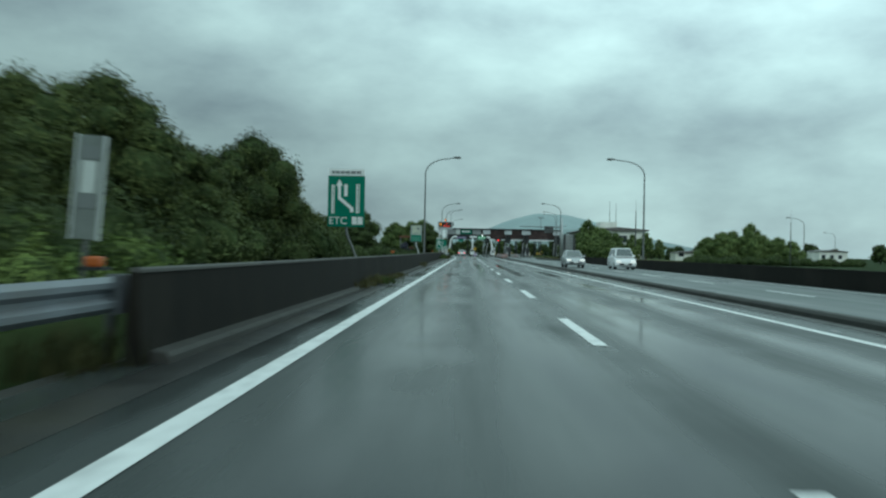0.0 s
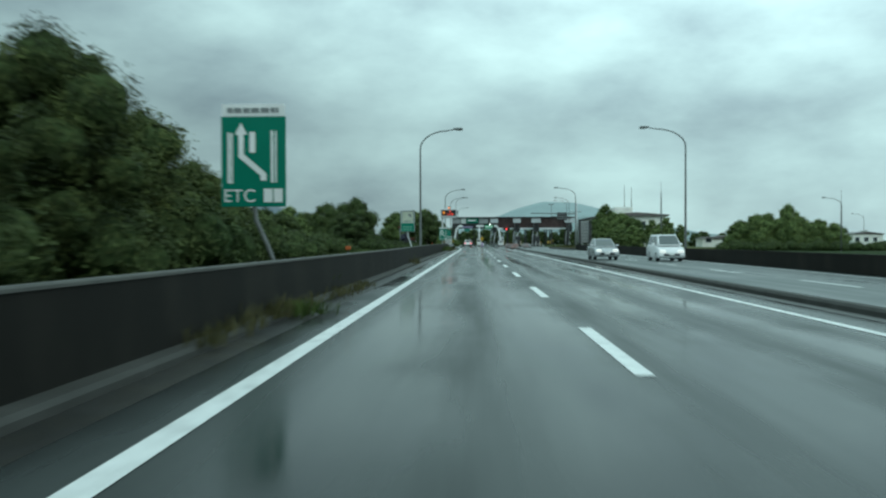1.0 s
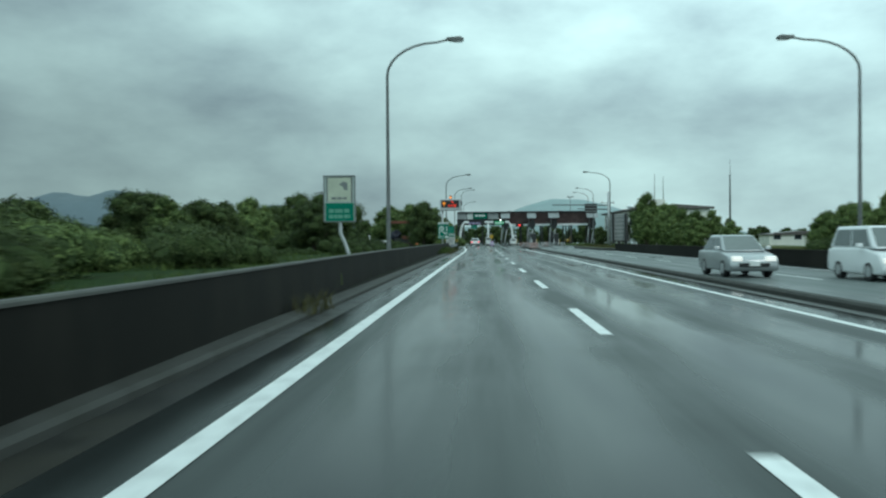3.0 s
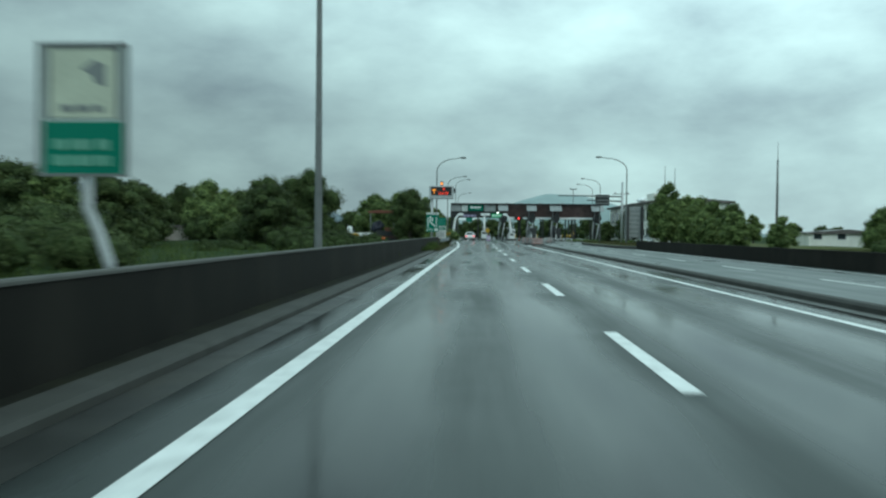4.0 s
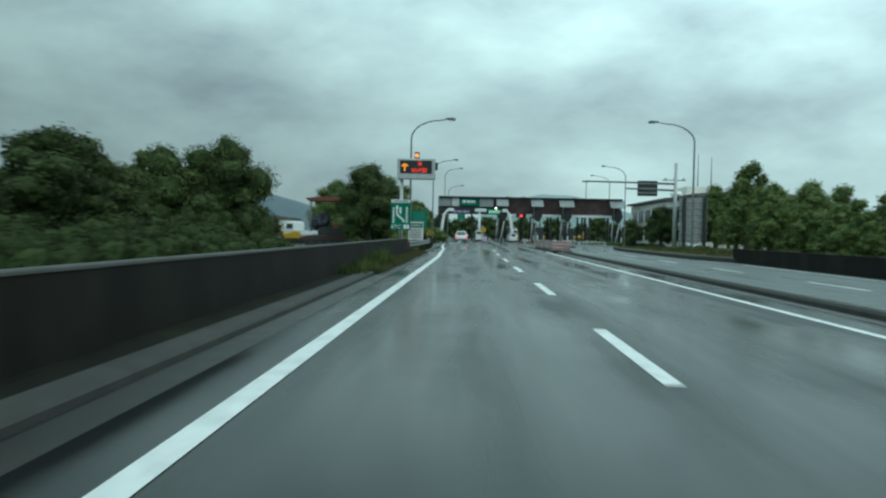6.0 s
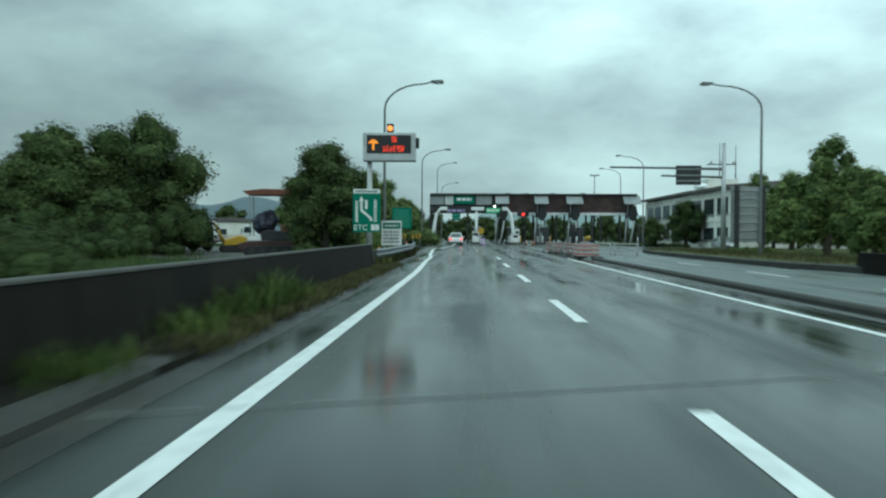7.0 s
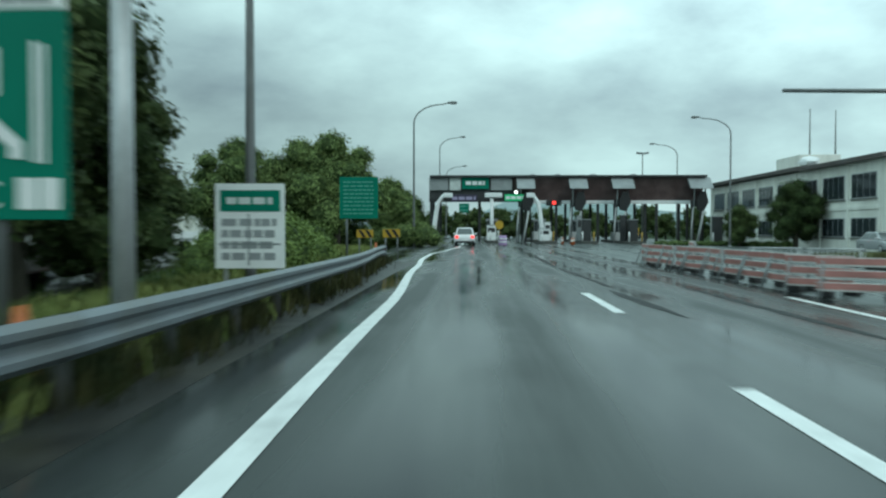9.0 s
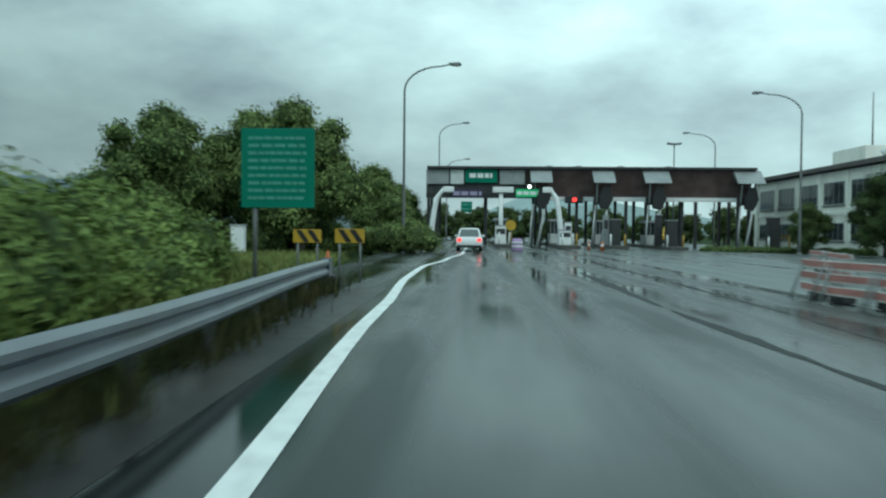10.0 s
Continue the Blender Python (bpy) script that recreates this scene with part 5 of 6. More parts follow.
def delineator_board():
    s = empty("marker_board", -4.62, 10.3, 0.14)
    s.rotation_euler[1] = radians(4)
    tagged(s, "narrow grey translucent marker board on a thin post", "road sign")
    bm = bmesh.new()
    box(bm, -0.17, 0.17, 0, 0.03, 1.05, 2.28, 0.01)
    p = part("panel", bm, M_dimpanel, s)
    for a, b in ((1.42, 1.58), (2.0, 2.16)):
        bm = bmesh.new()
        box(bm, -0.11, 0.11, -0.008, -0.002, a, b)
        part("dark_band", bm, M_grey_ink, p)
    for a, b in ((-0.18, -0.155), (0.155, 0.18)):
        bm = bmesh.new()
        box(bm, a, b, -0.012, 0.034, 1.045, 2.285, 0.004)
        part("edge_strip", bm, M_palesign, p)
    bm = bmesh.new()
    box(bm, -0.09, 0.09, -0.006, -0.002, 1.60, 1.98)
    part("pale_band", bm, M_palesign, p)
    bm = bmesh.new()
    tube(bm, [(0, 0.06, -0.3), (0, 0.06, 2.2)], 0.03, 8)
    part("post", bm, M_post, s)
    c = empty("marker_light", -4.25, 9.9, 0.80)
    tagged(c, "small orange marker on a short dark post", "marker")
    bm = bmesh.new()
    box(bm, -0.095, 0.095, 0, 0.15, 0.075, 0.20, 0.035)
    part("lens", bm, M_orange, c)
    bm = bmesh.new()
    box(bm, -0.14, 0.14, -0.02, 0.2, 0.04, 0.08)
    part("bracket", bm, M_dark, c)
    bm = bmesh.new()
    tube(bm, [(0, 0.09, -0.85), (0, 0.09, 0.05)], 0.025, 8)
    part("post", bm, M_dark, c)


delineator_board()


def message_sign():
    """Variable message sign on a post, red and amber diodes behind a grey frame."""
    s = empty("message_sign", -4.85, 137.8, 0.05)
    tagged(s, "grey variable message sign with lit red and amber diodes", "message sign")
    x0, x1, z0, z1 = -0.28, 2.30, 4.80, 6.20
    bm = bmesh.new()
    box(bm, x0, x1, -0.25, 0.35, z0, z1, 0.06)
    body = part("cabinet", bm, M_galv, s)
    bm = bmesh.new()
    box(bm, x0 + 0.20, x1 - 0.22, -0.275, -0.252, z0 + 0.38, z1 - 0.14)
    scr = part("screen", bm, M_black, body)
    f = -0.278
    # amber symbol: a cap over a stem
    bm = bmesh.new()
    cx, cz = x0 + 0.52, z0 + 0.78
    o = [(-0.25, 0.07), (-0.20, 0.17), (-0.10, 0.245), (0.0, 0.27), (0.10, 0.245), (0.20, 0.17), (0.25, 0.07), (0.05, 0.09), (0.05, -0.25), (-0.05, -0.25), (-0.05, 0.09)]
    prism(bm, [(cx + a, cz + b) for a, b in o], "y", f - 0.01, f)
    part("symbol", bm, M_led_amber, scr)
    for k, (a, b, c, d) in enumerate(((1.42, 1.66, 0.92, 1.20), (0.98, 1.14, 0.46, 0.72), (1.17, 1.27, 0.46, 0.76), (1.31, 1.42, 0.46, 0.70), (1.46, 1.62, 0.46, 0.76), (1.68, 2.02, 0.44, 0.76))):
        bm = bmesh.new()
        nx_, nz_ = max(2, round((b - a) / 0.05)), round((d - c) / 0.05)
        for i in range(nx_):
            for j in range(nz_):
                if (i * 7 + j * 5 + k) % 6 < 5:
                    u, v = x0 + a + (b - a) * (i + 0.5) / nx_, z0 + c + (d - c) * (j + 0.5) / nz_
                    box(bm, u - 0.019, u + 0.019, f - 0.01, f, v - 0.019, v + 0.019)
        part("diode_block", bm, M_led_red, scr)
    bm = bmesh.new()
    box(bm, x1 + 0.005, x1 + 0.16, -0.1, 0.12, z0 + 0.65, z1 - 0.25, 0.02)
    part("side_box", bm, M_dark, body)
    bm = bmesh.new()
    tube(bm, [(0.02, 0.1, -0.3), (0.02, 0.1, 2.2), (0.02, 0.1, 4.82)], [0.15, 0.13, 0.12], 12)
    part("post", bm, M_galv, s)
    bm = bmesh.new()
    box(bm, -0.24, 0.28, -0.16, 0.36, -0.05, 0.08, 0.02)
    part("base_plate", bm, M_galv, s)
    bm = bmesh.new()
    box(bm, 0.88, 1.20, -0.05, 0.20, z1 + 0.002, z1 + 0.45, 0.02)
    hd = part("beacon_housing", bm, M_dark, s)
    bm = bmesh.new()
    tube(bm, [(1.04, -0.09, z1 + 0.22), (1.04, -0.052, z1 + 0.22)], 0.13, 16)
    part("beacon", bm, M_amber, hd, "lit amber beacon lens")
    return s


message_sign()


def tariff_board():
    s = empty("tariff_board", -3.96, 140.35, 0.05)
    tagged(s, "white information board with a green heading behind the guardrail", "information board")
    x0, x1, z0, z1 = -0.54, 0.52, 0.66, 1.95
    bm = bmesh.new()
    box(bm, x0, x1, -0.02, 0.03, z0, z1, 0.01)
    p = part("panel", bm, M_white, s)
    bm = bmesh.new()
    box(bm, x0 + 0.08, x1 - 0.06, -0.03, -0.022, z1 - 0.42, z1 - 0.10)
    hd = part("heading", bm, M_green, p)
    bars(hd, x0 + 0.18, x1 - 0.16, z1 - 0.34, z1 - 0.18, -0.031, 1, M_palesign, 12, 0.004)
    bars(p, x0 + 0.1, x1 - 0.1, z0 + 0.1, z1 - 0.5, -0.022, 4, M_greypanel, 13, 0.004)
    bm = bmesh.new()
    box(bm, -0.035, -0.012, -0.028, -0.021, z0 + 0.04, z1 - 0.46)
    part("divider", bm, M_grey_ink, p)
    bm = bmesh.new()
    box(bm, x0 + 0.06, x1 - 0.06, -0.028, -0.021, z0 + 0.36, z0 + 0.385)
    part("divider", bm, M_grey_ink, p)
    for sx in (-0.4, 0.4):
        bm = bmesh.new()
        tube(bm, [(sx, 0.06, -0.2), (sx, 0.06, z1 - 0.1)], 0.035, 8)
        part("post", bm, M_galv, s)


tariff_board()


def text_board(name, x0, x1, y, z0, z1, material, ink, rows, foot_z, label, seed, posts=(-0.3, 0.3)):
    s = empty(name, (x0 + x1) / 2, y, foot_z)
    tagged(s, label, "road sign")
    w, a, b = x1 - x0, z0 - foot_z, z1 - foot_z
    bm = bmesh.new()
    box(bm, -w / 2, w / 2, 0, 0.04, a, b, 0.012)
    p = part("panel", bm, material, s)
    bars(p, -w * 0.40, w * 0.40, a + 0.12, b - 0.12, -0.002, rows, ink, seed, 0.006, 0.4)
    for sx in posts:
        bm = bmesh.new()
        tube(bm, [(sx * w, 0.08, -0.3), (sx * w, 0.08, b - 0.1)], 0.045, 8)
        part("post", bm, M_post, s)
    return s


M_fadeink = mat("faded_green_lettering", (0.05, 0.27, 0.21), 0.5, var=0.15, bump=0)
text_board("information_sign", -5.54, -4.10, 157.7, 1.72, 3.27, M_green, M_fadeink, 9, 0.0, "green information sign with faded lettering before the trees", 31, (-0.32,))
text_board("direction_sign", -2.9, -1.2, 262, 4.2, 5.8, M_green, M_fadeink, 2, 0.0, "small green direction sign beyond the toll gate", 32)


def chevron_board(x, y, z, w, h, flip, label):
    s = empty("hazard_board", x, y, z)
    tagged(s, label, "hazard board")
    bm = bmesh.new()
    box(bm, -w / 2, w / 2, 0, 0.03, 0.55, 0.55 + h, 0.006)
    p = part("panel", bm, M_yellow, s)
    k = h * 0.42
    x_ = -w / 2 + 0.02
    while x_ + k + h * 0.6 < w / 2:
        bm = bmesh.new()
        a = h * 0.6
        q = [(x_, 0.57), (x_ + k, 0.57), (x_ + k + a, 0.53 + h), (x_ + a, 0.53 + h)]
        if flip:
            q = [(-u, v) for u, v in q]
        prism(bm, q, "y", -0.01, -0.003)
        part("stripe", bm, M_black, p)
        x_ += 2 * k
    for sx in (-0.35, 0.35):
        bm = bmesh.new()
        tube(bm, [(sx * w, 0.05, -0.6), (sx * w, 0.05, 0.55 + h * 0.9)], 0.03, 8)
        part("post", bm, M_post, s)


chevron_board(-5.25, 162.5, 0.42, 0.72, 0.34, True, "black and yellow hazard board on posts")
chevron_board(-4.0, 161.5, 0.44, 0.72, 0.34, True, "black and yellow hazard board at the guardrail end")


def white_cabinet(x, y):
    s = empty("meter_cabinet", x, y, 0.1)
    tagged(s, "small white roadside cabinet in the grass", "cabinet")
    bm = bmesh.new()
    box(bm, -0.31, 0.31, 0, 0.4, 0.1, 1.35, 0.02)
    b = part("body", bm, M_whitepaint, s)
    bm = bmesh.new()
    box(bm, -0.26, 0.26, -0.012, -0.002, 0.16, 1.25, 0.003)
    part("door", bm, M_white, b)
    bm = bmesh.new()
    box(bm, -0.36, 0.36, -0.05, 0.45, 1.352, 1.42, 0.01)
    part("cap", bm, M_galv, b)
    bm = bmesh.new()
    box(bm, -0.34, 0.34, -0.03, 0.43, -0.2, 0.1)
    part("plinth", bm, M_cope, s)


white_cabinet(-11.9, 178.5)


# ---- toll office building ----
def office_building():
    b = empty("toll_office", 29, 186, -0.3)
    tagged(b, "two-storey off-white office building with a dark metal roof edge", "building")
    L, W, H = 42.0, 12.4, 6.85
    bm = bmesh.new()
    box(bm, 0, W, 0, L, -0.3, H)
    wall = part("wall", bm, M_plaster, b)
    # low-pitched roof with an overhanging dark edge, in two lengths
    for y0, y1, z in ((-0.6, 14.0, H), (14.0, L + 0.6, H + 0.12)):
        bm = bmesh.new()
        prism(bm, [(-0.7, z), (-0.75, z + 0.32), (W / 2, z + 0.85), (W + 0.75, z + 0.32), (W + 0.7, z)], "y", y0, y1)
        part("roof", bm, M_roof, b)
    # piers and windows on the road front
    for k in range(9):
        y = 1.2 + k * 5.0
        bm = bmesh.new()
        box(bm, -0.14, 0.01, y - 0.45, y - 0.10, -0.3, H - 0.02, 0.02)
        part("pier", bm, M_plaster, wall)
        if k == 8:
            break
        for z0, z1, w0, w1 in ((4.05, 6.0, 0.3, 4.15), (1.05, 2.6, 0.3, 4.15)):
            bm = bmesh.new()
            box(bm, -0.05, 0.02, y + w0, y + w1, z0, z1)
            win = part("window", bm, M_lightbeam, b)
            n = 4
            for j in range(n):
                a = y + w0 + 0.06 + j * (w1 - w0 - 0.06) / n
                bm = bmesh.new()
                box(bm, -0.062, -0.052, a, a + (w1 - w0 - 0.06) / n - 0.06, z0 + 0.07, z1 - 0.07)
                part("pane", bm, M_glass, win)
            bm = bmesh.new()
            box(bm, -0.16, 0.0, y + w0 - 0.08, y + w1 + 0.08, z0 - 0.09, z0 - 0.01)
            part("sill", bm, M_cope, win)
    # south end
    for x0, x1, z0, z1 in ((1.2, 3.4, 4.15, 5.8), (1.2, 3.4, 1.05, 2.7), (6.0, 8.2, 4.15, 5.8), (6.0, 8.2, 1.05, 2.7)):
        bm = bmesh.new()
        box(bm, x0, x1, -0.05, 0.02, z0, z1)
        win = part("window", bm, M_lightbeam, b)
        for j in range(2):
            a = x0 + 0.06 + j * (x1 - x0 - 0.06) / 2
            bm = bmesh.new()
            box(bm, a, a + (x1 - x0) / 2 - 0.1, -0.062, -0.052, z0 + 0.07, z1 - 0.07)
            part("pane", bm, M_glass, win)
    bm = bmesh.new()
    box(bm, -0.10, 0.012, 0.6, L - 0.6, 3.2, 3.5, 0.02)
    part("band", bm, M_plaster, wall)
    bm = bmesh.new()
    box(bm, 7.6, 12.2, 34.0, 41.0, H + 0.3, H + 3.4, 0.05)
    part("roof_room", bm, M_plaster, b)
    for x, y, h in ((11.2, 40.0, 9.5), (12.1, 35.2, 8.6)):
        bm = bmesh.new()
        tube(bm, [(x, y, H + 3.3), (x, y, H + h)], [0.10, 0.05], 6)
        part("aerial", bm, M_post, b)
    bm = bmesh.new()
    lumpy(bm, (1.6, 17.0, H + 1.1), (0.9, 1.1, 0.55), 5, 2)
    part("roof_vent", bm, M_whitepaint, b)
    return b


office_building()


def grass_island():
    bm = bmesh.new()
    o = [(15.25, 129.5), (14.2, 134), (13.9, 140), (13.85, 150), (13.95, 158), (14.6, 164), (16.2, 168), (19, 170.5), (24, 172), (30, 173), (40, 173), (40, 126), (15.6, 126)]
    prism(bm, o, "z", -0.4, 0.16)
    tagged(mesh_object("verge_island", bm, M_lawn), "raised wet grass verge with a kerb edge", "verge", kind="structure")
    k = empty("verge_kerb", 16, 146, -0.12)
    tagged(k, "pale concrete kerb around the grass verge", "kerb", kind="structure")
    pts = [(15.0, 129.6), (14.0, 134), (13.7, 140), (13.65, 150), (13.75, 158), (14.4, 164.2), (16.05, 168.2), (18.95, 170.7), (24, 172.2), (30, 173.2)]
    for (a, b), (c, d) in zip(pts, pts[1:]):
        n = max(1, round(math.hypot(c - a, d - b) / 2.2))
        for i in range(n):
            p, q = i / n, (i + 1) / n
            bm = bmesh.new()
            sweep(bm, [(0.0, -0.2), (0.0, 0.24), (0.18, 0.30), (0.20, -0.2)], [(a + (c - a) * p - 16, b + (d - b) * p - 146 + 0.01, 0), (a + (c - a) * q - 16, b + (d - b) * q - 146 - 0.01, 0)], closed=True)
            part("kerbstone", bm, M_curb, k)


grass_island()


def sign_back():
    s = empty("sign_board", 19.8, 155.4, 0.12)
    tagged(s, "large grey sign board seen from behind on dark posts", "road sign")
    for k in range(7):
        bm = bmesh.new()
        box(bm, -1.22, 1.22, 0.0, 0.05, 0.75 + 0.56 * k, 0.75 + 0.56 * k + 0.545, 0.01)
        part("panel", bm, M_greypanel, s)
        bm = bmesh.new()
        box(bm, -1.22, 1.22, -0.06, -0.005, 0.98 + 0.56 * k, 1.04 + 0.56 * k)
        part("rib", bm, M_galv, s)
    for x in (-0.85, 0.95):
        bm = bmesh.new()
        box(bm, x - 0.13, x + 0.13, -0.34, -0.065, -0.3, 4.75, 0.02)
        part("post", bm, M_dark, s)


sign_back()


def cantilever_sign():
    s = empty("overhead_sign", 18.55, 156.9, 0.12)
    tagged(s, "cantilever sign gantry with a dark board over the opposite road", "sign gantry")
    bm = bmesh.new()
    tube(bm, [(0, 0, -0.3), (0, 0, 4.0), (0, 0, 7.9)], [0.20, 0.17, 0.13], 12)
    part("post", bm, M_galv, s)
    for z, a in ((6.0, -8.2), (5.4, -4.5)):
        bm = bmesh.new()
        tube(bm, [(0, 0, z), (a * 0.5, 0, z + 0.08), (a, 0, z + 0.12)], [0.10, 0.085, 0.07], 8)
        part("arm", bm, M_post, s)
    bm = bmesh.new()
    box(bm, -3.45, -1.65, -0.10, -0.02, 4.85, 6.25, 0.02)
    p = part("board", bm, M_dark, s)
    for z in (5.1, 5.5, 5.95):
        bm = bmesh.new()
        box(bm, -3.4, -1.7, -0.15, -0.105, z, z + 0.08)
        part("rib", bm, M_greypanel, p)
    bm = bmesh.new()
    box(bm, -1.2, 0.9, -0.05, 0.05, 6.3, 6.38)
    part("cross_arm", bm, M_post, s)
    for k in range(3):
        bm = bmesh.new()
        lumpy(bm, (-0.9 + 0.8 * k, 0, 6.46), (0.12, 0.12, 0.16), k, 1)
        part("insulator", bm, M_galv, s)


cantilever_sign()


# ---- barricades at the end of the median ----
M_paleboard = mat("dulled_white_board", (0.62, 0.58, 0.56), 0.5, var=0.2, scale=3, bump=0.05, stain=(0.42, 0.38, 0.36), stain_amount=0.5)


M_dullred = mat("faded_red_band", (0.44, 0.185, 0.165), 0.5, var=0.3, scale=3, bump=0.05, stain=(0.30, 0.15, 0.12), stain_amount=0.5)


def barricade():
    b = empty("barricade", 0, 0, 0)
    tagged(b, "red and white banded road barricade with three boards", "barricade", "barricades at the median end")
    for k in range(3):
        z = 0.16 + 0.24 * k
        bm = bmesh.new()
        box(bm, -0.03, 0.0, -0.72, 0.72, z, z + 0.17, 0.008)
        board = part("board", bm, M_paleboard, b)
        for x0, x1 in ((-0.036, -0.031), (0.001, 0.006)):
            bm = bmesh.new()
            box(bm, x0, x1, -0.715, 0.715, z + 0.035, z + 0.155)
            part("stripe", bm, M_dullred, board)
    for y in (-0.6, 0.6):
        bm = bmesh.new()
        tube(bm, [(-0.28, y, 0.0), (0.012, y, 0.82)], 0.025, 6)
        part("leg", bm, M_greypanel, b)
        bm = bmesh.new()
        tube(bm, [(0.30, y, 0.0), (0.022, y, 0.82)], 0.025, 6)
        part("leg", bm, M_greypanel, b)
        bm = bmesh.new()
        box(bm, 0.12, 0.45, y - 0.14, y + 0.14, 0.0, 0.14, 0.03)
        part("ballast", bm, M_dark, b)
    return b


bc = barricade()
bc.scale = (1, 1, 1.02)
spots = []
for k in range(11):
    spots.append((6.80 - 0.08 * k, 143.9 + 1.5 * k, 9 * math.sin(k * 2.3) + 3 + max(0, 52 - 19 * k)))
for k in range(4, 9):
    spots.append((8.1 + 0.35 * k, 160.2 + 1.25 * k, -14 + 10 * math.sin(k * 1.7)))
for k, (x, y, a) in enumerate(spots):
    m = pose(x, y, ground_z(x) + 0.004, 0, 0, a)
    if k == 0:
        bc.matrix_world = m @ Matrix.Diagonal((1, 1, 1.02, 1))
    else:
        copy_thing(bc, m)


def pipe_fence(x, y, turn, n):
    """A pale portable fence: two rails on feet with upright bars."""
    w = 0.16 * n
    c = empty("pipe_fence", x, y, ground_z(x) + 0.004, turn)
    tagged(c, "pale portable pipe fence on the wet plaza", "fence", "pipe fences at the plaza")
    for z in (0.16, 0.80):
        bm = bmesh.new()
        tube(bm, [(-w / 2, 0, z), (w / 2, 0, z)], 0.022, 8)
        part("rail", bm, M_lightbeam, c)
    for k in range(n + 1):
        bm = bmesh.new()
        tube(bm, [(-w / 2 + 0.16 * k, 0, 0.165), (-w / 2 + 0.16 * k, 0, 0.795)], 0.014, 6)
        part("bar", bm, M_lightbeam, c)
    for sx in (-1, 1):
        bm = bmesh.new()
        box(bm, sx * (w / 2 - 0.1) - 0.03, sx * (w / 2 - 0.1) + 0.03, -0.25, 0.25, 0.0, 0.06, 0.01)
        foot = part("foot", bm, M_dark, c)
        bm = bmesh.new()
        tube(bm, [(sx * (w / 2 - 0.1), 0, 0.05), (sx * (w / 2 - 0.1), 0, 0.82)], 0.024, 8)
        part("upright", bm, M_lightbeam, c)


pipe_fence(9.3, 154.6, -12, 10)
pipe_fence(11.0, 154.1, -4, 11)


def traffic_cone(x, y, first=[None]):
    if first[0] is None:
        c = empty("traffic_cone", x, y, ground_z(x))
        tagged(c, "orange traffic cone with a pale band", "traffic cone", "cones at the plaza")
        bm = bmesh.new()
        tube(bm, [(0, 0, 0.04), (0, 0, 0.7)], [0.14, 0.035], 12)
        b = part("cone", bm, M_orange, c)
        bm = bmesh.new()
        tube(bm, [(0, 0, 0.32), (0, 0, 0.48)], [0.103, 0.078], 12)
        part("band", bm, M_white, b)
        bm = bmesh.new()
        box(bm, -0.19, 0.19, -0.19, 0.19, 0.003, 0.045, 0.01)
        part("foot", bm, M_black, c)
        first[0] = c
        return c
    return copy_thing(first[0], pose(x, y, ground_z(x), 0, 0, 0))


for x, y in ((7.9, 203.5), (8.4, 200.5), (9.0, 203.8), (-4.9, 163.5), (-3.95, 134.2)):
    traffic_cone(x, y)


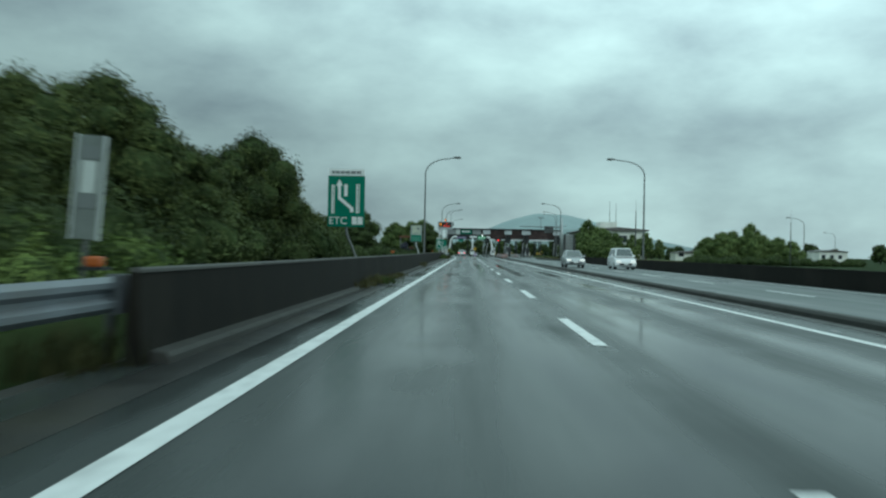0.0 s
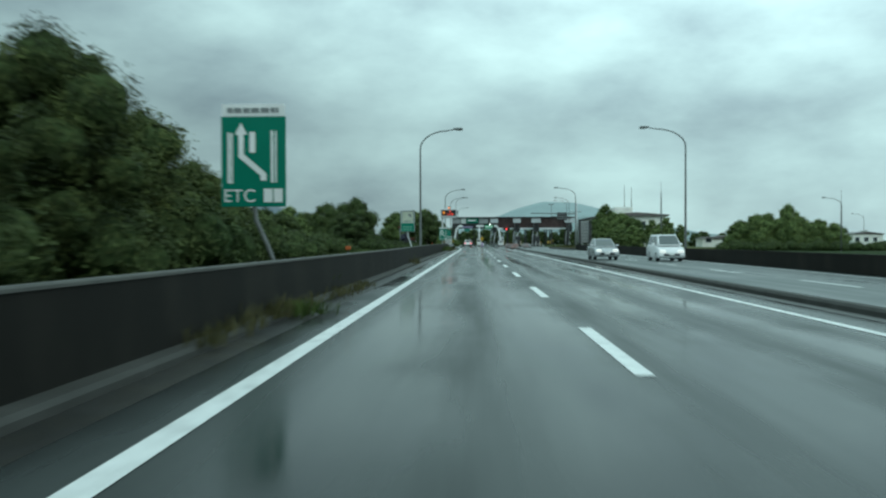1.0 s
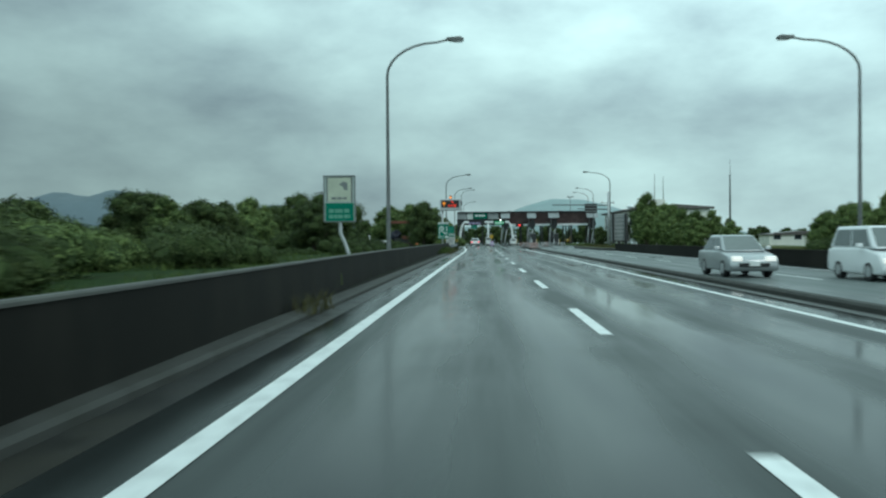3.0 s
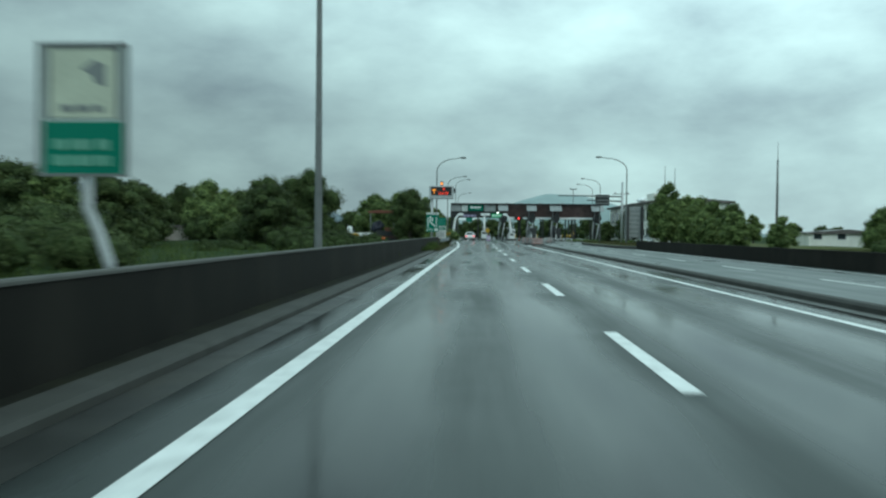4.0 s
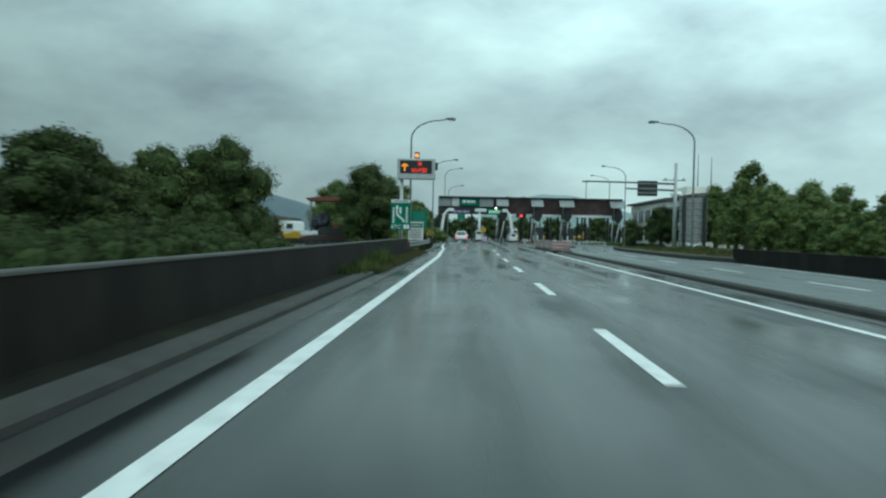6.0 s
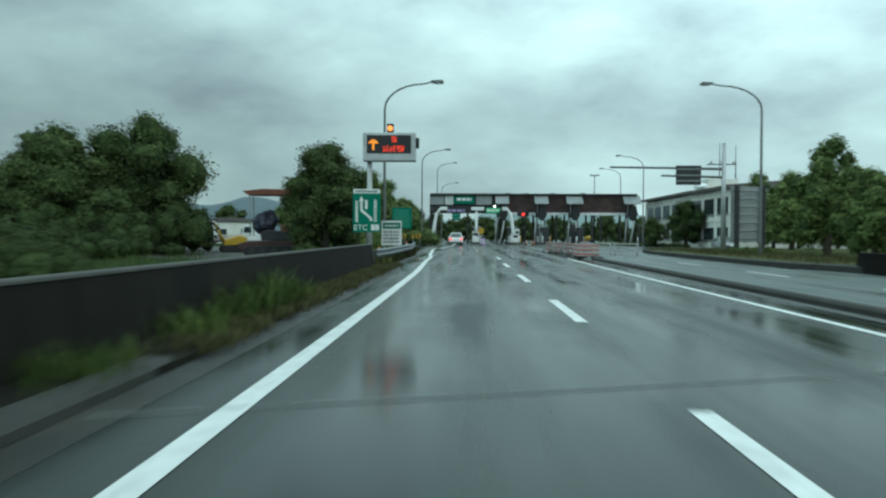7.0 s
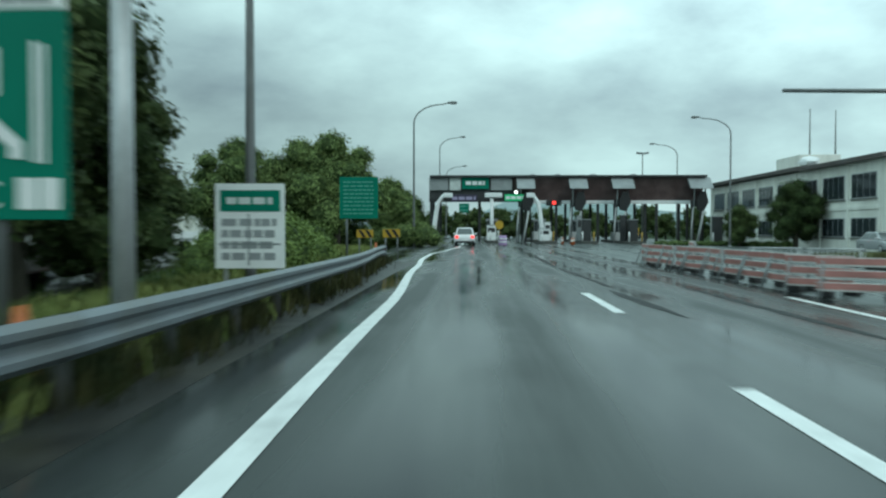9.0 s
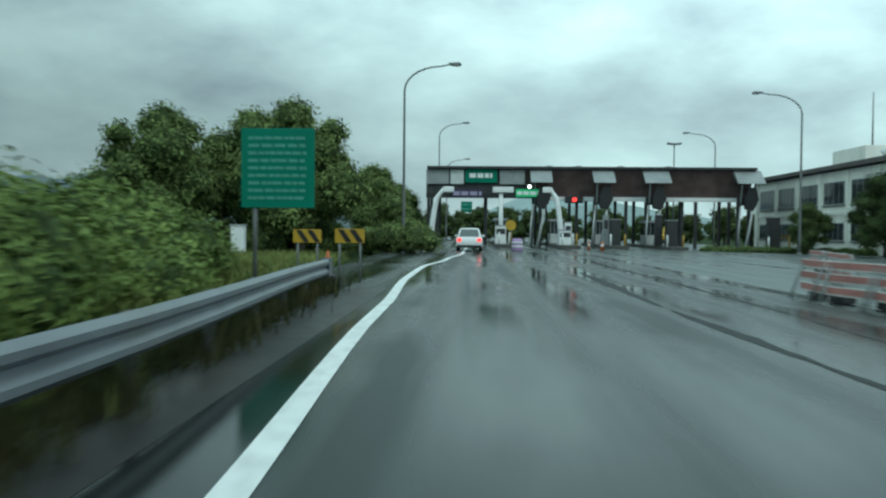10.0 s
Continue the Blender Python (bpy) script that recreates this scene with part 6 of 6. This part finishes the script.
# ---- cars ----
def car(name, x, y, heading, paint, label, length=4.4, width=1.7, height=1.48, van=False, lit=True):
    """Rounded body with cabin, glass, wheels, lamps and bumpers; the nose points along +y before turning."""
    c = empty(name, x, y, ground_z(x), heading)
    tagged(c, label, "car")
    L, W, H = length / 2, width / 2, height
    belt_z = 0.88 if not van else 1.0
    bm = bmesh.new()
    side = [(-L, 0.34), (-L - 0.02, 0.62), (-L + 0.06, belt_z - 0.02), (-L + 0.3, belt_z + 0.02), (L * 0.35, belt_z + 0.02), (L - 0.25, belt_z - 0.14), (L - 0.04, 0.62), (L, 0.36), (L - 0.12, 0.22), (-L + 0.12, 0.22)]
    prism(bm, side, "x", -W, W, 0.07)
    for f in bm.faces:
        f.smooth = True
    body = part("body", bm, paint, c)
    bm = bmesh.new()
    if van:
        base = [(-L + 0.06, belt_z), (L - 0.55, belt_z)]
        top = [(-L + 0.22, H), (L - 1.35, H)]
    else:
        base = [(-L + 0.35, belt_z), (L - 0.95, belt_z)]
        top = [(-L + 0.85, H), (L - 1.85, H)]
    wb, wt = W - 0.05, W - 0.24
    v = [bm.verts.new(p) for p in ((-wb, base[0][0], belt_z), (wb, base[0][0], belt_z), (wb, base[1][0], belt_z), (-wb, base[1][0], belt_z), (-wt, top[0][0], H), (wt, top[0][0], H), (wt, top[1][0], H), (-wt, top[1][0], H))]
    fs = [bm.faces.new([v[i] for i in q]) for q in ((0, 1, 5, 4), (1, 2, 6, 5), (2, 3, 7, 6), (3, 0, 4, 7), (4, 5, 6, 7), (3, 2, 1, 0))]
    bmesh.ops.bevel(bm, geom=list({e for f in fs for e in f.edges}), offset=0.09, segments=3, affect="EDGES", profile=0.6)
    for f in bm.faces:
        f.smooth = True
    cabin = part("cabin", bm, paint, c)
    def pane(q, nm):
        q = [Vector(p) for p in q]
        n = (q[1] - q[0]).cross(q[2] - q[0]).normalized()
        bm = bmesh.new()
        a = [bm.verts.new(p + n * 0.012) for p in q]
        b = [bm.verts.new(p - n * 0.03) for p in q]
        bm.faces.new(a)
        bm.faces.new(b[::-1])
        for i in range(4):
            bm.faces.new((a[i], b[i], b[(i + 1) % 4], a[(i + 1) % 4]))
        part(nm, bm, M_carglass, cabin)
    def between(p, q, s):
        return tuple(a + (b - a) * s for a, b in zip(p, q))
    P = [(-wb, base[0][0], belt_z), (wb, base[0][0], belt_z), (wb, base[1][0], belt_z), (-wb, base[1][0], belt_z), (-wt, top[0][0], H), (wt, top[0][0], H), (wt, top[1][0], H), (-wt, top[1][0], H)]
    def inset(a, b, c_, d, u, w_):
        lo0, lo1 = between(a, b, u), between(a, b, 1 - u)
        hi0, hi1 = between(d, c_, u), between(d, c_, 1 - u)
        return [between(lo0, hi0, 0.10), between(lo1, hi1, 0.10), between(lo1, hi1, w_), between(lo0, hi0, w_)]
    pane(inset(P[0], P[1], P[5], P[4], 0.08, 0.86), "rear_window")
    pane(inset(P[2], P[3], P[7], P[6], 0.06, 0.90), "windscreen")
    for a, b, c_, d in ((1, 2, 6, 5), (3, 0, 4, 7)):
        q = inset(P[a], P[b], P[c_], P[d], 0.07, 0.84)
        m0, m1 = between(q[0], q[1], 0.49), between(q[3], q[2], 0.49)
        n0, n1 = between(q[0], q[1], 0.53), between(q[3], q[2], 0.53)
        pane([q[0], m0, m1, q[3]], "side_window")
        pane([n0, q[1], q[2], n1], "side_window")
    for sx in (-1, 1):
        for yy in (-L + 0.82, L - 0.85):
            bm = bmesh.new()
            tube(bm, [(sx * (W - 0.20), yy, 0.31), (sx * (W - 0.17), yy, 0.31), (sx * (W - 0.02), yy, 0.31), (sx * (W + 0.005), yy, 0.31)], [0.28, 0.31, 0.31, 0.27], 20)
            wh = part("wheel", bm, M_tyre, c)
            bm = bmesh.new()
            tube(bm, [(sx * (W - 0.02), yy, 0.31), (sx * (W + 0.012), yy, 0.31)], [0.20, 0.18], 14)
            part("rim", bm, M_galv, wh)
        bm = bmesh.new()
        box(bm, sx * (W - 0.25) - 0.17, sx * (W - 0.25) + 0.17, L - 0.16, L - 0.015, 0.56, 0.72, 0.03)
        part("headlight", bm, M_headlamp if heading and lit else M_whitepaint, body)
        bm = bmesh.new()
        box(bm, sx * (W - 0.20) - 0.13, sx * (W - 0.20) + 0.13, -L - 0.03, -L + 0.08, 0.62, belt_z - 0.04, 0.02)
        part("tail_light", bm, M_redlamp, body)
        bm = bmesh.new()
        prism(bm, [(L - 1.35, belt_z + 0.05), (L - 1.18, belt_z + 0.05), (L - 1.2, belt_z + 0.17), (L - 1.33, belt_z + 0.17)], "x", sx * W - 0.02 if sx > 0 else -W - 0.16, sx * W + 0.16 if sx > 0 else -W + 0.02, 0.02)
        part("door_mirror", bm, paint, cabin)
    for yy, nm in ((L - 0.02, "front"), (-L - 0.035, "rear")):
        bm = bmesh.new()
        box(bm, -0.17, 0.17, yy, yy + 0.05, 0.40, 0.56, 0.005)
        part("number_plate", bm, M_white, body)
    bm = bmesh.new()
    box(bm, -0.5, 0.5, L - 0.05, L + 0.012, 0.36, 0.50, 0.02)
    part("grille", bm, M_black, body)
    bm = bmesh.new()
    box(bm, -W + 0.06, W - 0.06, -L - 0.045, -L + 0.1, 0.24, 0.40, 0.04)
    part("bumper", bm, M_dark, body)
    if not heading:
        bm = bmesh.new()
        box(bm, -0.25, 0.25, -L + 0.52, -L + 0.58, belt_z + 0.06, belt_z + 0.11, 0.008)
        part("brake_light", bm, M_redlamp, cabin)
    return c


car("hatchback_car", -1.25, 195.5, 0, M_carwhite, "white hatchback car with red tail lights waiting at the toll lane", 4.3, 1.7, 1.5)
car("minivan", 12.6, 66.0, 180, M_carwhite, "white minivan with lit headlamps on the opposite carriageway", 3.7, 1.64, 1.72, van=True)
car("sedan_car", 9.0, 68.8, 180, M_carsilver, "silver sedan car on the wet opposite carriageway", 3.9, 1.6, 1.45)
car("parked_car", 27.2, 183.0, 180, M_carsilver, "grey car parked before the office building", 4.2, 1.65, 1.42, lit=False)


# trees and hedge before the office
put(T_mid, used, 27.0, 197, -0.25, 1.02, 40, 0.92, label="dark rounded evergreen tree before the office building")
put(T_mid, used, 24.3, 203, -0.25, 0.70, 80, 0.9, label="small dark tree before the office building")
for k in range(9):
    put(S_dark, used, 18.0 + 1.3 * k, 206.5 - 0.5 * k, -0.4, 0.5, 47 * k, 0.62, label="low clipped hedge shrub by the toll gate", group="hedge by the toll gate")
for k in range(4):
    put(S_light, used, 17.9 + 1.1 * k, 152.2 + 1.0 * k, 0.1, 0.35, 60 * k, 0.7, label="yellow-green shrub at the sign board", group="shrubs at the sign board")


# ---- work yard behind the parapet ----
def road_roller(x, y, turn):
    r = empty("road_machine", x, y, 0.07, turn)
    tagged(r, "dark road machine under a rust-red canopy with tarpaulin cover", "work machine")
    bm = bmesh.new()
    prism(bm, [(-1.9, 0.30), (-2.1, 0.62), (-1.5, 0.80), (1.4, 0.86), (1.8, 0.72), (1.85, 0.40)], "y", -0.75, 0.75, 0.06)
    part("chassis", bm, M_maroon, r)
    bm = bmesh.new()
    prism(bm, [(-0.75, 0.84), (-0.8, 1.3), (-0.4, 1.45), (1.1, 1.32), (1.2, 0.84)], "y", -0.6, 0.6, 0.06)
    part("cab_base", bm, M_dark, r)
    for s in (-1, 1):
        bm = bmesh.new()
        prism(bm, [(-1.5, 0.0), (-1.75, 0.28), (-1.45, 0.55), (1.45, 0.55), (1.75, 0.28), (1.5, 0.0)], "y", s * 0.95 - 0.2, s * 0.95 + 0.2, 0.05)
        t = part("track", bm, M_tyre, r)
        for k in range(5):
            bm = bmesh.new()
            tube(bm, [(-1.2 + 0.6 * k, s * 1.17, 0.27), (-1.2 + 0.6 * k, s * 1.155, 0.27)], 0.16, 10)
            part("roller", bm, M_dark, t)
    bm = bmesh.new()
    lumpy(bm, (-0.55, 0, 1.75), (0.62, 0.60, 0.72), 9, 3)
    part("tarpaulin", bm, M_navy, r)
    bm = bmesh.new()
    lumpy(bm, (-0.35, 0.05, 2.25), (0.36, 0.34, 0.30), 10, 3)
    part("covered_seat", bm, M_navy, r)
    bm = bmesh.new()
    box(bm, 0.3, 1.3, -0.6, 0.6, 1.30, 1.75, 0.06)
    part("engine_hood", bm, M_rust, r)
    bm = bmesh.new()
    prism(bm, [(-1.7, 3.55), (-1.45, 3.35), (1.4, 3.35), (1.7, 3.50), (1.6, 3.62), (-0.6, 3.68)], "y", -0.95, 0.95, 0.03)
    part("canopy", bm, M_rust, r)
    for sx in (-1.3, 1.25):
        for sy in (-0.8, 0.8):
            bm = bmesh.new()
            tube(bm, [(sx, sy, 1.1), (sx * 1.02, sy, 3.37)], 0.035, 8)
            part("canopy_post", bm, M_greypanel, r)


road_roller(-10.7, 143.0, 8)


def small_excavator(x, y, turn):
    r = empty("mini_excavator", x, y, 0.07, turn)
    tagged(r, "small yellow excavator with a bent arm", "work machine")
    for s in (-1, 1):
        bm = bmesh.new()
        prism(bm, [(-0.8, 0.0), (-0.95, 0.2), (-0.8, 0.4), (0.8, 0.4), (0.95, 0.2), (0.8, 0.0)], "y", s * 0.5 - 0.15, s * 0.5 + 0.15, 0.04)
        part("track", bm, M_tyre, r)
    bm = bmesh.new()
    prism(bm, [(-0.8, 0.45), (-0.85, 0.9), (-0.3, 1.1), (0.3, 0.9), (0.7, 0.8), (0.75, 0.45)], "y", -0.55, 0.55, 0.06)
    part("body", bm, M_yellow, r)
    bm = bmesh.new()
    tube(bm, [(0.7, 0, 0.7), (1.3, 0, 1.9), (2.1, 0, 1.5), (2.3, 0, 0.7)], [0.11, 0.1, 0.08, 0.06], 8)
    part("arm", bm, M_yellow, r)
    bm = bmesh.new()
    prism(bm, [(2.1, 0.75), (2.5, 0.7), (2.55, 0.35), (2.2, 0.3)], "y", -0.25, 0.25, 0.03)
    part("bucket", bm, M_dark, r)


small_excavator(-15.4, 151.0, 205)
small_excavator(21.5, 238, 60)


def work_truck(x, y, turn, label):
    t = empty("work_truck", x, y, 0.07, turn)
    tagged(t, label, "truck")
    bm = bmesh.new()
    prism(bm, [(1.3, 0.5), (1.3, 2.0), (1.5, 2.1), (2.5, 2.0), (2.75, 1.25), (2.75, 0.5)], "y", -0.85, 0.85, 0.06)
    cab = part("cab", bm, M_whitepaint, t)
    bm = bmesh.new()
    prism(bm, [(2.52, 1.92), (2.76, 1.30), (2.74, 1.30), (2.49, 1.92)], "y", -0.7, 0.7)
    part("windscreen", bm, M_glass, cab)
    for s in (-1, 1):
        bm = bmesh.new()
        prism(bm, [(1.5, 1.3), (2.5, 1.3), (2.35, 1.85), (1.5, 1.85)], "y", s * 0.86 - 0.005, s * 0.86 + 0.005)
        part("side_window", bm, M_glass, cab)
        for xx in (-1.6, 2.0):
            bm = bmesh.new()
            tube(bm, [(xx, s * 0.65, 0.36), (xx, s * 0.88, 0.36)], [0.36, 0.36], 16)
            part("wheel", bm, M_tyre, t)
    bm = bmesh.new()
    box(bm, -2.5, 1.25, -0.9, 0.9, 0.62, 0.78, 0.02)
    bed = part("bed", bm, M_greypanel, t)
    for a, b, c, d in ((-2.5, 1.25, -0.9, -0.85), (-2.5, 1.25, 0.85, 0.9), (-2.5, -2.45, -0.845, 0.845)):
        bm = bmesh.new()
        box(bm, a, b, c, d, 0.785, 1.15)
        part("side_board", bm, M_whitepaint, bed)


work_truck(-16.5, 152.5, 160, "white flatbed work truck parked in the yard")
work_truck(-18.0, 171.0, 150, "white flatbed work truck at the far end of the yard")


def yard():
    bm = bmesh.new()
    o = [(-40, 133.5), (-12.0, 132.6), (-9.4, 134.5), (-9.2, 145), (-14, 172), (-40, 175)]
    prism(bm, o, "z", -0.3, 0.06)
    tagged(mesh_object("yard", bm, M_yard), "dark wet gravel yard behind the parapet", "yard", kind="structure")


M_hut = mat("grey_brown_hut_wall", (0.30, 0.27, 0.24), 0.7, var=0.25, scale=2, bump=0.1, stain=(0.2, 0.17, 0.14), stain_amount=0.5)


def site_shed(x, y, w, d, h, turn, label, paint=None, windows=3, rise=0.43):
    s = empty("site_shed", x, y, 0.0, turn)
    tagged(s, label, "shed")
    bm = bmesh.new()
    box(bm, -w / 2, w / 2, -d / 2, d / 2, -0.2, h)
    wall = part("wall", bm, paint or M_plaster, s)
    bm = bmesh.new()
    prism(bm, [(-w / 2 - 0.25, h), (-w / 2 - 0.25, h + 0.12), (0, h + 0.12 + rise), (w / 2 + 0.25, h + 0.12), (w / 2 + 0.25, h)], "y", -d / 2 - 0.25, d / 2 + 0.25)
    part("roof", bm, M_roof, s)
    for k in range(windows):
        bm = bmesh.new()
        x0 = -w / 2 + 0.5 + k * (w - 0.8) / 3
        box(bm, x0, x0 + 1.0, -d / 2 - 0.03, -d / 2 + 0.01, 0.9, 1.9)
        win = part("window", bm, M_lightbeam, s)
        bm = bmesh.new()
        box(bm, x0 + 0.06, x0 + 0.94, -d / 2 - 0.042, -d / 2 - 0.032, 0.96, 1.84)
        part("pane", bm, M_glass, win)


yard()
site_shed(-34.7, 141.5, 5.2, 3, 1.75, 8, "grey-brown site hut half hidden behind trees", M_hut, 0, 0.03)
site_shed(-36, 186, 8, 5, 2.6, -15, "pale low building beyond the yard")
site_shed(-30, 200, 9, 5, 2.8, 5, "pale low building beyond the yard")
site_shed(88, 197, 7, 6, 2.6, 5, "pale low house beyond the far parapet")
site_shed(43, 150, 9, 4, 1.55, 0, "low beige hut beyond the far parapet")


# ---- tar seams, weeds and grass ----
def tar_seam(x0, y0, x1, y1, w, seed):
    rng = random.Random(seed)
    bm = bmesh.new()
    n = max(12, int((y1 - y0) / 0.35))
    left, right = [], []
    drift, wide = 0.0, 0.6
    for k in range(n + 1):
        s = k / n
        drift = 0.9 * drift + rng.uniform(-0.02, 0.02)
        wide = min(1.0, max(0.10, wide + rng.uniform(-0.24, 0.24)))
        x, y = x0 + (x1 - x0) * s + drift, y0 + (y1 - y0) * s
        h = w / 2 * wide * (0.12 + 0.88 * math.sin(math.pi * s) ** 0.6)
        left.append(bm.verts.new((x - h, y, ground_z(x) + 0.004)))
        right.append(bm.verts.new((x + h * rng.uniform(0.6, 1.0), y, ground_z(x) + 0.004)))
    for k in range(n):
        bm.faces.new((left[k], right[k], right[k + 1], left[k + 1]))
    tagged(mesh_object("tar_seam", bm, M_tar_puddle), "dark wet tar seam or painted puddle reflection on the asphalt", "road repair", kind="structure")


# tar colour, also used for one painted puddle reflection
M_tar_puddle = mat("wet_tar_and_puddle", (0.036, 0.039, 0.039), 0.50, var=0.5, scale=2, bump=0.3, spec=0.03, rough_var=0.2)
for i, q in enumerate(((2.64, 140.4, 2.36, 146, 0.30), (2.64, 146.5, 2.40, 156, 0.30), (2.36, 156.5, 2.52, 168.5, 0.32), (4.56, 137.6, 4.30, 147, 0.26), (4.14, 152, 4.42, 164.5, 0.32), (4.34, 165.5, 4.28, 178, 0.30))):
    tar_seam(*q, i)


def tuft_field(name, spots, blade, material, label, category, kind=""):
    """Clumps of thin blades; spots are (x, y, z, spread, count, height)."""
    rng = np.random.default_rng(77)
    verts, faces = [], []
    for x, y, z, spread, count, h in spots:
        for _ in range(count):
            px, py = x + rng.normal() * spread, y + rng.normal() * spread * 1.6
            a = rng.uniform(0, math.pi)
            dx, dy = math.cos(a) * blade, math.sin(a) * blade
            hh = h * rng.uniform(0.5, 1.2)
            bx, by = rng.normal() * 0.35 * hh, rng.normal() * 0.35 * hh
            b = len(verts)
            verts += [(px - dx, py - dy, z - 0.03), (px + dx, py + dy, z - 0.03), (px + dx * 0.7 + bx * 0.4, py + dy * 0.7 + by * 0.4, z + hh * 0.6), (px - dx * 0.7 + bx * 0.4, py - dy * 0.7 + by * 0.4, z + hh * 0.6), (px + bx, py + by, z + hh)]
            faces += [(b, b + 1, b + 2, b + 3), (b + 3, b + 2, b + 4)]
    me = bpy.data.meshes.new(name)
    me.from_pydata(verts, [], faces)
    me.materials.append(material)
    return tagged(new(name, me), label, category, kind=kind)


wr = random.Random(8)
weeds = []
for k in range(330):
    y = 106.5 + 24 * wr.random() ** 0.9
    weeds.append((KERB_X + 0.03 - 0.48 * wr.random(), y, 0.09, 0.11, 34, 0.07 + 0.08 * wr.random()))
for k in range(12):
    y = 22 + 9 * wr.random()
    weeds.append((kerb_edge(y) - 0.02 - 0.12 * wr.random(), y, 0.12, 0.12, 24, 0.2))
for k in range(12):
    y = 29.5 + 5 * wr.random()
    weeds.append((kerb_edge(y) + 0.06 - 0.15 * wr.random(), y, 0.08, 0.12, 24, 0.14))
for y in (24.0, 25.5, 53, 54):
    weeds.append((kerb_edge(y) - 0.05, y, 0.12, 0.14, 40, 0.3))
tuft_field("kerb_weeds", weeds, 0.012, M_drygrass, "dry yellow-green weeds along the kerb", "weeds", "stuff")
tall = [(lerp_table(WALL_X, y) + 0.38, y, 0.1, 0.2, 150, h) for y, h in ((110.5, 0.5), (112.0, 0.6), (113.5, 0.4), (108.4, 0.35), (105.5, 0.3), (26.2, 0.2))]
tuft_field("tall_weeds", tall, 0.014, M_blade, "tall green weeds growing at the parapet foot", "weeds", "stuff")
under = []
for k in range(150):
    y = 130.3 + 29 * wr.random()
    under.append((lerp_table(RAIL2_X, y) - 0.05 - 0.5 * wr.random(), y, 0.05, 0.16, 40, 0.34))
tuft_field("rail_weeds", under, 0.013, M_darkblade, "dark wet weeds growing under the guardrail", "weeds", "stuff")
near = []
for k in range(40):
    y = -4 + 13 * wr.random()
    near.append((-3.35 - 0.6 * wr.random(), y, 0.02, 0.16, 40, 0.36))
tuft_field("roadside_weeds", near, 0.013, M_darkblade, "dark wet weeds under the guardrail end", "weeds", "stuff")
verge = []
for k in range(420):
    y = 9 + 150 * wr.random()
    x = (lerp_table(WALL_X, y) if y < 131 else -4.0) - 0.5 - 4.5 * wr.random()
    verge.append((x, y, 0.28 if y < 131 else 0.12, 0.28, 22, 0.28))
for k in range(420):
    y = 66 + 66 * wr.random()
    verge.append((lerp_table(WALL_X, y) - 4.5 - 13 * wr.random(), y, 0.24, 0.42, 16, 0.34))
tuft_field("verge_grass", verge, 0.012, M_blade, "rough wet grass on the verge", "grass", "stuff")
meadow = []
for k in range(260):
    y = 130.5 + 18 * wr.random()
    meadow.append((-3.9 - 2.6 * wr.random(), y, 0.10, 0.24, 30, 0.32))
for k in range(260):
    y = 152 + 24 * wr.random()
    x = -4.9 - (y - 152) * 0.08 - 4.2 * wr.random()
    meadow.append((x, y, 0.05, 0.3, 26, 0.42))
tuft_field("tall_grass", meadow, 0.02, M_lightblade, "tall light green grass behind the guardrail", "grass", "stuff")
isl = []
for k in range(260):
    y = 131 + 34 * wr.random()
    x = 14.6 + 6 * wr.random()
    isl.append((x, y, 0.15, 0.25, 24, 0.24))
tuft_field("island_grass", isl, 0.014, M_drygrass, "rough yellowish grass on the verge island", "grass", "stuff")


def road_joint(y0, y1, seal):
    """A skewed expansion joint across the carriageway: a steel strip between two tar edges."""
    j = empty("expansion_joint", 1.5, (y0 + y1) / 2, 0)
    tagged(j, "narrow expansion joint across the wet carriageway", "expansion joint", kind="structure")
    for nm, off, w, m, dz in (("strip", 0.0, 0.05, M_post, 0.0065), ("seal", -0.03 - seal / 2, seal, M_medgutter, 0.005), ("seal", 0.03 + seal / 2, seal, M_medgutter, 0.005)):
        bm = bmesh.new()
        a, b, c, d = [bm.verts.new((x - 1.5, y0 + (y1 - y0) * (x + 3) / 9 + off + s * w / 2 - (y0 + y1) / 2, ground_z(x) + dz)) for x, s in ((-2.7, -1), (6.4, -1), (6.4, 1), (-2.7, 1))]
        bm.faces.new((a, b, c, d))
        part(nm, bm, m, j)


road_joint(35.9, 40.1, 0.03)
road_joint(104.4, 107.6, 0.015)
# dark patch painted in for reflections in a puddle, drawn like a seam
tar_seam(2.62, 121.1, 2.64, 122.2, 0.30, 40)


# ---- orange markers on the parapet ----
def wall_marker(y):
    """A small orange reflector on a short stem, standing on the coping."""
    c = empty("wall_marker", lerp_table(WALL_X, y) - 0.07, y, 0.925)
    tagged(c, "small orange reflector on a short stem above the parapet coping", "marker", "markers on the parapet")
    bm = bmesh.new()
    box(bm, -0.03, 0.03, -0.03, 0.03, -0.004, 0.012)
    part("base_plate", bm, M_galv, c)
    bm = bmesh.new()
    tube(bm, [(0, 0, 0.01), (0, 0, 0.12)], 0.014, 8)
    part("stem", bm, M_dark, c)
    bm = bmesh.new()
    box(bm, -0.07, 0.07, -0.02, 0.02, 0.09, 0.18, 0.012)
    part("reflector", bm, M_orange, c)


wall_marker(33.6)
wall_marker(84.5)
